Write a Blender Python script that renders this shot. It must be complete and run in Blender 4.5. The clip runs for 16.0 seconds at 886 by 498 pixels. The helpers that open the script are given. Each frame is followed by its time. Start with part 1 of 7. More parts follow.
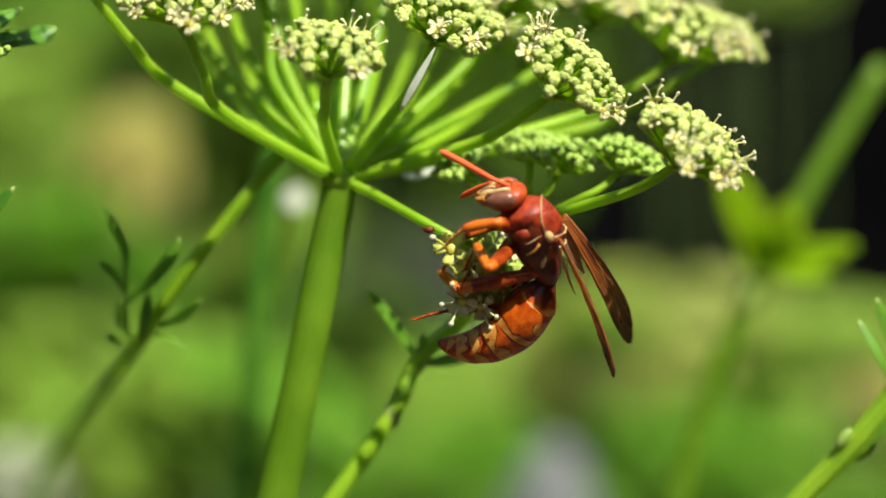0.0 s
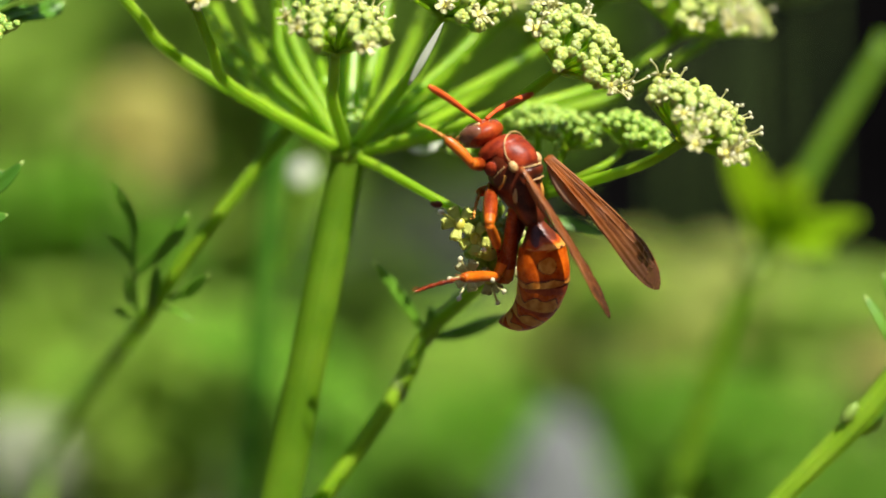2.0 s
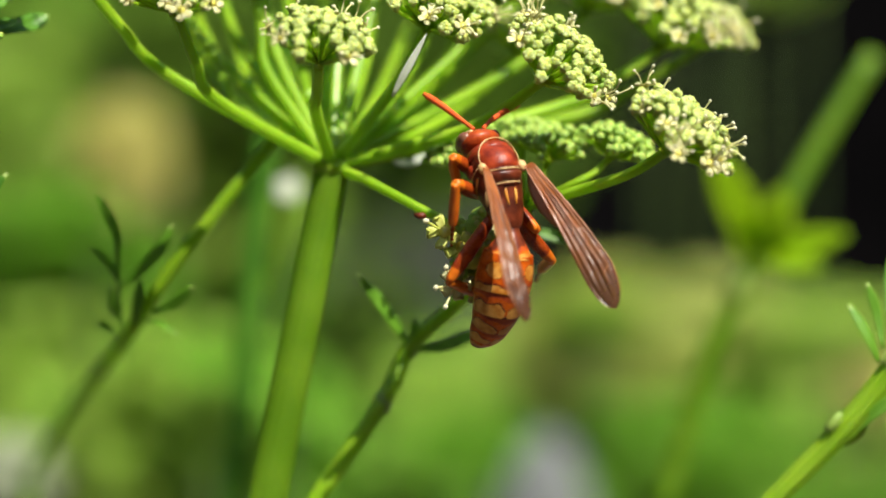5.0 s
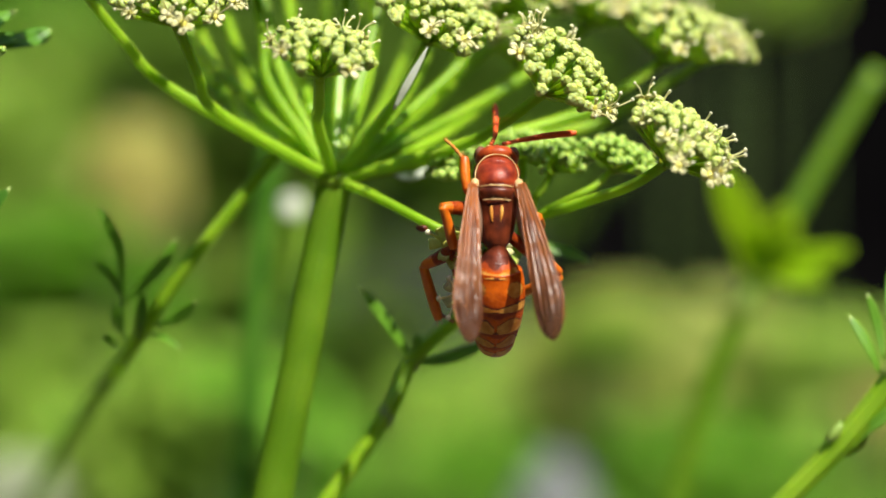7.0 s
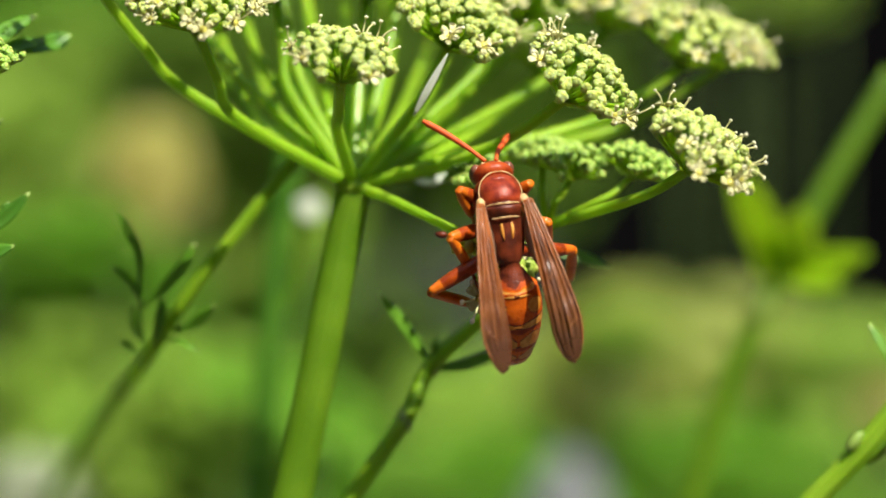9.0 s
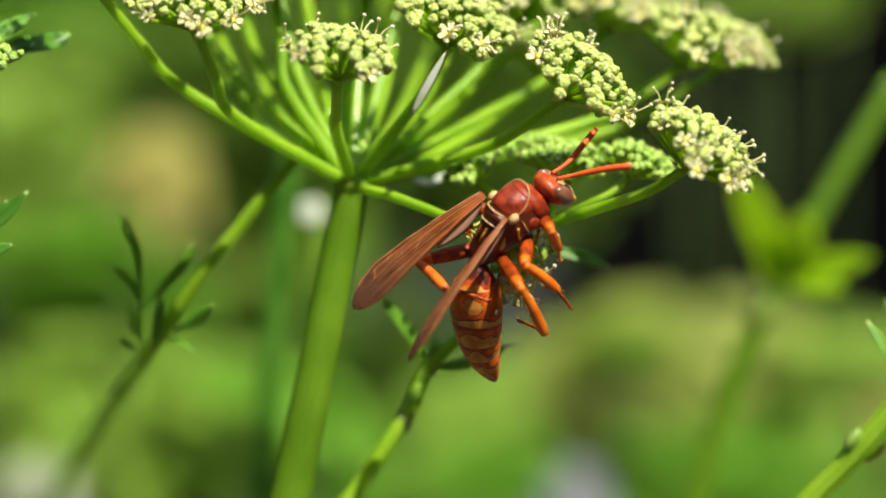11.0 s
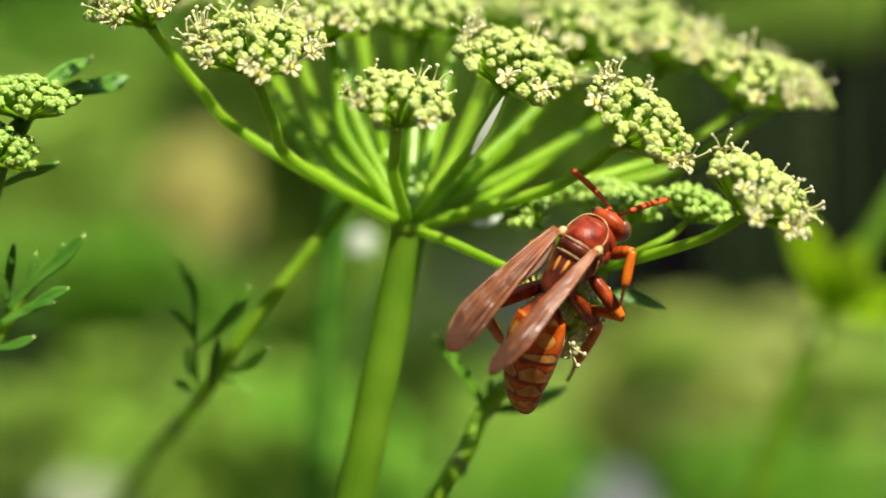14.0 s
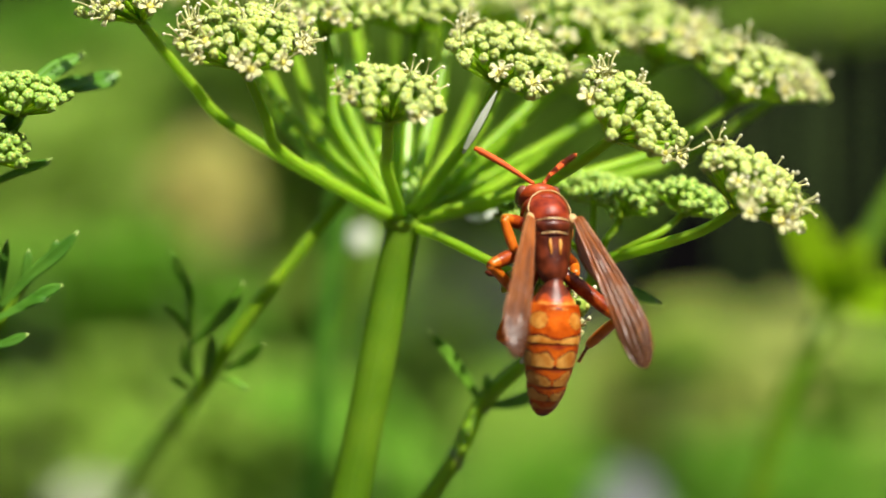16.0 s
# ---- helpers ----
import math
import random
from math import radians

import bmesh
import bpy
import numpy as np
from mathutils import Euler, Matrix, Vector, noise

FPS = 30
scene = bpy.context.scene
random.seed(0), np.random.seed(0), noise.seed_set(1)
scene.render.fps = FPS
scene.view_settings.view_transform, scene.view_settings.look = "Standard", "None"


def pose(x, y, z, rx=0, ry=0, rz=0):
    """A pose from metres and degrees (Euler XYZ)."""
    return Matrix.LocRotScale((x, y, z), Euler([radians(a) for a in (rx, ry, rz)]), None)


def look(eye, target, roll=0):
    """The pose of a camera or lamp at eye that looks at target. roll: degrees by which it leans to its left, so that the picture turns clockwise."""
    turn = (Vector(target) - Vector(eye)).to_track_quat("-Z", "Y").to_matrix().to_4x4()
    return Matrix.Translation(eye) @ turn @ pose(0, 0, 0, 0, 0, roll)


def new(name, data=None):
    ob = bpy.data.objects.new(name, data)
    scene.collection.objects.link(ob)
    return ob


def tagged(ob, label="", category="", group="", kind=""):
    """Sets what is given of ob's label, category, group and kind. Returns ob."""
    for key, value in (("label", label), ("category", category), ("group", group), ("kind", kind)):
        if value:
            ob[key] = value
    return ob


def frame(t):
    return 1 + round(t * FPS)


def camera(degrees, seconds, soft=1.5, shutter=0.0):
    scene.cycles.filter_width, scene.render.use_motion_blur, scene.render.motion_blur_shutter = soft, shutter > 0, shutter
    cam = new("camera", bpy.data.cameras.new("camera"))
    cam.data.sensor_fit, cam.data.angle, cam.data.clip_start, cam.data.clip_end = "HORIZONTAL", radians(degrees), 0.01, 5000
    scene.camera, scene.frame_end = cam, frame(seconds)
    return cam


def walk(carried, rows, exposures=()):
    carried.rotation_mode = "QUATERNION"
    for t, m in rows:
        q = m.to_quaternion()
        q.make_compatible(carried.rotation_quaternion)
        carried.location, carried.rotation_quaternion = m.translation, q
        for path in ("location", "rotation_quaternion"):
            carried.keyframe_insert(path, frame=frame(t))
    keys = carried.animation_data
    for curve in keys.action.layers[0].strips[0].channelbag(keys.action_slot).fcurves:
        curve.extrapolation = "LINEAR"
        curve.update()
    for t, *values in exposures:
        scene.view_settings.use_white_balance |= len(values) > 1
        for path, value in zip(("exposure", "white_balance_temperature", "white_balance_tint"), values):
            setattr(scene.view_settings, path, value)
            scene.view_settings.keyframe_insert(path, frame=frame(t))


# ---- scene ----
MM = 0.001
UPWARD = Vector((0, 0, 1))

# ---- camera ----
cam = camera(18, 16.0, soft=1.7)
cam.data.dof.use_dof = True
cam.data.dof.focus_distance = 0.301
cam.data.dof.aperture_fstop = 9.5
walk(cam, [
    (0, look((-0.00062, -0.29585, 0.60203), (-0.00022, 0.00415, 0.60320), -0.028)),
    (0.5, look((-0.00103, -0.29613, 0.60263), (-0.00267, 0.00387, 0.60298), 0.122)),
    (1, look((-0.00034, -0.29692, 0.59979), (-0.00076, 0.00308, 0.59854), 0.013)),
    (1.5, look((-0.00044, -0.29707, 0.60096), (-0.00041, 0.00293, 0.59957), -0.092)),
    (2, look((-0.00100, -0.29683, 0.60287), (-0.00107, 0.00316, 0.60048), 0.017)),
    (2.5, look((-0.00150, -0.29676, 0.60279), (-0.00136, 0.00323, 0.60064), 0.004)),
    (3, look((-0.00000, -0.29669, 0.60043), (-0.00000, 0.00331, 0.60038), 0.005)),
    (3.5, look((0.00073, -0.29764, 0.60057), (0.00189, 0.00235, 0.60004), -0.123)),
    (4, look((-0.00042, -0.29591, 0.60544), (-0.00131, 0.00406, 0.60169), -0.013)),
    (4.5, look((0.00072, -0.29569, 0.60135), (0.00057, 0.00431, 0.60047), -0.019)),
    (5, look((-0.00046, -0.29663, 0.60065), (0.00068, 0.00337, 0.60165), -0.100)),
    (5.2, look((-0.00144, -0.29756, 0.60031), (0.00022, 0.00242, 0.60271), -0.023)),
    (7.3, look((0.00091, -0.29721, 0.59853), (0.00054, 0.00276, 0.60283), -0.236)),
    (7.5, look((-0.00040, -0.29690, 0.59750), (0.00079, 0.00306, 0.60210), -0.083)),
    (8, look((-0.00175, -0.29736, 0.59934), (-0.00100, 0.00261, 0.60346), 0.014)),
    (8.5, look((0.00004, -0.29717, 0.60119), (-0.00127, 0.00282, 0.60385), -0.123)),
    (9, look((-0.00026, -0.29727, 0.60065), (-0.00158, 0.00271, 0.60369), -0.052)),
    (9.2, look((-0.00122, -0.29791, 0.59919), (-0.00153, 0.00206, 0.60305), -0.064)),
    (11.3, look((0.00148, -0.29674, 0.59823), (-0.00135, 0.00320, 0.60369), -0.029)),
    (11.5, look((0.00113, -0.29718, 0.59606), (0.00025, 0.00275, 0.60249), -0.035)),
    (12, look((-0.00057, -0.29650, 0.58559), (0.00432, 0.00319, 0.59829), -0.292)),
    (12.5, look((-0.00210, -0.29781, 0.58594), (0.00027, 0.00185, 0.59996), -0.011)),
    (13, look((-0.00398, -0.29746, 0.58885), (-0.00155, 0.00225, 0.60195), 0.017)),
    (13.5, look((0.00249, -0.29705, 0.59313), (-0.00000, 0.00278, 0.60308), -0.495)),
    (14, look((-0.00159, -0.29681, 0.60479), (-0.00760, 0.00311, 0.60843), 0.043)),
    (14.5, look((0.00218, -0.29570, 0.60004), (-0.00454, 0.00415, 0.60662), -0.112)),
    (15, look((0.00031, -0.29615, 0.60079), (-0.00614, 0.00372, 0.60699), -0.031)),
    (15.5, look((0.00219, -0.29578, 0.59963), (-0.00474, 0.00408, 0.60600), -0.169)),
    (16, look((0.00110, -0.29563, 0.60435), (-0.00689, 0.00424, 0.60791), -0.235)),
])

# ---- light ----
scene.view_settings.exposure = 0.80
world = bpy.data.worlds.new("sky")
scene.world = world
world.use_nodes = True
wn = world.node_tree.nodes
sky = wn.new("ShaderNodeTexSky")
sky.sky_type = "NISHITA"
sky.sun_disc = False
sky.sun_elevation = radians(52)
sky.sun_rotation = radians(150)
wn["Background"].inputs["Strength"].default_value = 0.1
world.node_tree.links.new(sky.outputs["Color"], wn["Background"].inputs["Color"])
sun = new("sun", bpy.data.lights.new("sun", "SUN"))
sun.data.energy = 5.0
sun.data.angle = radians(0.6)
sun.data.color = (1.0, 0.95, 0.86)
sun.matrix_world = look((0.40, -0.68, 1.6), (0, 0, 0.6))


# ---- materials ----
def material(name, base, second, rough=0.5, scale=400.0, translucent=0.0, glow=None, bump=0.15, fine=3000.0, spec=0.5, coat=0.0, vary=0.12, sss=0.0, reach=0.0012):
    """Two-scale noise between two colours, relief, and light passing through thin tissue."""
    m = bpy.data.materials.new(name)
    m.use_nodes = True
    n, l = m.node_tree.nodes, m.node_tree.links
    out, p = n["Material Output"], n["Principled BSDF"]
    co = n.new("ShaderNodeTexCoord")
    big, small = n.new("ShaderNodeTexNoise"), n.new("ShaderNodeTexNoise")
    big.inputs["Scale"].default_value, small.inputs["Scale"].default_value = scale, fine
    big.inputs["Detail"].default_value = 3.0
    l.new(co.outputs["Object"], big.inputs["Vector"])
    l.new(co.outputs["Object"], small.inputs["Vector"])
    ramp = n.new("ShaderNodeValToRGB")
    ramp.color_ramp.elements[0].position, ramp.color_ramp.elements[1].position = 0.35, 0.65
    ramp.color_ramp.elements[0].color, ramp.color_ramp.elements[1].color = (*base, 1), (*second, 1)
    l.new(big.outputs["Fac"], ramp.inputs["Fac"])
    hsv = n.new("ShaderNodeHueSaturation")
    info = n.new("ShaderNodeObjectInfo")
    span = n.new("ShaderNodeMapRange")
    span.inputs["To Min"].default_value, span.inputs["To Max"].default_value = 1.0 - vary, 1.0 + vary
    l.new(info.outputs["Random"], span.inputs["Value"])
    l.new(span.outputs["Result"], hsv.inputs["Value"])
    l.new(ramp.outputs["Color"], hsv.inputs["Color"])
    l.new(hsv.outputs["Color"], p.inputs["Base Color"])
    rr = n.new("ShaderNodeMapRange")
    rr.inputs["To Min"].default_value, rr.inputs["To Max"].default_value = max(rough - 0.1, 0.05), min(rough + 0.12, 1)
    l.new(small.outputs["Fac"], rr.inputs["Value"])
    l.new(rr.outputs["Result"], p.inputs["Roughness"])
    p.inputs["Specular IOR Level"].default_value = spec
    p.inputs["Coat Weight"].default_value = coat
    if sss:
        p.inputs["Subsurface Weight"].default_value = sss
        p.inputs["Subsurface Scale"].default_value = reach
        p.inputs["Subsurface Radius"].default_value = (1.0, 0.9, 0.25)
    bp = n.new("ShaderNodeBump")
    bp.inputs["Strength"].default_value = bump
    bp.inputs["Distance"].default_value = 0.0001
    l.new(small.outputs["Fac"], bp.inputs["Height"])
    l.new(bp.outputs["Normal"], p.inputs["Normal"])
    if translucent:
        tr, mix = n.new("ShaderNodeBsdfTranslucent"), n.new("ShaderNodeMixShader")
        mix.inputs["Fac"].default_value = translucent
        if glow:
            tr.inputs["Color"].default_value = (*glow, 1)
        else:
            l.new(hsv.outputs["Color"], tr.inputs["Color"])
        l.new(p.outputs["BSDF"], mix.inputs[1])
        l.new(tr.outputs["BSDF"], mix.inputs[2])
        l.new(mix.outputs["Shader"], out.inputs["Surface"])
    return m


STEM = material("stem_green", (0.12, 0.25, 0.010), (0.18, 0.33, 0.018), 0.42, 150, 0.4, (0.40, 0.62, 0.02), 0.12, 1500, 0.3, sss=0.6, reach=0.003)
RAY = material("ray_green", (0.21, 0.39, 0.014), (0.34, 0.54, 0.035), 0.34, 160, 0.38, (0.54, 0.82, 0.04), 0.15, 1500, 0.35, sss=0.6, reach=0.002)
PALE = material("ray_joint", (0.27, 0.42, 0.06), (0.36, 0.50, 0.10), 0.5, 400, 0.3, None, 0.1, 1500)
# leaf colour; also stands in for the shade on the plain stem
LEAF = material("leaf_and_shaded_stem_green", (0.06, 0.19, 0.014), (0.11, 0.28, 0.025), 0.38, 300, 0.4, (0.22, 0.50, 0.02), 0.3, 1800)
SPRIG = material("sprig_green", (0.09, 0.25, 0.015), (0.16, 0.35, 0.025), 0.4, 200, 0.42, (0.34, 0.62, 0.03), 0.3, 1800)
BUD = material("bud_green", (0.34, 0.44, 0.09), (0.45, 0.53, 0.15), 0.5, 900, 0.0, None, 0.25, 4000, sss=0.6, reach=0.0008)
YOUNG = material("young_bud_green", (0.19, 0.36, 0.035), (0.34, 0.51, 0.08), 0.5, 900, 0.0, None, 0.25, 4000, sss=0.6, reach=0.0008)
PETAL = material("petal_cream", (0.66, 0.64, 0.26), (0.76, 0.75, 0.40), 0.55, 900, 0.3, (0.75, 0.7, 0.33), 0.2, 4000)
GREENISH = material("petal_green_yellow", (0.62, 0.66, 0.12), (0.74, 0.76, 0.22), 0.5, 900, 0.45, (0.75, 0.8, 0.2), 0.2, 4000)
FRUIT = material("young_fruit_green", (0.42, 0.58, 0.08), (0.54, 0.68, 0.12), 0.45, 900, 0.35, (0.5, 0.72, 0.1), 0.2, 4000)
DISC = material("flower_disc", (0.55, 0.50, 0.06), (0.62, 0.58, 0.12), 0.35, 900, 0.15, None, 0.2, 4000)
ANTHER = material("anther_white", (0.74, 0.70, 0.42), (0.80, 0.77, 0.52), 0.6, 900, 0.2, None, 0.2, 4000)
BRACT = material("bract_pale", (0.66, 0.72, 0.52), (0.80, 0.84, 0.70), 0.25, 300, 0.3, None, 0.2, 2000, 0.6)
SOIL = material("soil", (0.035, 0.028, 0.022), (0.08, 0.065, 0.05), 0.9, 30, 0, None, 0.8, 300)
# near black because the hedge's shade is held in this base colour
HEDGE = material("hedge_shade_colour", (0.0009, 0.0008, 0.0010), (0.0026, 0.0024, 0.0024), 0.95, 25, 0, None, 0.6, 250, 0.02)
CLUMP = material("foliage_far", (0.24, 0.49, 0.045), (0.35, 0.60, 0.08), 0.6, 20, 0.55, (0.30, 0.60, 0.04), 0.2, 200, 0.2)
# darker copy of the far foliage, with shade put into the leaf colour
CLUMP_SHADED = material("foliage_far_shaded", (0.12, 0.23, 0.022), (0.18, 0.30, 0.035), 0.6, 20, 0.5, (0.18, 0.34, 0.03), 0.2, 200, 0.2)
CLUMP_YELLOW = material("flowering_far", (0.31, 0.50, 0.06), (0.42, 0.59, 0.11), 0.6, 20, 0.5, (0.46, 0.63, 0.08), 0.2, 200, 0.2)
CLUMP_PALE = material("pale_flowering_far", (0.52, 0.62, 0.13), (0.64, 0.70, 0.22), 0.6, 20, 0.5, (0.62, 0.70, 0.14), 0.2, 200, 0.2)
STALK = material("stalk_far", (0.03, 0.055, 0.010), (0.05, 0.08, 0.015), 0.7, 60, 0.0, None, 0.3, 400, 0.2)
CLUMP_TAN = material("seed_head_far", (0.64, 0.62, 0.20), (0.74, 0.72, 0.28), 0.6, 20, 0.4, (0.75, 0.70, 0.22), 0.2, 200, 0.2)
CLUMP_WHITE = material("white_flowering_far", (0.60, 0.66, 0.46), (0.72, 0.76, 0.60), 0.6, 20, 0.4, (0.66, 0.7, 0.5), 0.2, 200, 0.2)
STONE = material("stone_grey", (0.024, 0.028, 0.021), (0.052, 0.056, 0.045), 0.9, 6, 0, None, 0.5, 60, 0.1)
MAROON = material("chitin_maroon", (0.12, 0.010, 0.003), (0.34, 0.044, 0.011), 0.40, 750, 0.0, None, 0.5, 4500, 0.3, 0.0, 0.0)
DARK = material("chitin_dark", (0.05, 0.009, 0.003), (0.15, 0.028, 0.009), 0.32, 750, 0.0, None, 0.5, 4500, 0.3, 0.0, 0.0)
RUST = material("chitin_rust", (0.27, 0.028, 0.001), (0.60, 0.115, 0.006), 0.28, 650, 0.0, None, 0.45, 4500, 0.25, 0.0, 0.0, sss=0.1, reach=0.0004)
OCHRE = material("chitin_ochre", (0.42, 0.14, 0.014), (0.66, 0.33, 0.07), 0.3, 900, 0.0, None, 0.4, 4500, 0.25, 0.0, 0.0, sss=0.1, reach=0.0004)
CREAM = material("chitin_cream", (0.46, 0.27, 0.09), (0.66, 0.46, 0.21), 0.4, 900, 0.1, None, 0.4, 4500, 0.3, 0.0, 0.0)
ORANGE = material("leg_orange", (0.46, 0.095, 0.004), (0.66, 0.18, 0.010), 0.32, 400, 0.0, None, 0.2, 6000, 0.4, 0.0, 0.0, sss=0.5, reach=0.0007)
FEMUR = material("femur_rust", (0.16, 0.018, 0.003), (0.36, 0.060, 0.006), 0.28, 700, 0.0, None, 0.35, 4500, 0.3, 0.0, 0.0, sss=0.3, reach=0.0006)
ANTENNA = material("antenna_orange", (0.55, 0.075, 0.012), (0.66, 0.12, 0.02), 0.55, 400, 0.0, None, 0.2, 6000, 0.3, 0.0, 0.0, sss=0.5, reach=0.0005)
RED = material("chitin_red", (0.20, 0.020, 0.004), (0.42, 0.070, 0.011), 0.36, 750, 0.0, None, 0.5, 4500, 0.28, 0.0, 0.0)
EYE = material("eye_brown", (0.15, 0.055, 0.030), (0.24, 0.10, 0.055), 0.22, 900, 0.0, None, 0.05, 9000, 0.5, 0.2, 0.0)
WING = material("wing_amber", (0.34, 0.095, 0.016), (0.56, 0.21, 0.045), 0.26, 300, 0.42, (0.85, 0.30, 0.04), 0.5, 700, 0.35, 0.0, 0.0)


def smoky_tip(m):
    """The wing's pigment darkens along its length, towards the tip."""
    n, l = m.node_tree.nodes, m.node_tree.links
    co, sep, ramp = n.new("ShaderNodeTexCoord"), n.new("ShaderNodeSeparateXYZ"), n.new("ShaderNodeMapRange")
    wob, add = n.new("ShaderNodeTexNoise"), n.new("ShaderNodeMath")
    wob.inputs["Scale"].default_value = 350
    add.operation = "MULTIPLY_ADD"
    add.inputs[1].default_value = 0.004
    l.new(co.outputs["Object"], sep.inputs["Vector"])
    l.new(co.outputs["Object"], wob.inputs["Vector"])
    l.new(wob.outputs["Fac"], add.inputs[0])
    l.new(sep.outputs["Z"], add.inputs[2])
    l.new(add.outputs["Value"], ramp.inputs["Value"])
    ramp.inputs["From Min"].default_value, ramp.inputs["From Max"].default_value = 0.0055, 0.0175
    # dark membrane between pale lengthwise pleats
    flat, fine, pleat = n.new("ShaderNodeMapping"), n.new("ShaderNodeTexNoise"), n.new("ShaderNodeMapRange")
    flat.inputs["Scale"].default_value = (1, 1, 0.045)
    fine.inputs["Scale"].default_value = 1500
    l.new(co.outputs["Object"], flat.inputs["Vector"])
    l.new(flat.outputs["Vector"], fine.inputs["Vector"])
    l.new(fine.outputs["Fac"], pleat.inputs["Value"])
    pleat.inputs["From Min"].default_value, pleat.inputs["From Max"].default_value = 0.52, 0.66
    pleat.inputs["To Max"].default_value = 0.8
    p = n["Principled BSDF"]
    for bsdf in [p] + [q for q in n if q.type == "BSDF_TRANSLUCENT"]:
        socket = bsdf.inputs["Base Color"] if bsdf == p else bsdf.inputs["Color"]
        mix = n.new("ShaderNodeMix")
        mix.data_type = "RGBA"
        l.new(ramp.outputs["Result"], mix.inputs["Factor"])
        if socket.is_linked:
            l.new(socket.links[0].from_socket, mix.inputs[6])
        else:
            mix.inputs[6].default_value = socket.default_value
        mix.inputs[7].default_value = (0.13, 0.055, 0.028, 1)
        streak = n.new("ShaderNodeMix")
        streak.data_type = "RGBA"
        l.new(pleat.outputs["Result"], streak.inputs["Factor"])
        l.new(mix.outputs[2], streak.inputs[6])
        streak.inputs[7].default_value = (0.14, 0.045, 0.016, 1)
        l.new(streak.outputs[2], socket)


smoky_tip(WING)


def thin_membrane(m, share):
    """Lets part of the light straight through, as a thin wing does."""
    n, l = m.node_tree.nodes, m.node_tree.links
    out, clear, mix = n["Material Output"], n.new("ShaderNodeBsdfTransparent"), n.new("ShaderNodeMixShader")
    clear.inputs["Color"].default_value = (0.95, 0.72, 0.45, 1)
    mix.inputs["Fac"].default_value = share
    l.new(out.inputs["Surface"].links[0].from_socket, mix.inputs[1])
    l.new(clear.outputs["BSDF"], mix.inputs[2])
    l.new(mix.outputs["Shader"], out.inputs["Surface"])


thin_membrane(WING, 0.22)
STARLEAF = material("bract_leaf", (0.25, 0.42, 0.006), (0.34, 0.51, 0.009), 0.5, 60, 0.5, (0.56, 0.78, 0.010), 0.2, 600, 0.2)
VEIN = material("wing_vein", (0.26, 0.085, 0.022), (0.40, 0.15, 0.045), 0.35, 400, 0.15, None, 0.2, 4000, 0.5, 0.0, 0.0)
HINDWING = material("hindwing_pale", (0.34, 0.20, 0.12), (0.44, 0.28, 0.18), 0.35, 300, 0.55, (0.5, 0.32, 0.2), 0.2, 2500, 0.4, 0.0, 0.0)


# ---- tools for meshes; lengths in millimetres ----
def finish(name, bm, mats, smooth=True):
    me = bpy.data.meshes.new(name)
    bmesh.ops.scale(bm, vec=(MM, MM, MM), verts=bm.verts)
    bmesh.ops.recalc_face_normals(bm, faces=bm.faces)
    bm.to_mesh(me)
    bm.free()
    for m in mats if isinstance(mats, (list, tuple)) else [mats]:
        me.materials.append(m)
    if smooth:
        me.polygons.foreach_set("use_smooth", [True] * len(me.polygons))
    return me


def part(name, bm, mats, parent, label="", at=None, smooth=True):
    ob = new(name, bm if isinstance(bm, bpy.types.Mesh) else finish(name, bm, mats, smooth))
    ob.parent = parent
    if at is not None:
        ob.matrix_basis = at
    if label:
        tagged(ob, label)
    return ob


def thing(name, label, category, group="", at=(0, 0, 0), kind=""):
    ob = new(name)
    ob.location = Vector(at) * MM
    return tagged(ob, label, category, group, kind)


def spline(points, steps=6):
    """A smooth line through a few points."""
    p = [Vector(q) for q in points]
    p = [p[0] * 2 - p[1]] + p + [p[-1] * 2 - p[-2]]
    line = []
    for i in range(1, len(p) - 2):
        for k in range(steps):
            t = k / steps
            line.append(0.5 * (2 * p[i] + (p[i + 1] - p[i - 1]) * t + (2 * p[i - 1] - 5 * p[i] + 4 * p[i + 1] - p[i + 2]) * t * t
                               + (3 * p[i] - p[i - 1] - 3 * p[i + 1] + p[i + 2]) * t ** 3))
    line.append(p[-2])
    return line


def tube(bm, line, radius, sides=10, ribs=0, depth=0.1, mat=0, squash=1.0):
    """A closed tube along a line; radius is a number or a function of 0..1."""
    line = [Vector(q) for q in line]
    rings = []
    ref = Vector((0.13, 1, 0.21)).normalized()
    for i, q in enumerate(line):
        d = (line[min(i + 1, len(line) - 1)] - line[max(i - 1, 0)]).normalized()
        a = d.cross(ref).normalized()
        b = a.cross(d)
        f = i / (len(line) - 1)
        r = radius(f) if callable(radius) else radius
        ring = []
        for k in range(sides):
            w = 2 * math.pi * k / sides
            rr = r * (1 + depth * math.cos(ribs * w)) if ribs else r
            ring.append(bm.verts.new(q + a * (math.cos(w) * rr) + b * (math.sin(w) * rr * squash)))
        rings.append(ring)
    for r0, r1 in zip(rings, rings[1:]):
        for k in range(sides):
            bm.faces.new((r0[k], r0[(k + 1) % sides], r1[(k + 1) % sides], r1[k])).material_index = mat
    for ring in (rings[0][::-1], rings[-1]):
        bm.faces.new(ring).material_index = mat


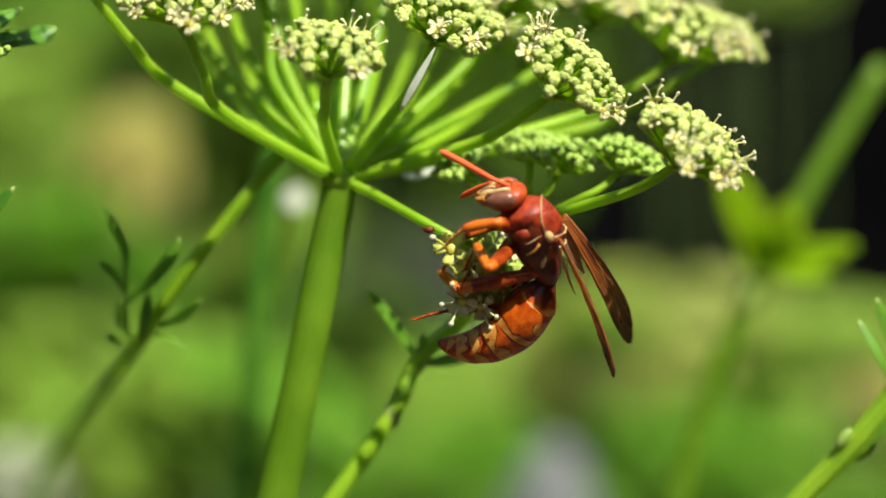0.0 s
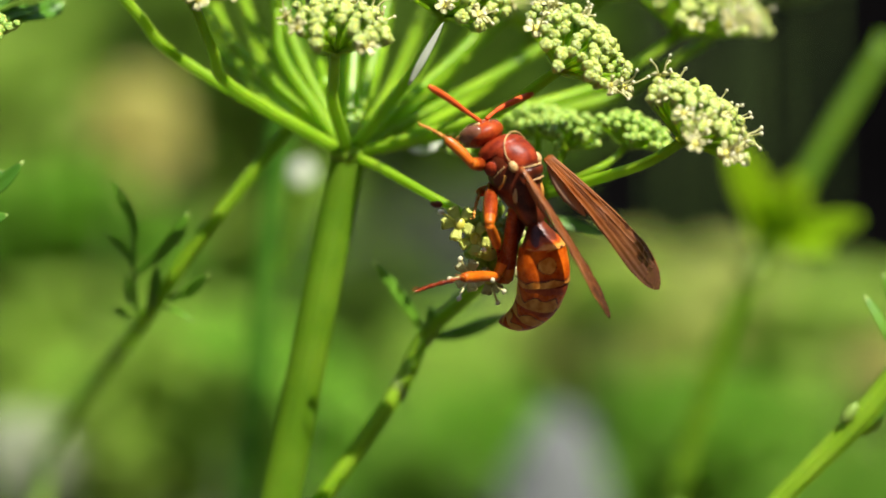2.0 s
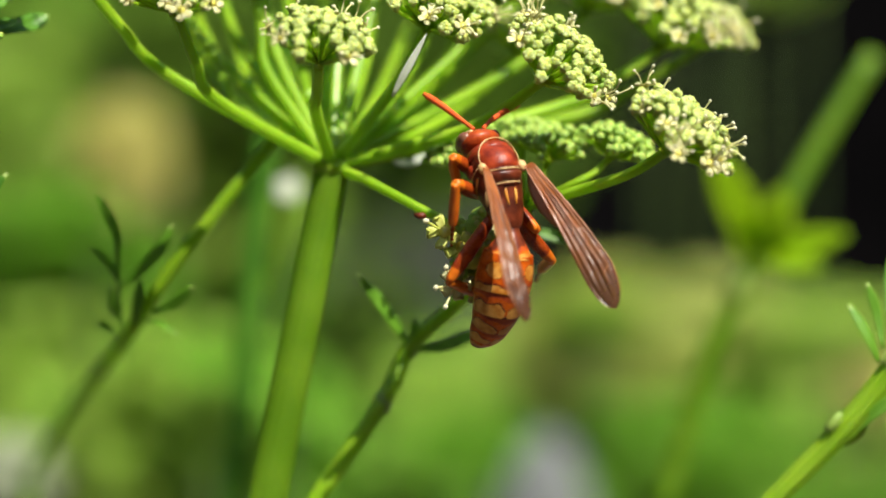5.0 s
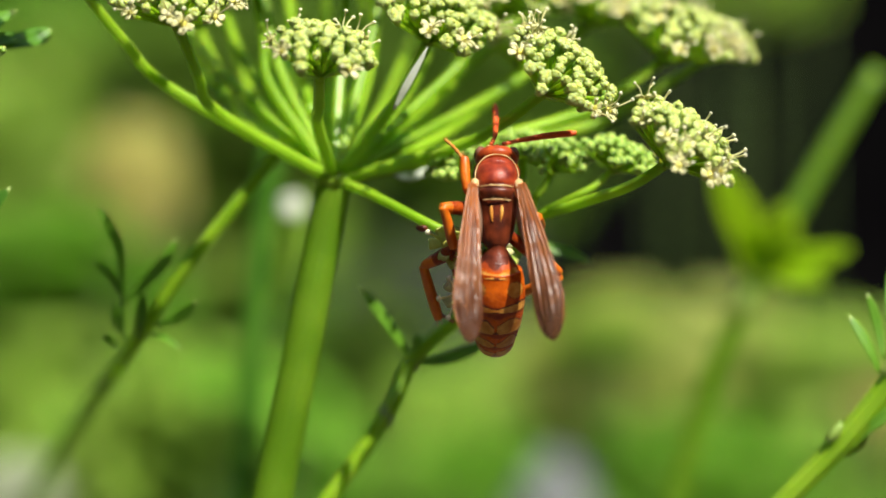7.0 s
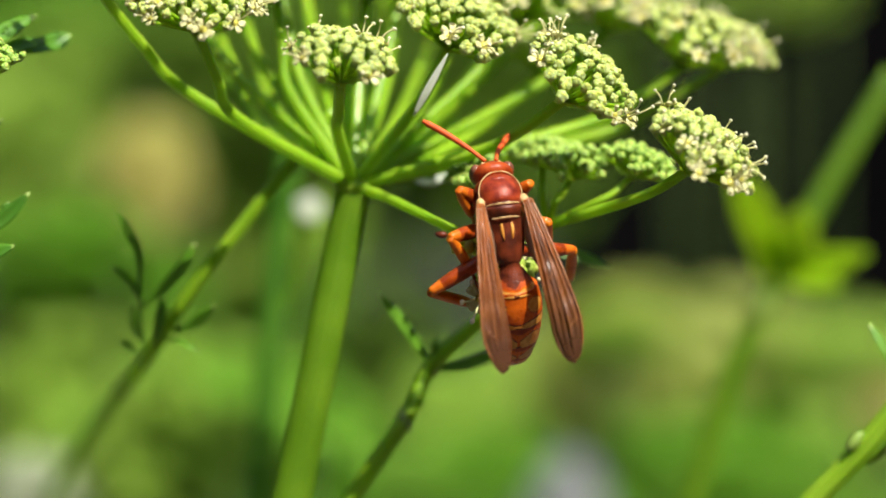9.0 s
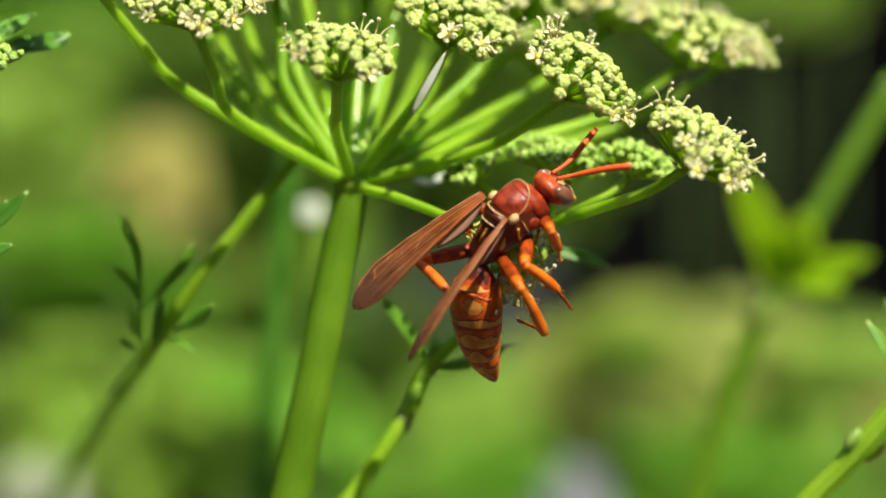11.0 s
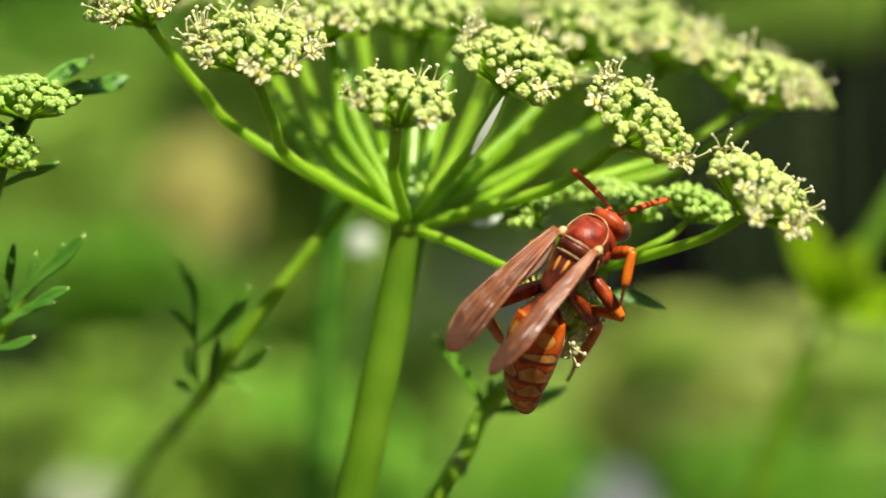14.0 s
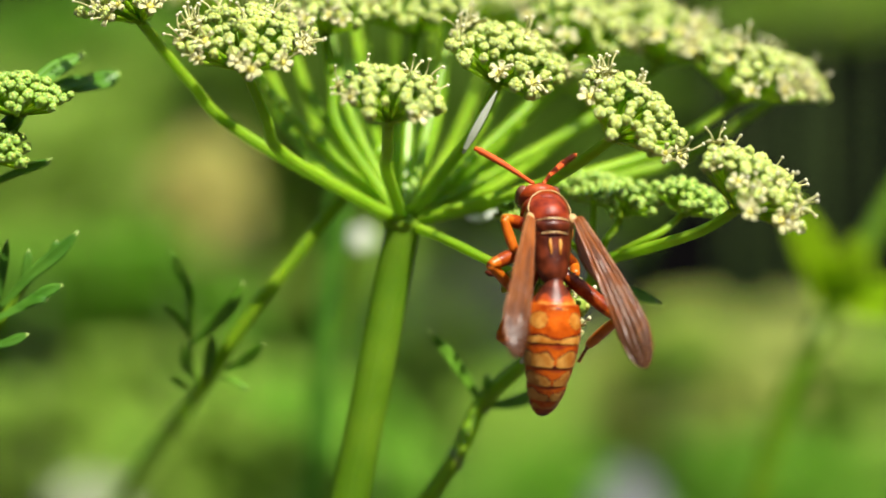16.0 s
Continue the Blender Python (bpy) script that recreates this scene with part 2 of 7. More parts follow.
def blade(bm, points, width, thick=0.25, face=(0, -1, 0.3), fold=0.2, mat=0, steps=5, shape=None, tip=0):
    """A leaf with a midrib fold, lens-shaped across, along a few points."""
    line = spline(points, steps)
    face = Vector(face).normalized()
    rings = []
    for i, q in enumerate(line):
        f = i / (len(line) - 1)
        d = (line[min(i + 1, len(line) - 1)] - line[max(i - 1, 0)]).normalized()
        s = d.cross(face).normalized()
        n = s.cross(d)
        w = width * (shape(f) if shape else max(0.06, math.sin(math.pi * min(1, f * 0.92 + 0.06)) ** 0.75))
        t = thick * (0.5 + 0.5 * w / width)
        rings.append([bm.verts.new(q + s * x + n * y) for x, y in (
            (-w / 2, w * fold), (-w / 4, w * fold * 0.3 + t * 0.4), (0, t * 0.35), (w / 4, w * fold * 0.3 + t * 0.4), (w / 2, w * fold),
            (w / 4, w * fold * 0.3 - t * 0.4), (0, -t * 0.7), (-w / 4, w * fold * 0.3 - t * 0.4))])
    for i, (r0, r1) in enumerate(zip(rings, rings[1:])):
        for k in range(8):
            bm.faces.new((r0[k], r0[(k + 1) % 8], r1[(k + 1) % 8], r1[k])).material_index = tip if i == len(rings) - 2 else mat
    bm.faces.new(rings[0][::-1]).material_index = mat
    bm.faces.new(rings[-1]).material_index = tip


def ball(bm, centre, radii, turn=None, u=12, v=8, mat=0, lobes=0, lobe=0.0):
    m = Matrix.Translation(centre) @ (turn.to_4x4() if turn else Matrix()) @ Matrix.Diagonal((*radii, 1))
    made = bmesh.ops.create_uvsphere(bm, u_segments=u, v_segments=v, radius=1)["verts"]
    for q in made:
        if lobes:
            w = math.atan2(q.co.y, q.co.x)
            k = 1 - lobe * (0.5 + 0.5 * math.cos(lobes * w)) * (0.4 + 0.6 * max(0, q.co.z))
            q.co.x *= k
            q.co.y *= k
        q.co = m @ q.co
    for g in {fc for q in made for fc in q.link_faces}:
        g.material_index = mat


def aim(direction, up=(0, 1, 0)):
    """A turn that brings z onto the direction."""
    return Vector(direction).to_track_quat("Z", "Y").to_matrix()


# ---- ground, distance ----
def ground():
    bm = bmesh.new()
    bmesh.ops.create_grid(bm, x_segments=60, y_segments=60, size=1)
    for v in bm.verts:
        r = max(abs(v.co.x), abs(v.co.y))
        k = 250 + 60000 * r ** 3
        v.co.x, v.co.y = v.co.x * k, v.co.y * k
        v.co.z = 12 * noise.noise(v.co * 0.006) + 4 * noise.noise(v.co * 0.03)
    tagged(new("ground", finish("ground", bm, SOIL)), "dark bare garden soil, uneven", "soil", kind="structure")


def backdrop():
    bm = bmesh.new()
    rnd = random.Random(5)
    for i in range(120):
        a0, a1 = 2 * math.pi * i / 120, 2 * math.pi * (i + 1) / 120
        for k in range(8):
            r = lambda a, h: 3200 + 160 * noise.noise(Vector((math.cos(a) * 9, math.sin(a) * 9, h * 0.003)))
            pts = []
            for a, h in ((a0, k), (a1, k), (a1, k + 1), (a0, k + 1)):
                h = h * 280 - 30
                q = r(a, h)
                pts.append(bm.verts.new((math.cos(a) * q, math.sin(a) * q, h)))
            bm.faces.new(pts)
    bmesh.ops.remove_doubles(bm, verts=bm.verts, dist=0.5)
    tagged(new("backdrop", finish("backdrop", bm, HEDGE)), "dark hedge closing the garden, shade painted as near-black colour", "hedge", kind="structure")


SUNWARD = Vector((0.2, -0.6, 0.75))


def foliage(name, centre, size, count, leaf, mat, label, seed, category="plant", facing=0.0):
    """A far plant: stalks from the ground and a loose crown of many small leaflets."""
    rnd = random.Random(seed)
    root = thing(name, label, category, "plants behind")
    c = Vector(centre)
    bm = bmesh.new()
    for i in range(count):
        while True:
            q = Vector((rnd.uniform(-1, 1), rnd.uniform(-1, 1), rnd.uniform(-1, 1)))
            if q.length < 1 and noise.noise(q * 2.3 + Vector((seed * 1.7, 0, 0))) > -0.03 + 0.5 * (q.length - 0.6):
                break
        q = c + Vector((q.x * size[0], q.y * size[1] * 0.4, q.z * size[2]))
        d = Vector((rnd.gauss(0, 1), rnd.gauss(0, 1), rnd.gauss(0.6, 0.8))).normalized()
        s = d.cross(Vector((rnd.gauss(0, 1), rnd.gauss(0, 1), rnd.gauss(0, 1)))).normalized()
        if facing:
            n = (d.cross(s) * 0.7 + SUNWARD * facing).normalized()
            d = s.cross(n).normalized()
            s = n.cross(d)
        n = d.cross(s)
        k = leaf * rnd.uniform(0.6, 1.3)
        v = [bm.verts.new(q + p) for p in (d * -k, s * k * 0.42 + n * k * 0.1, d * k, s * -k * 0.42 + n * k * 0.1)]
        bm.faces.new(v)
        w = [bm.verts.new(q + p - n * k * 0.05) for p in (d * -k, s * k * 0.42 + n * k * 0.1, d * k, s * -k * 0.42 + n * k * 0.1)]
        bm.faces.new(w[::-1])
    tagged(part("crown", bm, mat, root), kind="stuff")
    for i in range(3):
        bm = bmesh.new()
        q = c + Vector((rnd.uniform(-0.6, 0.6) * size[0], rnd.uniform(-0.6, 0.6) * size[1], 0))
        base = Vector((c.x + rnd.uniform(-0.3, 0.3) * size[0], q.y, 0))
        tube(bm, spline([base, (base + q) / 2 + Vector((rnd.uniform(-8, 8), 0, 0)), q], 4), lambda f: 2.2 - 1.2 * f, 7)
        part("stalk", bm, STALK, root)
    return root


ground()
backdrop()
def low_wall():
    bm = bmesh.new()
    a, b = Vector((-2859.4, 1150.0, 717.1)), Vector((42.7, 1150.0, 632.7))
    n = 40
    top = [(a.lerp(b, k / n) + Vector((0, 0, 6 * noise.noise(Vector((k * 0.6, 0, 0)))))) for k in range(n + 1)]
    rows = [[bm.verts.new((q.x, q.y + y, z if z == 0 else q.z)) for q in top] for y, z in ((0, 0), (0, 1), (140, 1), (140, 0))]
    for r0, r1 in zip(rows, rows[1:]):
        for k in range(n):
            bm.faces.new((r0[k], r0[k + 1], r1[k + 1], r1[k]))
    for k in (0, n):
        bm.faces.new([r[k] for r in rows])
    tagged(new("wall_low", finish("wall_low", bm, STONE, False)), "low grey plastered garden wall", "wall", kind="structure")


low_wall()


def garden_stone(at, size, seed):
    bm = bmesh.new()
    bmesh.ops.create_icosphere(bm, subdivisions=4, radius=1)
    for v in bm.verts:
        k = 1 + 0.25 * noise.noise(v.co * 1.3 + Vector((seed, 0, 0))) + 0.06 * noise.noise(v.co * 5)
        q = max(0.0, 1 - abs(v.co.z) ** 7) ** 0.5 / max(0.05, math.hypot(v.co.x, v.co.y))
        v.co = Vector((v.co.x * q * size[0] * k, v.co.y * q * size[1] * k, v.co.z * size[2] * k))
    c = Vector(at)
    bmesh.ops.translate(bm, verts=bm.verts, vec=c)
    root = thing("garden_stone", "pale grey upright stone among the plants", "stone")
    part("stone", bm, PEBBLE, root)


PEBBLE = material("pale_stone", (0.11, 0.12, 0.115), (0.17, 0.18, 0.17), 0.85, 40, 0, None, 0.5, 400, 0.2)
STONE_AT = Vector((20.7, 430.0, 543.2))
garden_stone((STONE_AT.x, STONE_AT.y, STONE_AT.z * 0.5), (34, 14, STONE_AT.z * 0.5), 3)
FLOWERING = "yellow-green flowering herb behind the umbel, out of focus"
LEAFY = "bright green leafy herb growing behind, out of focus"
SHADED = "green leafy herb among the stems behind, shade painted into its leaves"
for name, centre, size, count, leaf, mat, label, facing in (
    ("flowering_herb", (101.1, 620.0, 557.0), (122, 70, 35), 5200, 8, CLUMP_YELLOW, FLOWERING, 1.0),
    ("leafy_herb", (71.8, 500.0, 529.7), (110, 60, 32), 3200, 8, CLUMP, LEAFY, 0.0),
    ("leafy_herb", (-45.1, 270.0, 560.4), (12, 14, 14), 500, 7, CLUMP_SHADED, SHADED, 0.0),
    ("leafy_herb", (-22.0, 700.0, 566.0), (30, 40, 34), 500, 9, CLUMP_SHADED, SHADED, 0.0),
    ("leafy_herb", (8.0, 480.0, 541.0), (26, 40, 18), 1500, 7, CLUMP, LEAFY, 0.6),
    ("leafy_herb", (59.6, 700.0, 550.1), (90, 70, 32), 3200, 8, CLUMP, LEAFY, 0.8),
    ("leafy_herb", (-52.0, 330.0, 564.0), (36, 50, 19), 1900, 7, CLUMP, LEAFY, 0.4),
    ("leafy_herb", (-90.8, 380.0, 566.0), (60, 50, 24), 2600, 7, CLUMP_YELLOW, LEAFY, 0.6),
    ("leafy_herb", (-40.0, 400.0, 547.0), (20, 30, 16), 1000, 7, CLUMP, LEAFY, 0.6),
    ("leafy_herb", (-112.0, 400.0, 592.0), (50, 40, 24), 2000, 7, CLUMP, LEAFY, 0.8),
    ("flowering_herb", (-128.8, 560.0, 633.3), (85, 40, 46), 5600, 8, CLUMP_YELLOW, FLOWERING, 1.0),
    ("flowering_herb", (-86.1, 480.0, 627.9), (13, 12, 17), 1100, 6, CLUMP_TAN, "tan seed head behind the umbel, out of focus", 0.8),
    ("leafy_herb", (-70.0, 560.0, 660.0), (56, 60, 44), 2200, 8, CLUMP_SHADED, SHADED, 0.5),
    ("flowering_herb", (-85.9, 640.0, 621.3), (50, 60, 40), 3000, 8, CLUMP_YELLOW, FLOWERING, 0.8),
    ("leafy_herb", (-97.6, 380.0, 606.6), (32, 25, 12), 1400, 6, CLUMP, LEAFY, 0.0),
    ("flowering_herb", (107.0, 620.0, 698.0), (26, 20, 14), 1200, 6, CLUMP_YELLOW, FLOWERING, 0.6),
    ("flowering_herb", (82.0, 620.0, 692.0), (22, 16, 11), 900, 6, CLUMP_YELLOW, FLOWERING, 0.4),
    ("flowering_herb", (48.8, 545.0, 583.0), (16, 10, 7), 900, 5, CLUMP_YELLOW, FLOWERING, 0.6),
    ("flowering_herb", (109.0, 545.0, 574.0), (22, 12, 8), 1100, 5, CLUMP_YELLOW, FLOWERING, 0.8),
    ("flowering_herb", (140.0, 545.0, 560.0), (22, 12, 9), 1000, 5, CLUMP_TAN, FLOWERING, 0.8),
    ("flowering_herb", (-63.2, 300.0, 559.5), (18, 20, 22), 900, 6, CLUMP_YELLOW, FLOWERING, 0.0),
    ("white_flowering_herb", (-89.1, 300.0, 554.6), (9, 10, 8), 600, 6, CLUMP_WHITE, "pale white-flowering herb behind, out of focus", 0.0),
    ("white_flowering_herb", (-57.5, 330.0, 546.0), (12, 14, 10), 700, 6, CLUMP_WHITE, "pale white-flowering herb behind, out of focus", 0.0),
    ("flowering_herb", (64.0, 560.0, 574.5), (46, 40, 23), 4400, 7, CLUMP_PALE, FLOWERING, 1),
    ("leafy_herb", (-100.0, 640.0, 660.0), (50, 40, 22), 1600, 8, CLUMP, LEAFY, 0.0),
    ("leafy_herb", (-167.2, 950.0, 610.6), (115, 60, 150), 4200, 10, CLUMP, LEAFY, 0.0),
    ("leafy_herb", (-12.9, 700.0, 662.9), (80, 60, 60), 2200, 8, CLUMP_SHADED, SHADED, 0.0),
):
    foliage(name, centre, size, int(count * 2.4), leaf * 0.55, mat, label, len(bpy.data.objects), facing=facing)


# ---- florets ----
def bud_mesh(mat, r=0.55, lobes=5, seed=0):
    """A closed floret: small green ovary, incurved petals in lobes, a two-bumped cushion on top."""
    rnd = random.Random(seed)
    bm = bmesh.new()
    ball(bm, (0, 0, -r * 0.75), (r * 0.66, r * 0.66, r * 0.8), None, 10, 6, 1, 5, 0.12)
    ball(bm, (0, 0, 0.05), (r * 0.9, r * (0.78 if lobes == 2 else 0.9), r * 0.74), None, 16, 9, 0, lobes, 0.42)
    for k in range(lobes):
        a = 2 * math.pi * (k + rnd.uniform(-0.15, 0.15)) / lobes
        ball(bm, (math.cos(a) * r * 0.55, math.sin(a) * r * 0.55, r * rnd.uniform(0.15, 0.4)), (r * 0.42, r * 0.42, r * 0.36), None, 8, 6, 0)
    for sx in (-1, 1):
        ball(bm, (sx * r * 0.2, 0, r * 0.72), (r * 0.26, r * 0.24, r * 0.2), None, 8, 5, 2)
    return finish("floret", bm, [mat, YOUNG, GREENISH])


def flower_mesh(seed=0, petal=None, stamens=0.6):
    rnd = random.Random(seed)
    bm = bmesh.new()
    ball(bm, (0, 0, -0.5), (0.42, 0.42, 0.6), None, 10, 6, 1, 5, 0.15)
    ball(bm, (0, 0, 0.02), (0.42, 0.42, 0.26), None, 10, 6, 2, 2, 0.3)
    for k in range(5):
        a = 2 * math.pi * (k + rnd.uniform(-0.1, 0.1)) / 5
        o = Vector((math.cos(a), math.sin(a), 0))
        # petal with an inrolled tip
        blade(bm, [o * 0.3, o * 0.75 + Vector((0, 0, 0.16)), o * 1.05 + Vector((0, 0, 0.12)), o * 0.86 + Vector((0, 0, 0.38))], 0.75, 0.1, (0, 0, 1), 0.12, 0, 3, lambda f: 0.55 + 0.45 * math.sin(math.pi * f))
        if rnd.random() < stamens * 0.6:
            a += math.pi / 5
            o = Vector((math.cos(a), math.sin(a), 0))
            h = rnd.uniform(1.0, 2.2)
            tip = o * rnd.uniform(0.8, 1.4) + Vector((0, 0, h))
            tube(bm, spline([o * 0.3, o * 0.55 + Vector((0, 0, h * 0.6)), tip], 3), 0.08, 5, 0, 0, 0)
            ball(bm, tip, (0.22, 0.18, 0.16), None, 6, 5, 3)
    return finish("flower", bm, [petal or PETAL, BUD, DISC, ANTHER])


BUD_MESHES = [bud_mesh(BUD, 0.72, 5, 1), bud_mesh(BUD, 0.82, 4, 2), bud_mesh(BUD, 0.8, 3, 3), bud_mesh(BUD, 0.72, 2, 4)]
YOUNG_MESHES = [bud_mesh(YOUNG, 0.54, 5, 5), bud_mesh(YOUNG, 0.62, 3, 6), bud_mesh(YOUNG, 0.58, 2, 7)]
FLOWER_MESHES = [flower_mesh(s) for s in range(5)]
FED_FLOWERS = [flower_mesh(20 + s, (PETAL, GREENISH, PETAL)[s], 0.4) for s in range(3)]
FED_BUDS = [bud_mesh(GREENISH, 0.62, 2), bud_mesh(FRUIT, 0.66, 5), bud_mesh(FRUIT, 0.62, 2)]


def pedicel_mesh():
    bm = bmesh.new()
    tube(bm, [(0, 0, k / 4) for k in range(5)], lambda q: 0.17 + 0.05 * q, 6)
    for v in bm.verts:
        v.co.x += 0.12 * math.sin(math.pi * v.co.z)
    return finish("pedicel", bm, RAY)


def bractlet_mesh():
    bm = bmesh.new()
    blade(bm, [(0.4, 0, 0), (1.2, 0, -0.1), (2.2, 0, 0.35)], 0.45, 0.1, (0, 0, 1), 0.1, 0, 2)
    return finish("bractlet", bm, RAY)


PEDICEL, BRACTLET = pedicel_mesh(), bractlet_mesh()


def umbellet(parent, foot, normal, radius, count, open_share, seed, young=False, rise=0.5, label="", dome=0.34, size=1.0):
    """A flat head of florets on short stalks; open flowers towards the rim."""
    rnd = random.Random(seed)
    foot, normal = Vector(foot), Vector(normal).normalized()
    height = radius * rise
    count, size = int(count * (1.9 if young else 1.4)), size * (1.05 if young else 1.0)
    height *= 0.75 if young else 1.0
    bm = bmesh.new()
    ball(bm, (0, 0, 0), (0.65, 0.65, 0.5), None, 12, 8)
    head = part("umbellet", bm, [RAY], parent, label, Matrix.LocRotScale(foot * MM, aim(normal).to_quaternion(), None))
    for k in range(6):
        q = Euler((0, rnd.uniform(-0.3, 0.2), 2 * math.pi * k / 6 + rnd.uniform(-0.3, 0.3))).to_quaternion()
        part("bractlet", BRACTLET, None, head, "", Matrix.LocRotScale(None, q, None))
    golden = math.pi * (3 - math.sqrt(5))
    for i in range(count):
        f = math.sqrt((i + 0.5) / count)
        a = i * golden + rnd.uniform(-0.35, 0.35)
        r = radius * f * rnd.uniform(0.86, 1.08)
        top = Vector((math.cos(a) * r, math.sin(a) * r, height + radius * dome * (1 - f * f) + rnd.uniform(-0.45, 0.4)))
        lean = Vector((math.cos(a) * f * 0.9, math.sin(a) * f * 0.9, 1)).normalized()
        s = size * rnd.uniform(0.78, 1.15)
        base = top - lean * 0.85 * s
        part("pedicel", PEDICEL, None, head, "", Matrix.LocRotScale(None, aim(base).to_quaternion(), (1, 1, base.length)))
        is_open = rnd.random() < open_share * (0.06 + 2.4 * max(0, f - 0.66))
        if is_open:
            me, nm = rnd.choice(FLOWER_MESHES), "flower"
            s *= 1.12
        else:
            me, nm = rnd.choice(YOUNG_MESHES if young else BUD_MESHES), "bud"
        q = aim(lean).to_quaternion() @ Euler((rnd.uniform(-0.2, 0.2), rnd.uniform(-0.2, 0.2), rnd.uniform(0, 6.28))).to_quaternion()
        part(nm, me, None, head, "", Matrix.LocRotScale(top * MM, q, (s, s, s)))
    return head


def ray(parent, points, r0=0.85, r1=0.6, mat=None):
    bm = bmesh.new()
    line = spline(points, 7)
    tube(bm, line, lambda f: r0 + (r1 - r0) * f, 15, 5, 0.15)
    return part("ray", bm, mat or RAY, parent)


# ---- the main umbel ----
umbel = thing("parsley_umbel", "large green parsley umbel with yellow-green buds and flowers", "flower")
HUB = Vector((-11.8, 21.0, 611.0))
FOOT = HUB + Vector((-115, 25, -HUB.z))
bm = bmesh.new()
STEM_LINE = spline([HUB + Vector((0.2, 0, 1.0)), (-12.9, 21.6, 605.6), (-14.4, 21.6, 597.9), (-17.0, 22.2, 585.0), (-19.4, 22.8, 573.3), (-21.7, 23.4, 561.6)], 8)
STEM_END = STEM_LINE[-1]
tube(bm, STEM_LINE, lambda f: 1.9 + 0.5 * f, 48, 16, 0.018)
part("main_stem", bm, STEM, umbel, "thick ribbed green main stem")
bm = bmesh.new()
tube(bm, [STEM_END.lerp(FOOT, k / 14) for k in range(15)], lambda f: 2.4 + 0.9 * f, 48, 16, 0.018)
part("lower_stem", bm, STEM, umbel)
bm = bmesh.new()
ball(bm, HUB, (2.2, 2.2, 1.4), None, 16, 10)
part("hub", bm, RAY, umbel)

UMBELLETS = [
    # foot of the head, where the ray bends, normal, radius, count, open share
    ((-12.5, 0.0, 621.3), (-13.3, 12.0, 616.8), (0.17, -0.42, 0.85), 6.1, 42, 0.6),
    ((-28.1, 5.4, 627.2), (-24.6, 14.4, 618.5), (0.06, -0.5, 0.85), 7.3, 66, 0.5),
    ((-40.0, 9.6, 633.0), (-30.3, 18.0, 621.5), (-0.25, -0.4, 0.9), 6.0, 44, 0.65),
    ((-20.8, 24.0, 632.7), (-19.1, 22.2, 621.7), (0.05, -0.4, 0.9), 5.6, 40, 0.4),
    ((-1.1, 14.4, 626.1), (-5.2, 18.0, 619.2), (0.32, -0.5, 0.85), 7.2, 62, 0.4),
    ((-10.7, 31.2, 633.4), (-11.5, 26.4, 621.3), (0.0, -0.4, 0.9), 6.4, 44, 0.25),
    ((11.5, 6.0, 619.8), (2.1, 16.0, 614.6), (0.52, -0.48, 0.7), 6.9, 52, 0.55),
    ((7.5, 36.0, 631.1), (-2.5, 28.8, 620.0), (0.3, -0.4, 0.9), 7.6, 50, 0.45),
    ((26.5, 31.2, 625.3), (14.5, 27.6, 618.3), (0.30, -0.3, 0.9), 7.6, 56, 0.8),
    ((18.1, 39.6, 630.3), (5.4, 33.6, 620.9), (0.3, -0.35, 0.9), 7.6, 48, 0.6),
    ((32.1, 38.4, 626.1), (16.7, 34.8, 617.6), (0.40, -0.3, 0.85), 5.6, 34, 0.9),
    ((-28.8, 44.4, 640.2), (-22.5, 33.6, 625.1), (-0.1, -0.3, 1), 6.0, 34, 0.4),
    ((-19.4, 49.2, 640.3), (-16.3, 34.8, 624.4), (0.0, -0.3, 1), 6.4, 36, 0.3),
    ((-6.9, 50.4, 639.7), (-8.6, 34.8, 623.0), (0.1, -0.3, 1), 7.0, 40, 0.3),
    ((2.2, 52.8, 638.8), (-3.6, 36.0, 622.4), (0.2, -0.3, 1), 7.0, 40, 0.4),
    ((-36.7, 34.8, 642.0), (-26.1, 28.8, 624.8), (-0.2, -0.3, 1), 6.0, 34, 0.4),
    ((-14.2, 57.6, 643.0), (-13.4, 37.2, 625.2), (0.0, -0.3, 1), 6.5, 34, 0.3),
    ((13.2, 55.2, 636.5), (0.1, 38.4, 622.2), (0.25, -0.3, 1), 7.0, 38, 0.4),
    ((-22.6, 36.0, 642.0), (-18.2, 27.6, 623.7), (-0.05, -0.3, 1), 6.0, 34, 0.4),
    ((-5.2, 37.2, 642.0), (-9.1, 28.8, 623.0), (0.1, -0.3, 1), 6.0, 34, 0.4),
    ((-36.0, 54.0, 637.8), (-24.8, 37.2, 620.4), (-0.2, -0.2, 1), 5.5, 24, 0.4),
    ((-28.6, 62.4, 637.8), (-21.6, 39.6, 620.5), (-0.1, -0.2, 1), 5.5, 24, 0.4),
    ((-19.0, 66.0, 638.8), (-16.9, 42.0, 620.6), (0, -0.2, 1), 5.5, 24, 0.3),
    ((-9.1, 66.0, 638.0), (-11.2, 42.0, 620.4), (0.1, -0.2, 1), 5.5, 24, 0.3),
    ((-1.0, 67.2, 637.3), (-7.4, 42.0, 619.7), (0.1, -0.2, 1), 5.5, 24, 0.3),
    ((8.1, 64.8, 636.3), (-3.3, 42.0, 618.6), (0.2, -0.2, 1), 5.5, 24, 0.3),
    ((4.3, 50.4, 627.7), (-3.9, 36.0, 617.1), (0.2, -0.2, 1), 5.0, 24, 0.3),
    ((10.4, 45.6, 625.6), (-1.2, 33.6, 615.9), (0.3, -0.2, 1), 5.0, 24, 0.3),
    ((-29.3, 42.0, 631.1), (-22.4, 31.2, 617.6), (-0.2, -0.2, 1), 5.0, 24, 0.3),
]
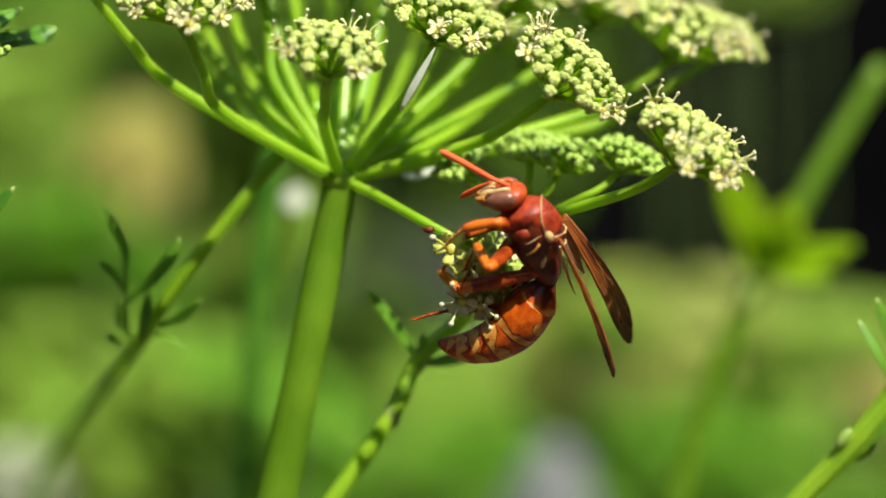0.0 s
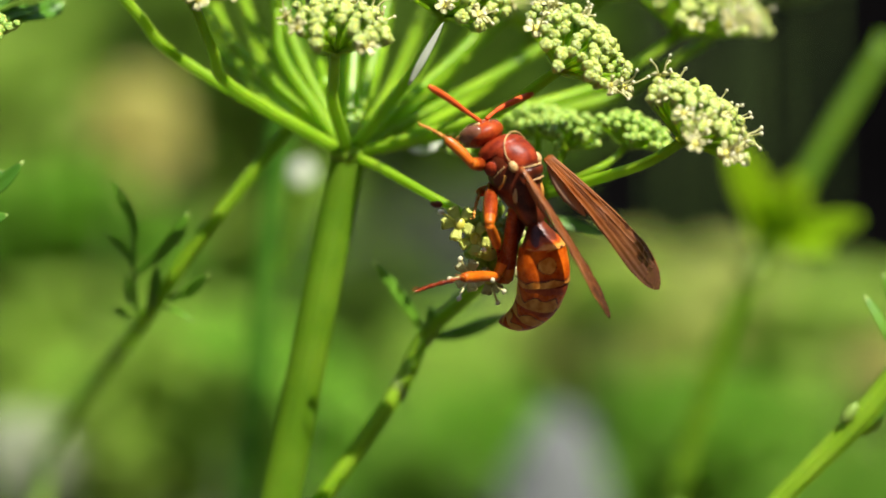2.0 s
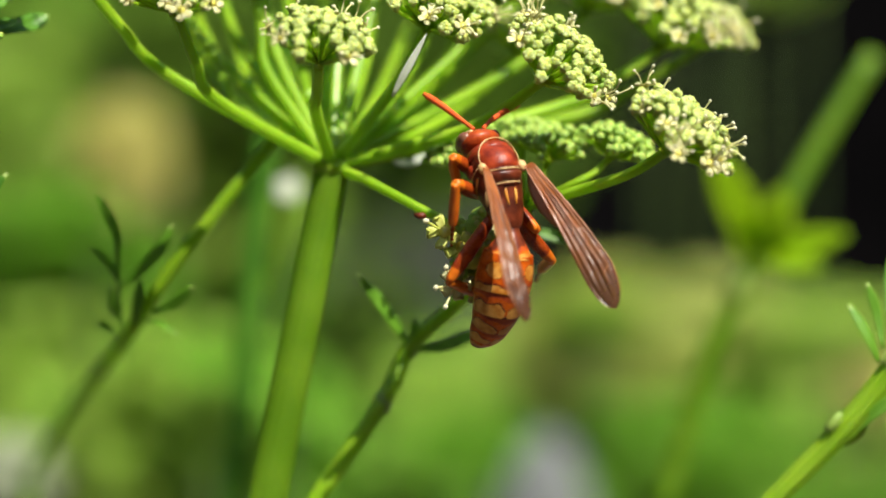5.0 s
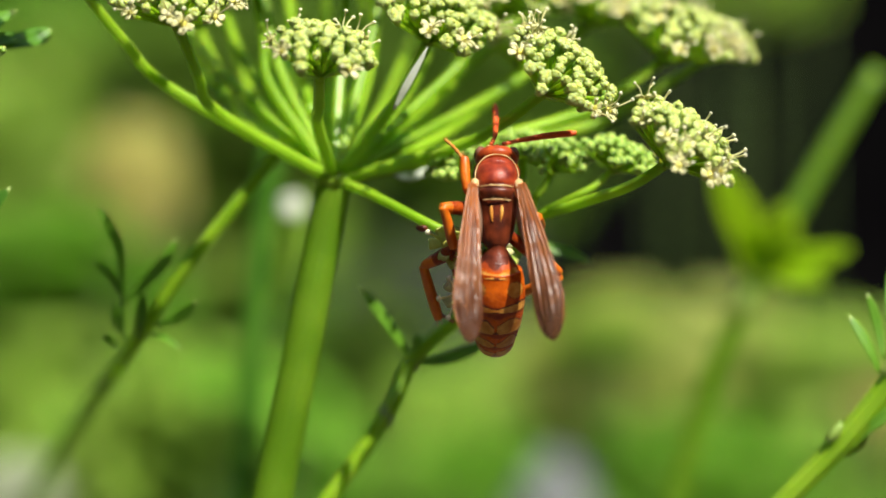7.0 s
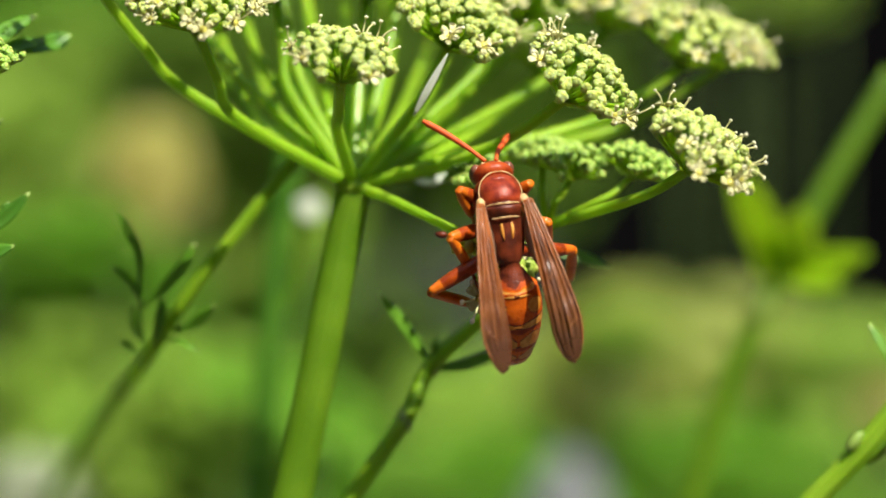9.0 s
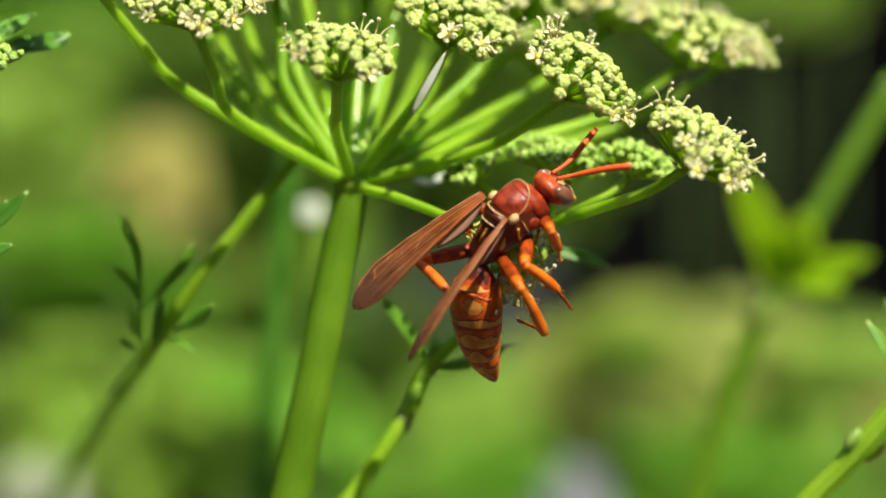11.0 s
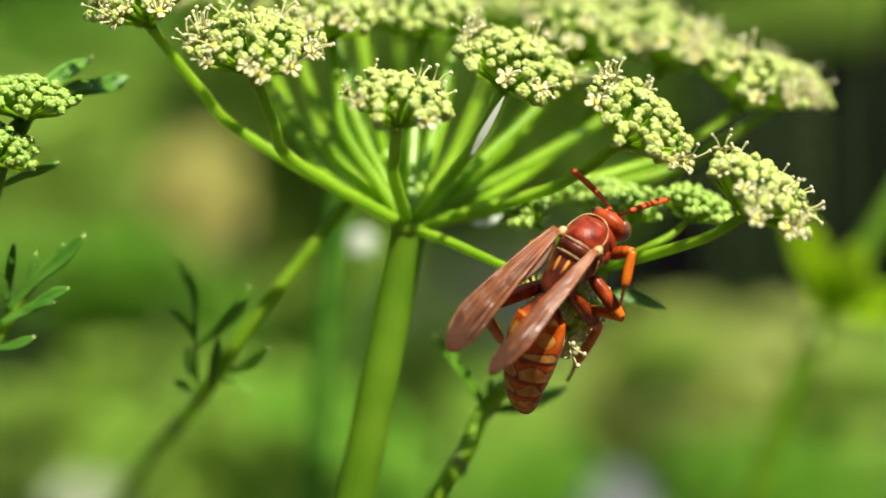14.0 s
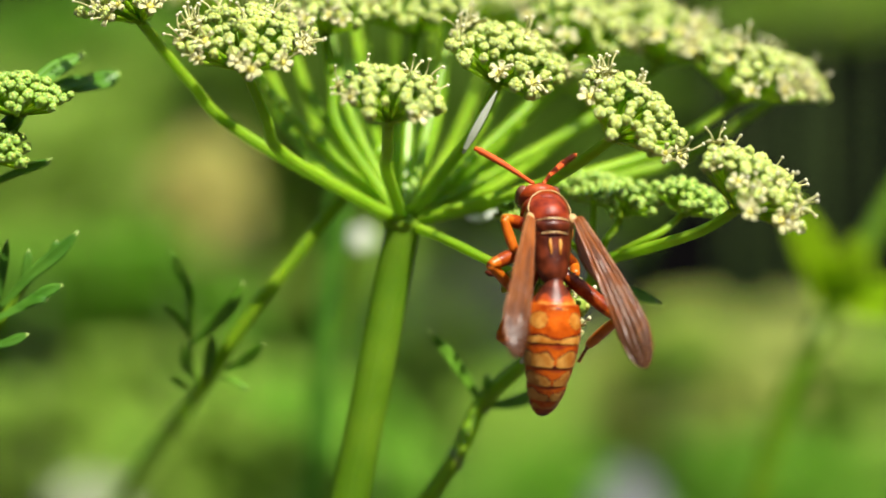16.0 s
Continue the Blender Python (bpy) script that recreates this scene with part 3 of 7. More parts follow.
for i, (foot, bend, normal, radius, count, share) in enumerate(UMBELLETS):
    start = HUB + (Vector(bend) - HUB).normalized() * 1.2
    ray(umbel, [start, Vector(bend), Vector(bend).lerp(Vector(foot), 0.5) + Vector((0, 0, -0.6)), foot], 0.68, 0.54)
    umbellet(umbel, foot, normal, radius, count, share, 100 + i)
# the ray and head on which the wasp feeds; it swings with the wasp's weight
FEED = Vector((3.8, 9.6, 601.8))
SWING = HUB + Vector((1.5, -1, -0.5))
bm = bmesh.new()
tube(bm, spline([q - SWING for q in (SWING, Vector((-7.8, 15.6, 609.3)), Vector((-2.7, 11.4, 606.4)), Vector((1.0, 10.2, 604.3)), FEED)], 7), lambda f: 0.58 - 0.16 * f, 12, 6, 0.09)
FEED_RAY = part("ray", bm, RAY, umbel, "", Matrix.Translation(SWING * MM))
bm = bmesh.new()
ball(bm, (0, 0, 0), (0.8, 0.8, 0.7), None, 12, 8)
FEED_HEAD = part("umbellet", bm, RAY, umbel, "small flower head on which the wasp feeds", Matrix.Translation(FEED * MM))
FLORETS = [
    ("flower", (0.7, 3.5, 603.2), 1.3), ("flower", (2.4, 3.4, 601.6), 1.2), ("flower", (1.8, 4.0, 597.7), 1.2),
    ("flower", (3.9, 5.4, 597.1), 1.1), ("flower", (6.3, 7.2, 598.6), 1.0), ("flower", (6.7, 8.4, 603.0), 1.0),
    ("bud", (2.2, 7.8, 603.9), 1.3), ("bud", (4.1, 7.2, 603.9), 1.5), ("bud", (5.0, 6.6, 602.6), 1.6),
    ("bud", (5.6, 7.2, 601.1), 1.6), ("bud", (3.8, 5.4, 600.4), 1.6), ("bud", (5.0, 6.6, 599.5), 1.5),
    ("bud", (2.5, 7.2, 600.4), 1.4), ("bud", (6.3, 10.8, 602.9), 1.5), ("bud", (4.6, 9.6, 604.8), 1.4),
    ("bud", (3.3, 7.2, 598.7), 1.4), ("bud", (6.0, 10.8, 599.9), 1.5), ("bud", (4.4, 9.6, 598.1), 1.5),
    ("bud", (2.6, 10.8, 602.2), 1.4), ("bud", (7.2, 10.8, 601.1), 1.4), ("bud", (4.7, 4.8, 601.4), 1.3)]
rnd = random.Random(17)
for kind, at, s in FLORETS:
    s *= 1.4 if kind == "flower" else 1.65
    top = Vector(at) - FEED
    lean = (top.normalized() + Vector((0, -0.7, 0.15))).normalized()
    base = top - lean * 0.8 * s
    part("pedicel", PEDICEL, None, FEED_HEAD, "", Matrix.LocRotScale(None, aim(base).to_quaternion(), (1, 1, base.length)))
    q = aim(lean).to_quaternion() @ Euler((0, 0, rnd.uniform(0, 6.28))).to_quaternion()
    part(kind, rnd.choice(FED_FLOWERS if kind == "flower" else FED_BUDS), None, FEED_HEAD, "", Matrix.LocRotScale(top * MM, q, (s, s, s)))
aphid = thing("aphid", "tiny dark insect sitting on the green ray", "insect")
bm = bmesh.new()
ball(bm, (-1.7, 8.7, 605.3), (0.65, 0.4, 0.4), None, 10, 6)
ball(bm, (-2.2, 8.9, 605.4), (0.3, 0.25, 0.25), None, 8, 5)
part("body", bm, DARK, aphid)
# pale slender bracts among the rays
for a, b, c in (((-4.8, 9.6, 618.4), (-3.2, 8.4, 621.2), (-1.0, 7.2, 625.1)), ((-3.6, 31.2, 611.4), (-1.2, 31.2, 612.6), (0.6, 31.2, 613.3)), ((-5.2, 28.8, 612.2), (-4.2, 30.0, 611.8), (-3.2, 31.2, 612.1))):
    bm = bmesh.new()
    blade(bm, [a, b, c], 0.9, 0.2)
    part("bract", bm, BRACT, umbel, "pale shining bract")


# ---- the smaller umbel beside it ----
LOBE = lambda f: (0.35 + 0.65 * math.sin(math.pi * min(1, f * 1.35) * 0.5)) * (1 if f < 0.62 else max(0.14, math.cos((f - 0.62) / 0.38 * math.pi * 0.5) ** 0.7))
side_umbel = thing("side_umbel", "younger parsley umbel with small green buds", "flower")
HUB2 = Vector((10.2, 18.0, 606.5))
bm = bmesh.new()
tube(bm, spline([(-20.4, 25.2, 564.0), (-14.3, 25.8, 572.4), (-6.1, 26.4, 584.1), (-3.0, 28.2, 590.3), (3.0, 26.4, 596.0), (8.4, 21.6, 602.4), HUB2], 8), lambda f: 1.12 - 0.4 * f, 16, 7, 0.07)
part("main_stem", bm, RAY, side_umbel)
bm = bmesh.new()
low = Vector((-20.4, 25.2, 564.0))
tube(bm, [low.lerp(Vector((low.x - 160, low.y + 10, 0)), k / 12) for k in range(13)], lambda f: 1.12 + 1.5 * f, 16, 7, 0.07)
part("lower_stem", bm, STEM, side_umbel)
for q, r in (((-6.1, 26.4, 584.0), 1.3), ((-3.0, 28.2, 590.1), 1.08)):
    bm = bmesh.new()
    ball(bm, q, (r * 0.8, r * 0.8, r * 1.2), None, 12, 8)
    part("node", bm, PALE, side_umbel, "pale swollen stem node")
SIDE = [
    ((24.4, 1.2, 611.9), (18.2, 8.4, 608.8), (0.50, -0.42, 0.75), 6.5, 50, 0.8, False),
    ((12.9, 19.0, 612.0), (11.0, 17.0, 609.0), (0.1, -0.35, 1), 4.6, 30, 0.0, True),
    ((19.7, 17.0, 612.0), (15.2, 15.0, 608.9), (0.4, -0.35, 0.9), 4.4, 28, 0.0, True),
    ((9.8, 23.0, 613.6), (9.5, 18.0, 609.6), (-0.1, -0.3, 1), 4.0, 22, 0.0, True),
    ((2.3, 19.0, 611.6), (6.6, 17.0, 608.8), (-0.35, -0.3, 0.9), 3.4, 22, 0.0, True),
]
for i, (foot, bend, normal, radius, count, share, young) in enumerate(SIDE):
    ray(side_umbel, [HUB2, bend, Vector(bend).lerp(Vector(foot), 0.55) + Vector((0, 0, -0.4)), foot], *((0.4, 0.34) if young else (0.58, 0.5)), RAY)
    umbellet(side_umbel, foot, normal, radius, count, share, 200 + i, young)
for pts, w, mat in ((((-3.0, 28.2, 590.1), (-5.5, 27.0, 593.9), (-9.2, 25.8, 598.9)), 1.5, SPRIG),
                    (((-2.8, 28.2, 590.6), (-2.5, 27.6, 591.9), (-2.5, 27.6, 593.6)), 1.2, SPRIG),
                    (((-2.6, 28.8, 589.9), (1.1, 30.0, 590.4), (6.4, 31.2, 592.5)), 1.7, SPRIG),
                    (((7.5, 22.8, 604.0), (12.7, 24.0, 603.2), (17.6, 24.6, 601.7)), 1.5, SPRIG)):
    bm = bmesh.new()
    blade(bm, pts, w, 0.4, (0.2, -1, 0.35), 0.25, tip=1, steps=7, shape=LOBE)
    part("leaf", bm, [mat, PALE], side_umbel)


# ---- sprigs and stems around ----


def sprig(name, label, stem, r0, r1, leaves, mat=SPRIG, stem_mat=STEM, shape=LOBE, rib=0.07):
    root = thing(name, label, "stem")
    low = Vector(stem[0])
    bm = bmesh.new()
    tube(bm, spline(stem, 7), lambda f: r0 + (r1 - r0) * f, 28, 7, rib)
    part("stalk", bm, stem_mat, root)
    bm = bmesh.new()
    d = (low - Vector(stem[1])).normalized()
    end = Vector((low.x + d.x * 260, low.y + d.y * 60, 0))
    tube(bm, [(low - d * 0.5).lerp(end, k / 12) for k in range(13)], lambda f: r0 * (1.0 + 0.6 * f), 14, 7, 0.07)
    part("lower_stalk", bm, stem_mat, root)
    for pts, w in leaves:
        bm = bmesh.new()
        blade(bm, pts, w, 0.45, (0.2, -1, 0.35), 0.3, tip=1, steps=7, shape=shape)
        part("leaf", bm, [mat, PALE if shape else mat], root)
    return root


sprig("leafy_side_stem", "thin green stem with narrow leaves at its joint", [(-63.3, 140.0, 567.3), (-51.6, 95.0, 578.8), (-42.0, 55.0, 586.9), (-36.3, 34.8, 592.0), (-30.0, 30.0, 600.7), (-21.1, 28.8, 611.7), (-14.2, 26.4, 620.0)], 1.0, 0.75, [
    (((-37.0, 28.8, 597.9), (-37.0, 27.6, 603.1), (-38.0, 27.0, 605.8), (-39.3, 26.4, 608.4)), 1.26),
    (((-37.0, 28.8, 598.0), (-38.1, 27.6, 600.2), (-40.0, 26.4, 601.9)), 1.04),
    (((-36.8, 28.8, 597.1), (-34.3, 27.6, 599.2), (-31.8, 26.4, 601.8), (-30.4, 25.8, 604.6)), 1.5),
    (((-35.9, 33.6, 592.2), (-34.9, 30.0, 595.2), (-34.2, 27.6, 598.4)), 1.33),
    (((-33.2, 31.2, 594.2), (-30.5, 28.8, 595.2), (-28.0, 26.4, 597.5)), 1.48),
    (((-34.2, 32.4, 593.3), (-32.3, 30.0, 593.0), (-30.2, 28.8, 591.8)), 0.74),
    (((-37.7, 31.2, 593.7), (-37.9, 29.4, 595.2), (-37.7, 28.2, 597.5)), 0.89),
    (((-37.7, 33.6, 591.8), (-38.4, 30.0, 592.5), (-39.3, 27.6, 593.3)), 1.18),
    (((-36.7, 34.8, 591.5), (-37.2, 31.2, 594.2), (-37.0, 28.8, 598.1)), 0.67)], SPRIG, RAY)
# stalk in the darker leaf green: its shade is put into the colour
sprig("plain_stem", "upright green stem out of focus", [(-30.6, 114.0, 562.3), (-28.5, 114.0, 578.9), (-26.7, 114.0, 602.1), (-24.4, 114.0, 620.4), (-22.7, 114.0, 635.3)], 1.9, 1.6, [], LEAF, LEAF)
sprig("near_side_stem", "ribbed green stem with pale joint and narrow leaves", [(27.3, -9.6, 568.0), (33.6, -10.2, 575.0), (41.5, -10.8, 583.1), (47.5, -10.8, 590.6), (54.1, -10.8, 601.0)], 0.85, 1.4, [
    (((45.1, -10.8, 590.0), (44.0, -10.8, 592.4), (42.1, -10.2, 595.9)), 1.2),
    (((45.6, -10.2, 591.5), (45.1, -9.6, 594.7), (44.1, -9.6, 598.1)), 1.1),
    (((46.6, -8.4, 593.6), (47.1, -6.0, 598.4), (48.1, -4.8, 602.7)), 1.7),
    (((46.6, -9.6, 592.4), (48.0, -8.4, 595.3), (49.8, -7.2, 598.0)), 1.5),
    (((41.9, -10.8, 582.3), (44.7, -11.4, 584.8), (48.8, -11.4, 587.6)), 1.4)], SPRIG, RAY, rib=0.13)
near = bpy.data.objects["near_side_stem"]
for q in ((40.4, -12.0, 583.9), (46.1, -12.0, 590.7)):
    bm = bmesh.new()
    ball(bm, q, (0.6, 0.6, 1.3), aim((0.6, 0, 0.8)), 14, 9)
    part("node", bm, PALE, near, "pale swollen stem joint")
bm = bmesh.new()
blade(bm, [(43.0, -10.8, 584.7), (43.1, -10.8, 583.1), (41.8, -10.8, 581.5)], 1.6, 0.7, (0.5, -0.6, -0.6), 0.25)
part("sheath", bm, STEM, near, "green leaf sheath clasping the stem")
# star-shaped crown of bracts far behind
star = sprig("bracted_stem", "pale green stem with a ring of spreading bracts, out of focus", [(33.5, 121.8, 561.6), (40.7, 121.8, 585.2), (46.2, 121.8, 597.1), (50.0, 121.8, 603.8), (55.6, 123.0, 614.0), (66.2, 125.4, 631.2)], 1.7, 1.3, [
    (((47.2, 122.0, 601.5), (43.6, 117.0, 608.6), (40.2, 114.0, 617.0)), 6.4),
    (((47.6, 121.0, 601.0), (49.6, 118.0, 605.4), (51.0, 116.0, 611.0)), 6.8),
    (((48.4, 121.0, 601.0), (54.0, 117.0, 602.0), (60.5, 114.0, 604.2)), 4.6),
    (((48.4, 121.0, 600.6), (52.0, 116.0, 599.8), (56.5, 113.0, 599.2)), 3.8),
    (((47.0, 122.0, 600.2), (45.0, 117.0, 603.6), (44.4, 113.0, 608.4)), 5.4)], STARLEAF, STEM, None)
bm = bmesh.new()
ball(bm, (45.0, 120.4, 596.6), (1.7, 1.6, 2.6), aim((0.35, 0, 0.94)), 14, 9)
part("node", bm, PALE, star, "pale swollen stem joint")
bm = bmesh.new()
for k in range(5):
    a = 2 * math.pi * k / 5
    ball(bm, Vector((-21.6, 112.0, 610.7)) + Vector((math.cos(a) * 1.0, 0, math.sin(a) * 1.0)), (1.0, 0.5, 1.0), None, 10, 6)
white = thing("white_flower", "tiny white flower on a thin stalk, out of focus", "flower")
part("petals", bm, BRACT, white)
bm = bmesh.new()
tube(bm, spline([(-21.5, 112.4, 609.8), (-22.8, 112.8, 602.2), (-26.2, 113.4, 594.2)], 5), 0.38, 8)
part("stalk", bm, STEM, white)
# shoots that come into view at the edge
edge = sprig("young_umbel", "young green umbel with feathery leaves", [(-59.9, 12.0, 592.1), (-58.7, 9.6, 607.6), (-55.5, 7.2, 619.3), (-53.1, 6.0, 622.6)], 1.1, 0.8, [
    (((-53.9, 7.2, 620.5), (-51.8, 13.2, 626.5), (-47.5, 18.0, 630.3)), 2.2),
    (((-52.3, 12.0, 624.5), (-49.7, 15.6, 626.3), (-46.6, 18.0, 627.4)), 1.6),
    (((-49.9, 15.6, 625.7), (-47.7, 18.0, 626.5), (-45.8, 20.4, 627.2), (-44.1, 21.6, 628.4)), 2.4),
    (((-56.5, 9.6, 615.4), (-53.5, 10.8, 616.7), (-50.2, 10.8, 617.7)), 1.2)])
umbellet(edge, (-56.3, 3.6, 617.6), (0.2, -0.4, 0.9), 5.2, 36, 0.0, 302, True)
ray(edge, [(-58.7, 9.6, 607.6), (-57.9, 7.2, 611.9), (-57.0, 4.8, 614.9), (-56.3, 3.6, 617.6)], 0.7, 0.55, STEM)
umbellet(edge, (-53.1, 6.0, 622.6), (0.1, -0.3, 1), 5.8, 50, 0.0, 301, True)
leaf_sprig = sprig("feathery_leaf", "feathery parsley leaf with narrow lobes", [(-59.3, 15.6, 595.7), (-56.7, 15.6, 600.1), (-54.2, 15.6, 603.9), (-50.4, 15.6, 608.3)], 0.6, 0.35, [
    (((-56.8, 15.6, 601.6), (-53.2, 15.2, 605.2), (-50.2, 15.0, 607.6), (-47.8, 15.0, 610.2)), 1.7),
    (((-54.4, 15.4, 604.2), (-53.7, 15.2, 606.2), (-53.4, 15.2, 608.2)), 1.1),
    (((-51.4, 15.2, 606.8), (-50.6, 15.0, 608.2), (-50.2, 15.0, 609.2)), 0.9),
    (((-56.8, 15.6, 602.6), (-56.4, 15.6, 606.0), (-55.9, 15.6, 609.4)), 1.1),
    (((-57.4, 14.6, 600.2), (-53.6, 14.4, 602.0), (-51.2, 14.2, 603.4), (-49.4, 14.0, 604.2)), 1.5),
    (((-54.4, 14.4, 601.6), (-52.4, 14.0, 602.4), (-51.0, 13.8, 602.6)), 0.9),
    (((-57.8, 14.6, 597.4), (-55.4, 14.2, 597.8), (-53.2, 14.0, 598.8)), 1.2),
    (((-57.5, 13.2, 615.2), (-54.4, 13.2, 616.6), (-50.2, 12.0, 618.2)), 1.0)], LEAF)


# ---- the wasp; lengths in millimetres, z forwards, -y the back ----
TILT = Matrix.Rotation(radians(-16), 3, "X")
WASP = thing("wasp", "reddish-brown paper wasp with cream bands and amber wings", "wasp")
PART = {}


def loft(bm, sections, sides=28, mat=0, pick=None):
    """Rings (z, half width, half height, centre y) joined into a closed skin."""
    rings = []
    for z, w, h, y in sections:
        rings.append([bm.verts.new((w * math.cos(2 * math.pi * k / sides), y + h * math.sin(2 * math.pi * k / sides), z)) for k in range(sides)])
    for i, (r0, r1) in enumerate(zip(rings, rings[1:])):
        for k in range(sides):
            fc = bm.faces.new((r0[k], r0[(k + 1) % sides], r1[(k + 1) % sides], r1[k]))
            fc.material_index = pick(i / (len(rings) - 2), (k + 0.5) / sides) if pick else mat
    for ring in (rings[0][::-1], rings[-1]):
        bm.faces.new(ring).material_index = pick(0, 0) if pick else mat


def smooth_sections(rows, steps=5):
    return [tuple(q) + (0,) * 0 for q in (lambda a: [(v[0], v[1], v[2], v[3]) for v in a])(
        [[*v] for v in spline4(rows, steps)])]


def spline4(rows, steps):
    a = [np.array(r, float) for r in rows]
    a = [2 * a[0] - a[1]] + a + [2 * a[-1] - a[-2]]
    out = []
    for i in range(1, len(a) - 2):
        for k in range(steps):
            t = k / steps
            out.append(0.5 * (2 * a[i] + (a[i + 1] - a[i - 1]) * t + (2 * a[i - 1] - 5 * a[i] + 4 * a[i + 1] - a[i + 2]) * t * t + (3 * a[i] - a[i - 1] - 3 * a[i + 1] + a[i + 2]) * t ** 3))
    out.append(a[-2])
    for o in out:
        o[1], o[2] = max(o[1], 0.02), max(o[2], 0.02)
    return out


def tilted(bm):
    bmesh.ops.transform(bm, matrix=TILT.to_4x4(), verts=bm.verts)
    return bm


def wasp_body():
    bm = bmesh.new()
    loft(bm, smooth_sections([(4.3, 0.9, 0.9, 0.9), (3.9, 1.7, 1.7, 0.4), (2.6, 2.35, 2.6, 0.2), (1.0, 2.6, 2.95, 0.1), (-0.8, 2.45, 2.75, 0.2), (-2.6, 2.1, 2.1, 0.3), (-4.2, 1.75, 1.55, 0.4), (-5.2, 1.3, 1.15, 0.5), (-5.7, 0.85, 0.8, 0.5)]))
    part("mesosoma", tilted(bm), DARK, WASP, "dark maroon thorax side")
    bm = bmesh.new()
    loft(bm, smooth_sections([(4.25, 0.7, 0.5, -0.6), (3.9, 1.6, 1.3, -0.5), (3.0, 2.25, 1.95, -0.55), (1.8, 2.3, 2.3, -0.75), (0.7, 2.15, 2.2, -0.85), (0.2, 1.8, 1.8, -0.9)]))
    part("scutum", tilted(bm), MAROON, WASP, "glossy maroon back plate")
    bm = bmesh.new()
    loft(bm, smooth_sections([(4.45, 1.2, 1.5, 0.7), (3.9, 2.2, 2.35, 0.45), (3.3, 2.5, 2.75, 0.35), (2.7, 2.5, 2.8, 0.6)]))
    part("pronotum", tilted(bm), MAROON, WASP)
    bm = bmesh.new()
    loft(bm, smooth_sections([(0.15, 1.9, 0.9, -1.7), (-0.35, 1.95, 1.25, -1.75), (-0.95, 1.6, 1.1, -1.7), (-1.35, 1.2, 0.6, -1.6)]))
    part("scutellum", tilted(bm), DARK, WASP)
    # cream seams
    for pts, r in (([(-1.8, -2.05, 0.25), (-0.9, -2.95, -0.02), (0, -3.15, -0.1), (0.9, -2.95, -0.02), (1.8, -2.05, 0.25)], 0.15),
                   ([(-1.5, -1.9, -1.25), (-0.7, -2.5, -1.45), (0, -2.65, -1.5), (0.7, -2.5, -1.45), (1.5, -1.9, -1.25)], 0.14),
                   ([(-2.3, -1.6, 1.3), (-2.25, -1.55, 2.4), (-1.75, -1.7, 3.5), (-0.9, -1.85, 4.1), (0, -1.9, 4.25), (0.9, -1.85, 4.1), (1.75, -1.7, 3.5), (2.25, -1.55, 2.4), (2.3, -1.6, 1.3)], 0.12),
                   ([(2.5, -0.9, 1.2), (2.72, 0.1, 0.9), (2.6, 1.0, 0.7)], 0.09), ([(-2.5, -0.9, 1.2), (-2.72, 0.1, 0.9), (-2.6, 1.0, 0.7)], 0.09)):
        bm = bmesh.new()
        tube(bm, spline(pts, 5), lambda f: r * (0.36 + 0.30 * math.sin(math.pi * f)) * (1 + 0.25 * math.sin(f * 23)), 8)
        part("seam", tilted(bm), CREAM, WASP, "cream seam line")
    for sx in (-1, 1):
        bm = bmesh.new()
        ball(bm, (sx * 2.35, -1.75, 0.75), (0.5, 0.48, 0.66), None, 14, 9)
        part("tegula", tilted(bm), CREAM, WASP, "cream wing-base scale")
        bm = bmesh.new()
        blade(bm, [(sx * 0.5, -2.0, -1.6), (sx * 0.56, -1.82, -2.5), (sx * 0.45, -1.42, -3.6)], 0.4, 0.3, (0, -1, -0.3), -0.1)
        part("propodeal_stripe", tilted(bm), OCHRE, WASP, "ochre stripe")
        bm = bmesh.new()
        blade(bm, [(sx * 2.15, -0.6, -1.4), (sx * 2.1, 0.0, -2.3), (sx * 1.8, 0.4, -3.2)], 0.7, 0.3, (sx, -0.4, 0), -0.1)
        part("side_spot", tilted(bm), CREAM, WASP)
        bm = bmesh.new()
        ball(bm, (sx * 2.42, 0.9, 1.7), (0.35, 0.95, 0.75), None, 12, 8)
        part("side_plate", tilted(bm), MAROON, WASP)
        bm = bmesh.new()
        tube(bm, spline([(sx * 2.55, -0.5, 0.3), (sx * 2.6, 0.2, -0.3), (sx * 2.35, 1.2, -0.6)], 4), 0.14, 8)
        part("seam", tilted(bm), OCHRE, WASP)
        for zz, yy in ((2.6, 2.3), (0.0, 2.5), (-3.4, 1.5)):
            bm = bmesh.new()
            ball(bm, (sx * 1.1, yy, zz), (0.75, 0.95, 0.75), None, 12, 8)
            part("coxa", tilted(bm), FEMUR, WASP)
    # head
    bm = bmesh.new()
    c = Vector((0, 1.75, 5.6))
    ball(bm, c + Vector((0, -0.25, -0.1)), (2.35, 2.2, 1.25), None, 28, 18)
    ball(bm, c + Vector((0, 0.6, 0.15)), (1.7, 2.2, 1.1), None, 24, 16)
    head = part("head", tilted(bm), RED, WASP, "rust-red head")
    for sx in (-1, 1):
        bm = bmesh.new()
        ball(bm, c + Vector((sx * 1.62, 0.2, 0.32)), (0.85, 1.75, 0.98), Euler((0, 0, sx * 0.12)).to_matrix(), 20, 14)
        part("eye", tilted(bm), EYE, head, "large brown compound eye")
        bm = bmesh.new()
        tube(bm, spline([c + Vector((sx * 0.75, 1.9, 0.7)), c + Vector((sx * 0.7, 2.6, 0.75)), c + Vector((sx * 0.1, 3.1, 0.6))], 4), lambda f: 0.42 - 0.25 * f, 8)
        part("mandible", tilted(bm), OCHRE, head)
        bm = bmesh.new()
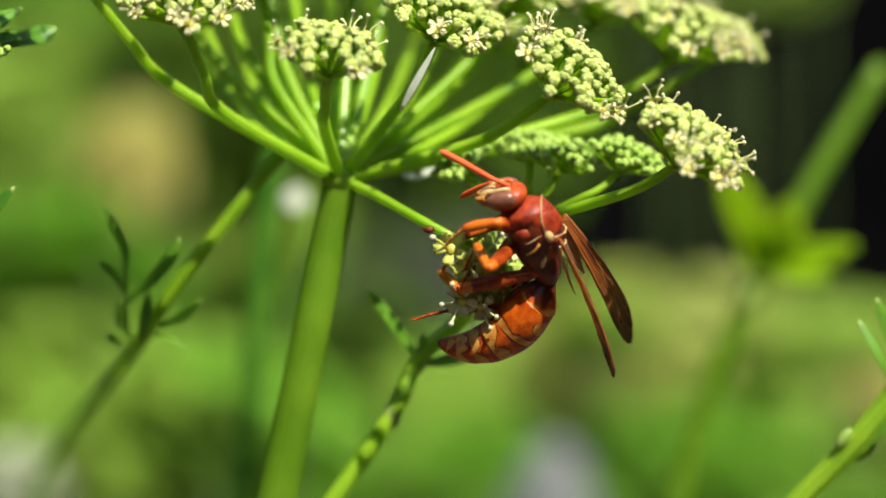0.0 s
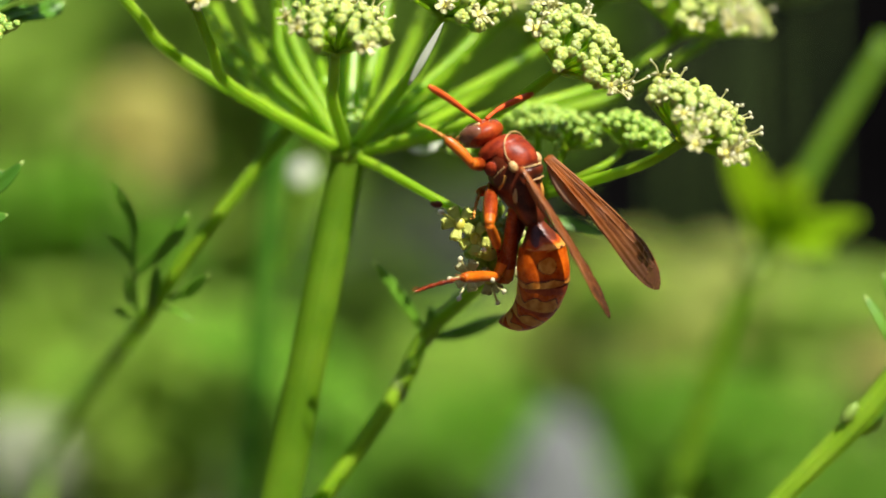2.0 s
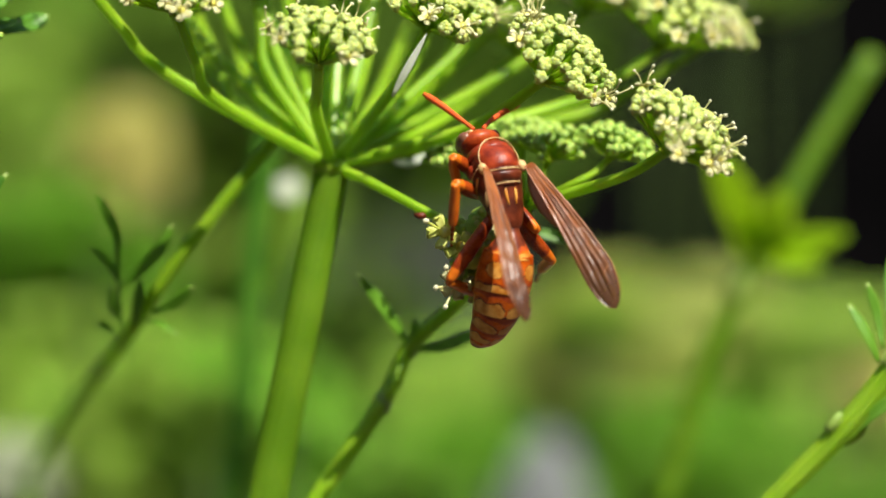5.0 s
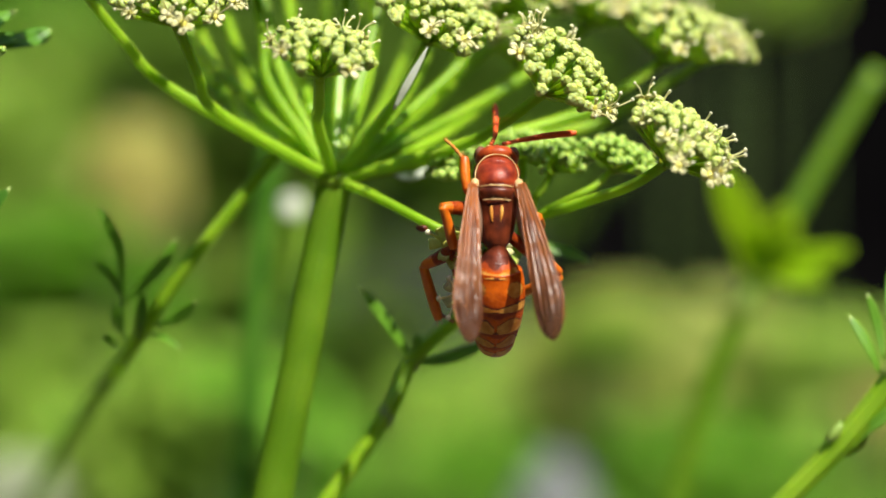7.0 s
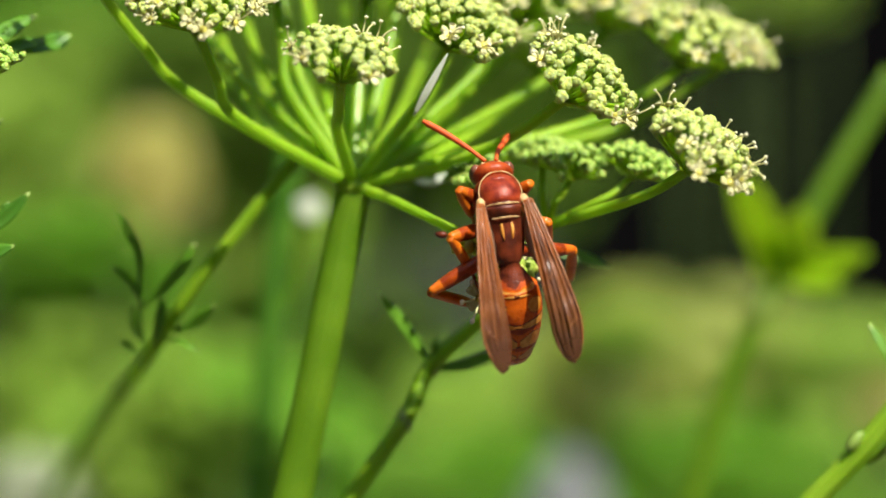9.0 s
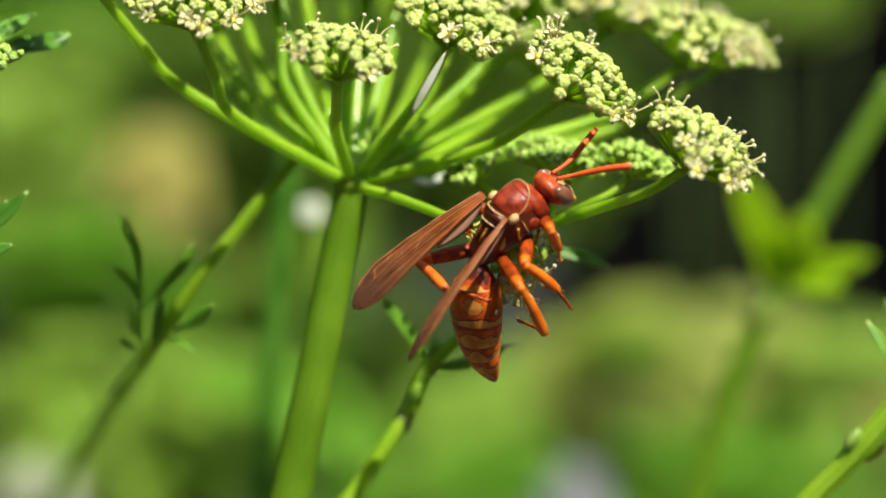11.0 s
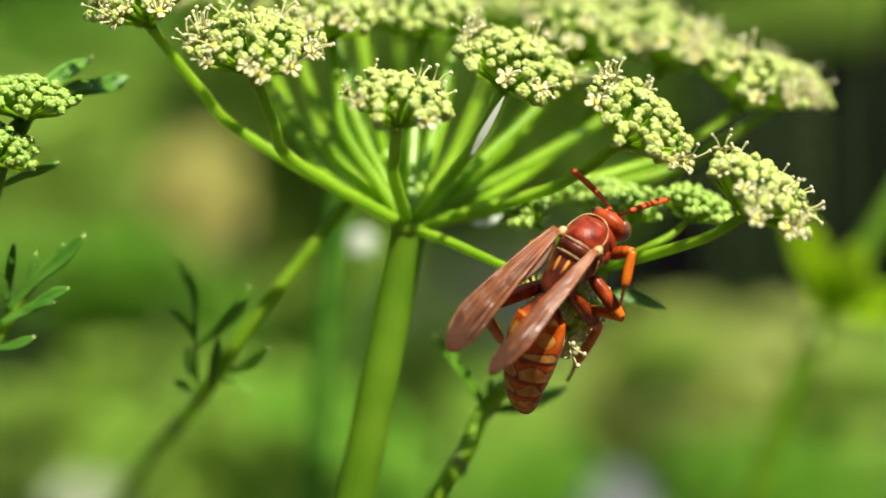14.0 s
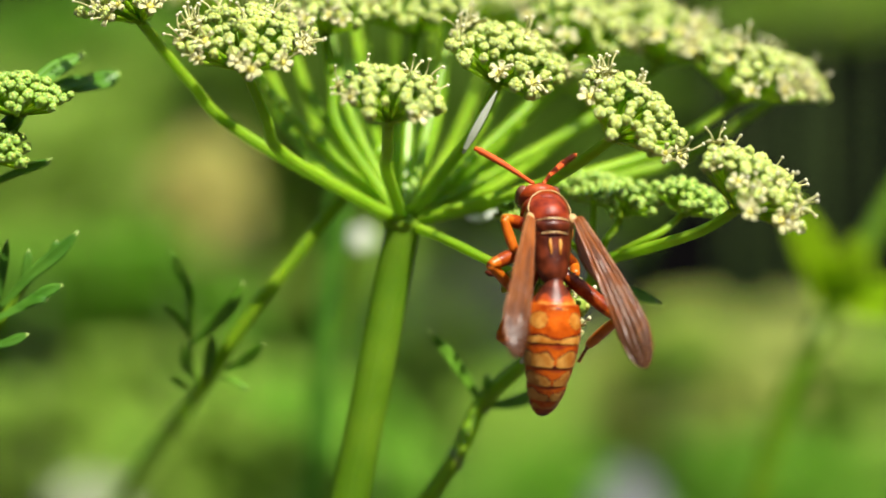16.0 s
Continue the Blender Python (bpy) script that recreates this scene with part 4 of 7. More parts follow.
        tube(bm, spline([c + Vector((sx * 0.85, -1.0, 0.95)), c + Vector((sx * 1.0, 0.0, 1.28)), c + Vector((sx * 0.95, 1.4, 1.15))], 4), 0.24, 8)
        part("face_stripe", tilted(bm), CREAM, head)
    bm = bmesh.new()
    ball(bm, c + Vector((0, 1.5, 0.85)), (1.1, 1.15, 0.6), None, 18, 11)
    part("clypeus", tilted(bm), CREAM, head, "cream face shield")
    bm = bmesh.new()
    ball(bm, c + Vector((0, -0.5, 0.95)), (0.8, 0.8, 0.4), None, 14, 8)
    part("brow", tilted(bm), MAROON, head)
    for k in (-1, 0, 1):
        bm = bmesh.new()
        ball(bm, c + Vector((k * 0.35, -1.75 + 0.25 * abs(k) * -1, 0.75 - 0.25 * abs(k))), (0.15, 0.15, 0.15), None, 8, 6)
        part("ocellus", tilted(bm), DARK, head)


def wasp_gaster():
    lengths = (2.9, 3.5, 2.5, 2.0, 1.7, 1.9)
    shapes = (
        [(-0.7, 0.6, 0.6), (-0.2, 0.75, 0.75), (0.4, 1.0, 0.98), (1.1, 1.5, 1.42), (2.1, 2.2, 2.05), (3.0, 2.64, 2.5)],
        [(-0.25, 2.5, 2.36), (0.4, 2.68, 2.5), (1.5, 2.86, 2.68), (2.6, 2.92, 2.72), (3.6, 2.84, 2.66)],
        [(-0.3, 2.72, 2.56), (0.5, 2.78, 2.6), (1.4, 2.7, 2.5), (2.6, 2.5, 2.32)],
        [(-0.3, 2.4, 2.24), (0.4, 2.42, 2.24), (1.2, 2.28, 2.1), (2.1, 2.02, 1.86)],
        [(-0.3, 2.02, 1.8), (0.3, 2.05, 1.78), (1.0, 1.95, 1.6), (1.8, 1.72, 1.32)],
        [(-0.3, 1.66, 1.26), (0.4, 1.6, 1.16), (1.0, 1.42, 0.92), (1.6, 1.08, 0.6), (2.1, 0.6, 0.3), (2.3, 0.08, 0.06)])
    for i, sh in enumerate(shapes):
        def pick(f, a, i=i):
            # a: 0.25 is +y in this part's space, which is the back; bands with ragged, dark-rimmed edges
            back = math.cos(2 * math.pi * (a - 0.25))
            side = abs(math.sin(2 * math.pi * (a - 0.25)))
            wave = 0.10 * math.cos(2 * math.pi * (a - 0.25) * 4) + 0.05 * math.cos(2 * math.pi * a * 7 + i)
            wave += 0.16 * noise.noise(Vector((math.cos(2 * math.pi * a) * 2.2, math.sin(2 * math.pi * a) * 2.2, i * 3.1 + f * 2)))
            if i == 0:
                edge = 0.86 + wave * 0.4
            elif i == 1:
                edge = 0.84 + wave * 0.45
                spot = ((f - 0.46) / 0.19) ** 2 + ((side - 0.66) / 0.27) ** 2 + wave
                if back > -0.2 and spot < 1.0:
                    return 1 if spot < 0.86 else 3
            elif i == 5:
                edge = 0.32 + wave
                return 3 if f > 0.72 else 2 if f > 0.45 else 1 if f > edge else 0
            else:
                edge = (0.62 if side > 0.07 else 0.8) + wave * 1.4
            if f > 0.965 and side < 0.1:
                return 3
            if f > edge:
                return 1
            if f > edge - 0.05:
                return 3 if i > 0 else 0
            if i == 0:
                return 3 if f < 0.72 + wave else 2
            return 2 if i > 1 and f < 0.34 + wave * 0.6 else 0
        bm = bmesh.new()
        wide = 1.0 if i == 0 else 1.07
        rows = smooth_sections([(z * 1.07, w * wide, h, 0) for z, w, h in sh], 14)
        loft(bm, rows, 112, 0, pick)
        PART["gaster%d" % i] = part("gaster_segment", bm, [RUST, OCHRE, RED, DARK], WASP, "rust-red abdomen segment with ochre band")


def wing_outline(f):
    """Half width along the folded wing: narrow root, widest at three quarters, tapered rounded tip."""
    w = 0.34 + 0.98 * min(1, f / 0.74) ** 0.85
    return w * (1 if f < 0.74 else max(0.0, 1 - ((f - 0.74) / 0.26) ** 2.3) ** 0.62)


def wasp_wing(side):
    """Folded lengthwise: a narrow blade along z, the front edge outwards, pleated like a closed fan."""
    sx = -1 if side == "l" else 1
    n, m = 48, 24
    bm = bmesh.new()
    length = 18.6
    def place(f, s, lift):
        o = wing_outline(f)
        w = 1.3 * o
        x = sx * (w * s + 0.25 * math.sin(math.pi * f) - 0.35 * max(0, f - 0.74) / 0.26)
        fold = abs(((s * 2.6 + 0.35 * f + 0.2) % 1.0) * 2 - 1) - 0.5
        crinkle = noise.noise(Vector((s * 2.2, f * 9, 3.0 * sx)))
        y = -0.30 * (1 - s * s) * o - 0.30 * fold * o * (1 - 0.5 * f) - 0.16 * crinkle * o - 0.35 * math.sin(math.pi * f) + lift
        return Vector((x, -y, length * f))
    for lift in (0.0, 0.07):
        grid = [[bm.verts.new(place(i / n, -1 + 2 * j / m, lift)) for j in range(m + 1)] for i in range(n + 1)]
        for i in range(n):
            for j in range(m):
                q = (grid[i][j], grid[i + 1][j], grid[i + 1][j + 1], grid[i][j + 1])
                bm.faces.new(q if lift else q[::-1])
    bmesh.ops.remove_doubles(bm, verts=bm.verts, dist=0.0005)
    wing = part("forewing", bm, WING, WASP, "amber folded forewing with smoky tip")
    PART["wing_" + side] = wing
    for s0, s1, f1, r in ((0.97, 0.97, 0.93, 0.15), (0.62, 0.70, 0.80, 0.08), (0.15, 0.22, 0.86, 0.07), (-0.35, -0.25, 0.7, 0.06), (-0.9, -0.95, 0.6, 0.07)):
        bm = bmesh.new()
        tube(bm, [place(0.01 + (f1 - 0.01) * k / 24, s0 + (s1 - s0) * k / 24, -0.03) for k in range(25)], lambda f: r * (1 - 0.5 * f), 6)
        part("vein", bm, VEIN, wing)
    for fa, sa, fb, sb in ((0.62, 0.92, 0.68, 0.68), (0.55, 0.66, 0.6, 0.2), (0.76, 0.7, 0.8, 0.2), (0.45, 0.18, 0.52, -0.3)):
        bm = bmesh.new()
        tube(bm, [place(fa + (fb - fa) * k / 6, sa + (sb - sa) * k / 6, -0.04) for k in range(7)], 0.05, 6)
        part("cross_vein", bm, VEIN, wing)
    bm = bmesh.new()
    blade(bm, [(-sx * 0.3, -0.35, 0.8), (-sx * 0.75, -0.45, 4.0), (-sx * 0.9, -0.5, 7.5)], 1.7, 0.08, (0, -1, 0), 0.1)
    part("hindwing", bm, HINDWING, wing, "pale short hindwing")


def wasp_antenna(side):
    bm = bmesh.new()
    sx = -1 if side == "l" else 1
    line = spline([(0, 0, 0), (sx * 0.22, -0.2, 1.6), (sx * 0.30, -0.25, 3.0), (sx * 0.22, -0.1, 5.6), (0, 0, 8.2)], 9)
    tube(bm, line, lambda f: (0.23 if f < 0.2 else 0.20 + 0.16 * min(1, (f - 0.2) / 0.5)) * (1 if f < 0.96 else 0.7) * (1 + 0.06 * math.cos(f * 75)), 10)
    PART["antenna_" + side] = part("antenna", bm, ANTENNA, WASP, "orange segmented antenna")


def wasp_leg(key, lengths, thick):
    a, b, c = lengths
    bm = bmesh.new()
    tube(bm, spline([(0, 0, -0.2), (0, 0, a * 0.3), (0, 0, a * 0.7), (0, 0, a)], 6), lambda f: thick * (0.66 + 0.62 * math.sin(math.pi * min(1, f * 0.85 + 0.1))), 14)
    for fc in bm.faces:
        fc.material_index = 1 if fc.calc_center_median().z > a * 0.8 else 0
    PART[key + "_femur"] = part("femur", bm, [FEMUR, ORANGE], WASP, "rust-red thigh, orange towards the knee")
    bm = bmesh.new()
    tube(bm, spline([(0, 0, 0), (0, 0.1, b * 0.4), (0, 0.05, b * 0.8), (0, 0, b)], 6), lambda f: thick * (0.58 + 0.36 * math.sin(math.pi * (0.15 + 0.7 * f))), 12)
    for s in (-1, 1):
        tube(bm, [(s * 0.1, 0, b * 0.96), (s * 0.3, 0.25, b * 1.16)], lambda f: 0.08 * (1 - 0.7 * f), 5)
    PART[key + "_tibia"] = part("tibia", bm, ORANGE, WASP, "orange shin")
    bm = bmesh.new()
    tube(bm, spline([(0, 0, 0), (0, 0.08, c * 0.4), (0, 0.05, c * 0.75), (0, -0.1, c)], 8), lambda f: 0.20 * (1 + 0.28 * math.cos(f * 31)) * (1 - 0.2 * f), 8)
    for s in (-1, 1):
        tube(bm, spline([(s * 0.05, -0.1, c * 0.98), (s * 0.25, 0.0, c * 1.06), (s * 0.28, 0.2, c * 1.1)], 3), lambda f: 0.09 * (1 - 0.7 * f), 5)
    PART[key + "_tarsus"] = part("tarsus", bm, OCHRE if key[1] == "F" else FEMUR, WASP)


wasp_body()
wasp_gaster()
for side in "lr":
    wasp_wing(side)
    wasp_antenna(side)
for key in ("LF", "LM", "LH", "RF", "RM", "RH"):
    wasp_leg(key, {"F": (4.5, 3.7, 3.2), "M": (5.8, 4.9, 3.9), "H": (8.0, 6.6, 5.0)}[key[1]], {"F": 0.60, "M": 0.62, "H": 0.64}[key[1]])


def swing(offset):
    """How the ray turns about the hub when its end shifts, and where the head goes."""
    arm = FEED - SWING
    q = arm.rotation_difference(arm + Vector(offset))
    ray_pose = Matrix.Translation(SWING * MM) @ q.to_matrix().to_4x4()
    head_pose = Matrix.Translation((SWING + q @ arm) * MM) @ (q @ FEED_TURN).to_matrix().to_4x4()
    return ray_pose, head_pose


FEED_TURN = FEED_HEAD.matrix_basis.to_quaternion()


def motions():
    sway = ((0, (0, 0, 0)), (3, (0, 0, 0)), (5, (0.2, 0, 0.2)), (9, (0.7, 0, 0.6)), (11.3, (4.4, 0.5, 0.8)), (13.2, (4.6, 0.5, 1.2)), (14, (2.9, 0, 0.2)), (14.5, (1.7, 0, 0.6)), (15, (0.6, 0, 0.2)), (16, (0.7, 0, 0.6)))
    walk(FEED_RAY, [(t, swing(o)[0]) for t, o in sway])
    walk(FEED_HEAD, [(t, swing(o)[1]) for t, o in sway])
    walk(WASP, [
        (0, pose(0.00983, 0.00144, 0.60454, -0.4, -29.4, 83.0)),
        (0.5, pose(0.00917, 0.00143, 0.60414, -0.6, -35.0, 81.2)),
        (1, pose(0.00813, 0.00140, 0.60578, -9.2, -31.0, 79.9)),
        (1.5, pose(0.00725, 0.00146, 0.60731, -6.2, -24.5, 69.3)),
        (2, pose(0.00678, 0.00154, 0.60841, -7.1, -13.4, 54.8)),
        (2.5, pose(0.00897, 0.00150, 0.60849, -9.9, -2.5, 45.1)),
        (3, pose(0.00745, 0.00150, 0.60823, -8.8, -2.6, 47.1)),
        (3.5, pose(0.00594, 0.00150, 0.60896, -9.7, -10.8, 24.5)),
        (4, pose(0.00695, 0.00148, 0.60883, -11.5, -1.4, 22.7)),
        (4.5, pose(0.00670, 0.00148, 0.60841, -7.4, -2.6, 7.3)),
        (5, pose(0.00660, 0.00148, 0.60887, -11.2, -5.2, 25.3)),
        (7.5, pose(0.00596, 0.00150, 0.60793, -8.6, 1.6, -3.5)),
        (8, pose(0.00515, 0.00148, 0.60722, -5.9, 0.6, -2.9)),
        (8.5, pose(0.00458, 0.00151, 0.60746, -8.9, -1.9, 1.6)),
        (9, pose(0.00472, 0.00150, 0.60732, -8.0, -6.5, 7.8)),
        (10.25, pose(0.00519, 0.00148, 0.60684, -5.9, 16.9, -27.3)),
        (11.5, pose(0.00567, 0.00147, 0.60637, -20.3, 36.7, -69.3)),
        (12, pose(0.00534, 0.00147, 0.60626, -22.0, 36.5, -71.6)),
        (12.5, pose(0.00351, 0.00144, 0.60617, -22.9, 31.7, -81.7)),
        (13, pose(0.00478, 0.00149, 0.60768, -24.4, 28.3, -80.5)),
        (13.5, pose(0.00512, 0.00152, 0.60932, -21.6, 20.6, -40.3)),
        (14, pose(0.00678, 0.00146, 0.60779, -19.3, 27.0, -26.3)),
        (14.5, pose(0.00547, 0.00148, 0.60910, -8.4, 0.2, 3.0)),
        (15, pose(0.00390, 0.00149, 0.60898, -9.6, -5.4, 6.4)),
        (15.5, pose(0.00150, 0.00152, 0.60827, -8.1, -17.5, 10.0)),
        (16, pose(0.00437, 0.00151, 0.60946, -15.7, 1.2, 15.3))])
    walk(PART["wing_l"], [
        (0, pose(-0.00249, -0.00256, 0.00106, 164.3, 3.7, 21.2)),
        (0.5, pose(-0.00249, -0.00256, 0.00106, 165.4, 11.9, 21.2)),
        (1, pose(-0.00249, -0.00256, 0.00106, 164.6, 15.7, 21.2)),
        (1.5, pose(-0.00249, -0.00256, 0.00106, 160.4, 19.1, 21.2)),
        (2, pose(-0.00249, -0.00256, 0.00106, 162.2, 1.8, 21.2)),
        (2.5, pose(-0.00249, -0.00256, 0.00106, 165.7, 3.4, 21.2)),
        (3, pose(-0.00249, -0.00256, 0.00106, 168.1, -4.1, 21.2)),
        (3.5, pose(-0.00249, -0.00256, 0.00106, 160.7, 3.3, 21.2)),
        (4, pose(-0.00249, -0.00256, 0.00106, 165.6, 6.9, 21.2)),
        (4.5, pose(-0.00249, -0.00256, 0.00106, 161.7, 6.3, 21.2)),
        (5, pose(-0.00249, -0.00256, 0.00106, 163.8, 13.2, 21.2)),
        (7.5, pose(-0.00249, -0.00256, 0.00106, 166.8, 6.7, 21.2)),
        (8, pose(-0.00249, -0.00256, 0.00106, 176.7, 4.1, 21.2)),
        (8.5, pose(-0.00249, -0.00256, 0.00106, -176.2, -1.8, 21.2)),
        (9, pose(-0.00249, -0.00256, 0.00106, 173.8, 4.6, 21.2)),
        (11.5, pose(-0.00249, -0.00256, 0.00106, 149.8, 4.6, 21.2)),
        (12, pose(-0.00249, -0.00256, 0.00106, 151.9, -0.7, 21.2)),
        (12.5, pose(-0.00249, -0.00256, 0.00106, 152.4, -8.1, 21.2)),
        (13, pose(-0.00249, -0.00256, 0.00106, 152.1, -1.9, 21.2)),
        (13.5, pose(-0.00249, -0.00256, 0.00106, 168.7, 13.7, 21.2)),
        (14, pose(-0.00249, -0.00256, 0.00106, 163.8, 9.8, 21.2)),
        (14.5, pose(-0.00249, -0.00256, 0.00106, 164.3, 13.0, 21.2)),
        (15, pose(-0.00249, -0.00256, 0.00106, 168.9, 16.2, 21.2)),
        (15.5, pose(-0.00249, -0.00256, 0.00106, 173.4, 28.2, 21.2)),
        (16, pose(-0.00249, -0.00256, 0.00106, 167.0, 22.1, 21.2))])
    walk(PART["wing_r"], [
        (0, pose(0.00249, -0.00256, 0.00106, 163.0, -15.9, -21.2)),
        (0.5, pose(0.00249, -0.00256, 0.00106, 159.5, -12.8, -21.2)),
        (1, pose(0.00249, -0.00256, 0.00106, 152.7, -6.9, -21.2)),
        (1.5, pose(0.00249, -0.00256, 0.00106, 147.2, -8.1, -21.2)),
        (2, pose(0.00249, -0.00256, 0.00106, 160.5, -21.3, -21.2)),
        (2.5, pose(0.00249, -0.00256, 0.00106, 175.0, -23.7, -21.2)),
        (3, pose(0.00249, -0.00256, 0.00106, 172.0, -25.9, -21.2)),
        (3.5, pose(0.00249, -0.00256, 0.00106, -177.2, -24.7, -21.2)),
        (4, pose(0.00249, -0.00256, 0.00106, 177.8, -19.7, -21.2)),
        (4.5, pose(0.00249, -0.00256, 0.00106, 172.8, -23.2, -21.2)),
        (5, pose(0.00249, -0.00256, 0.00106, 168.1, -20.6, -21.2)),
        (7.5, pose(0.00249, -0.00256, 0.00106, 169.5, -15.7, -21.2)),
        (8, pose(0.00249, -0.00256, 0.00106, 177.6, -11.9, -21.2)),
        (8.5, pose(0.00249, -0.00256, 0.00106, 178.4, -12.5, -21.2)),
        (9, pose(0.00249, -0.00256, 0.00106, 175.1, -10.5, -21.2)),
        (11.5, pose(0.00249, -0.00256, 0.00106, 166.1, -31.2, -21.2)),
        (12, pose(0.00249, -0.00256, 0.00106, 168.2, -31.4, -21.2)),
        (12.5, pose(0.00249, -0.00256, 0.00106, 172.3, -35.4, -21.2)),
        (13, pose(0.00249, -0.00256, 0.00106, 166.7, -33.2, -21.2)),
        (13.5, pose(0.00249, -0.00256, 0.00106, 164.5, 4.8, -21.2)),
        (14, pose(0.00249, -0.00256, 0.00106, 162.1, -7.6, -21.2)),
        (14.5, pose(0.00249, -0.00256, 0.00106, 159.4, -14.3, -21.2)),
        (15, pose(0.00249, -0.00256, 0.00106, 167.1, -15.3, -21.2)),
        (15.5, pose(0.00249, -0.00256, 0.00106, 169.0, -12.5, -21.2)),
        (16, pose(0.00249, -0.00256, 0.00106, 174.8, -21.0, -21.2))])
    walk(PART["antenna_l"], [
        (0, pose(-0.00060, 0.00256, 0.00639, 62.6, -11.4, 177.7)),
        (0.5, pose(-0.00060, 0.00256, 0.00639, 38.0, -24.8, 174.7)),
        (1, pose(-0.00060, 0.00256, 0.00639, 35.3, 18.4, -176.2)),
        (1.5, pose(-0.00060, 0.00256, 0.00639, 33.5, 24.7, -174.7)),
        (2, pose(-0.00060, 0.00256, 0.00639, 16.2, 48.9, -166.7)),
        (2.5, pose(-0.00060, 0.00256, 0.00639, 48.7, -7.1, 178.6)),
        (3, pose(-0.00060, 0.00256, 0.00639, 52.6, 3.2, -179.4)),
        (3.5, pose(-0.00060, 0.00256, 0.00639, 42.0, 26.9, -174.2)),
        (4, pose(-0.00060, 0.00256, 0.00639, 53.8, -10.2, 177.9)),
        (4.5, pose(-0.00060, 0.00256, 0.00639, 55.5, -2.5, 179.5)),
        (5, pose(-0.00060, 0.00256, 0.00639, 44.5, 20.1, -175.8)),
        (7.5, pose(-0.00060, 0.00256, 0.00639, 46.3, -6.1, 178.8)),
        (8, pose(-0.00060, 0.00256, 0.00639, 43.2, 36.8, -171.4)),
        (8.5, pose(-0.00060, 0.00256, 0.00639, 28.9, 44.1, -168.8)),
        (9, pose(-0.00060, 0.00256, 0.00639, 18.8, 45.9, -168.1)),
        (11.5, pose(-0.00060, 0.00256, 0.00639, 50.0, 24.0, -175.0)),
        (12, pose(-0.00060, 0.00256, 0.00639, 52.3, 18.7, -176.1)),
        (12.5, pose(-0.00060, 0.00256, 0.00639, 35.5, 10.6, -177.9)),
        (13, pose(-0.00060, 0.00256, 0.00639, 44.2, 39.3, -170.6)),
        (13.5, pose(-0.00060, 0.00256, 0.00639, 35.3, 57.2, -161.9)),
        (14, pose(-0.00060, 0.00256, 0.00639, 44.6, 66.9, -152.1)),
        (14.5, pose(-0.00060, 0.00256, 0.00639, 28.1, 60.8, -159.0)),
        (15, pose(-0.00060, 0.00256, 0.00639, 14.9, 55.9, -162.8)),
        (15.5, pose(-0.00060, 0.00256, 0.00639, 12.2, 45.8, -168.1)),
        (16, pose(-0.00060, 0.00256, 0.00639, 34.4, 41.2, -169.9))])
    walk(PART["antenna_r"], [
        (0, pose(0.00060, 0.00256, 0.00639, -146.5, -54.0, 16.0)),
        (0.25, pose(0.00060, 0.00256, 0.00639, 28.4, -47.0, -165.7)),
        (0.5, pose(0.00060, 0.00256, 0.00639, 22.4, 31.8, -172.9)),
        (0.75, pose(0.00060, 0.00256, 0.00639, 24.7, -17.0, 178.6)),
        (1, pose(0.00060, 0.00256, 0.00639, 44.4, -64.0, 155.8)),
        (1.5, pose(0.00060, 0.00256, 0.00639, 65.5, -77.2, 118.3)),
        (2, pose(0.00060, 0.00256, 0.00639, 55.8, -77.4, 116.6)),
        (2.5, pose(0.00060, 0.00256, 0.00639, 37.4, -73.9, 136.2)),
        (3, pose(0.00060, 0.00256, 0.00639, 33.1, -61.2, 158.7)),
        (3.5, pose(0.00060, 0.00256, 0.00639, 45.2, -57.5, 161.7)),
        (4, pose(0.00060, 0.00256, 0.00639, 76.6, -78.5, 79.6)),
        (4.5, pose(0.00060, 0.00256, 0.00639, 61.1, -78.0, 110.2)),
        (5, pose(0.00060, 0.00256, 0.00639, 44.1, -58.6, 160.9)),
        (7.5, pose(0.00060, 0.00256, 0.00639, 51.4, -75.4, 129.9)),
        (8, pose(0.00060, 0.00256, 0.00639, 41.9, -54.4, 163.8)),
        (8.5, pose(0.00060, 0.00256, 0.00639, 47.3, -43.3, 169.2)),
        (9, pose(0.00060, 0.00256, 0.00639, 57.8, -29.9, 173.4)),
        (11.5, pose(0.00060, 0.00256, 0.00639, 22.0, -40.0, 170.0)),
        (12, pose(0.00060, 0.00256, 0.00639, 13.3, -44.1, 168.8)),
        (12.5, pose(0.00060, 0.00256, 0.00639, 10.8, -37.8, 171.1)),
        (13, pose(0.00060, 0.00256, 0.00639, 23.7, -31.6, 172.9)),
        (13.5, pose(0.00060, 0.00256, 0.00639, 48.1, -18.5, 176.2)),
        (14, pose(0.00060, 0.00256, 0.00639, 49.8, -12.8, 177.4)),
        (14.5, pose(0.00060, 0.00256, 0.00639, 48.6, -9.4, 178.1)),
        (15, pose(0.00060, 0.00256, 0.00639, 48.5, -7.4, 178.5)),
        (15.5, pose(0.00060, 0.00256, 0.00639, 48.7, -10.8, 177.8)),
        (16, pose(0.00060, 0.00256, 0.00639, 38.6, -41.4, 169.8))])
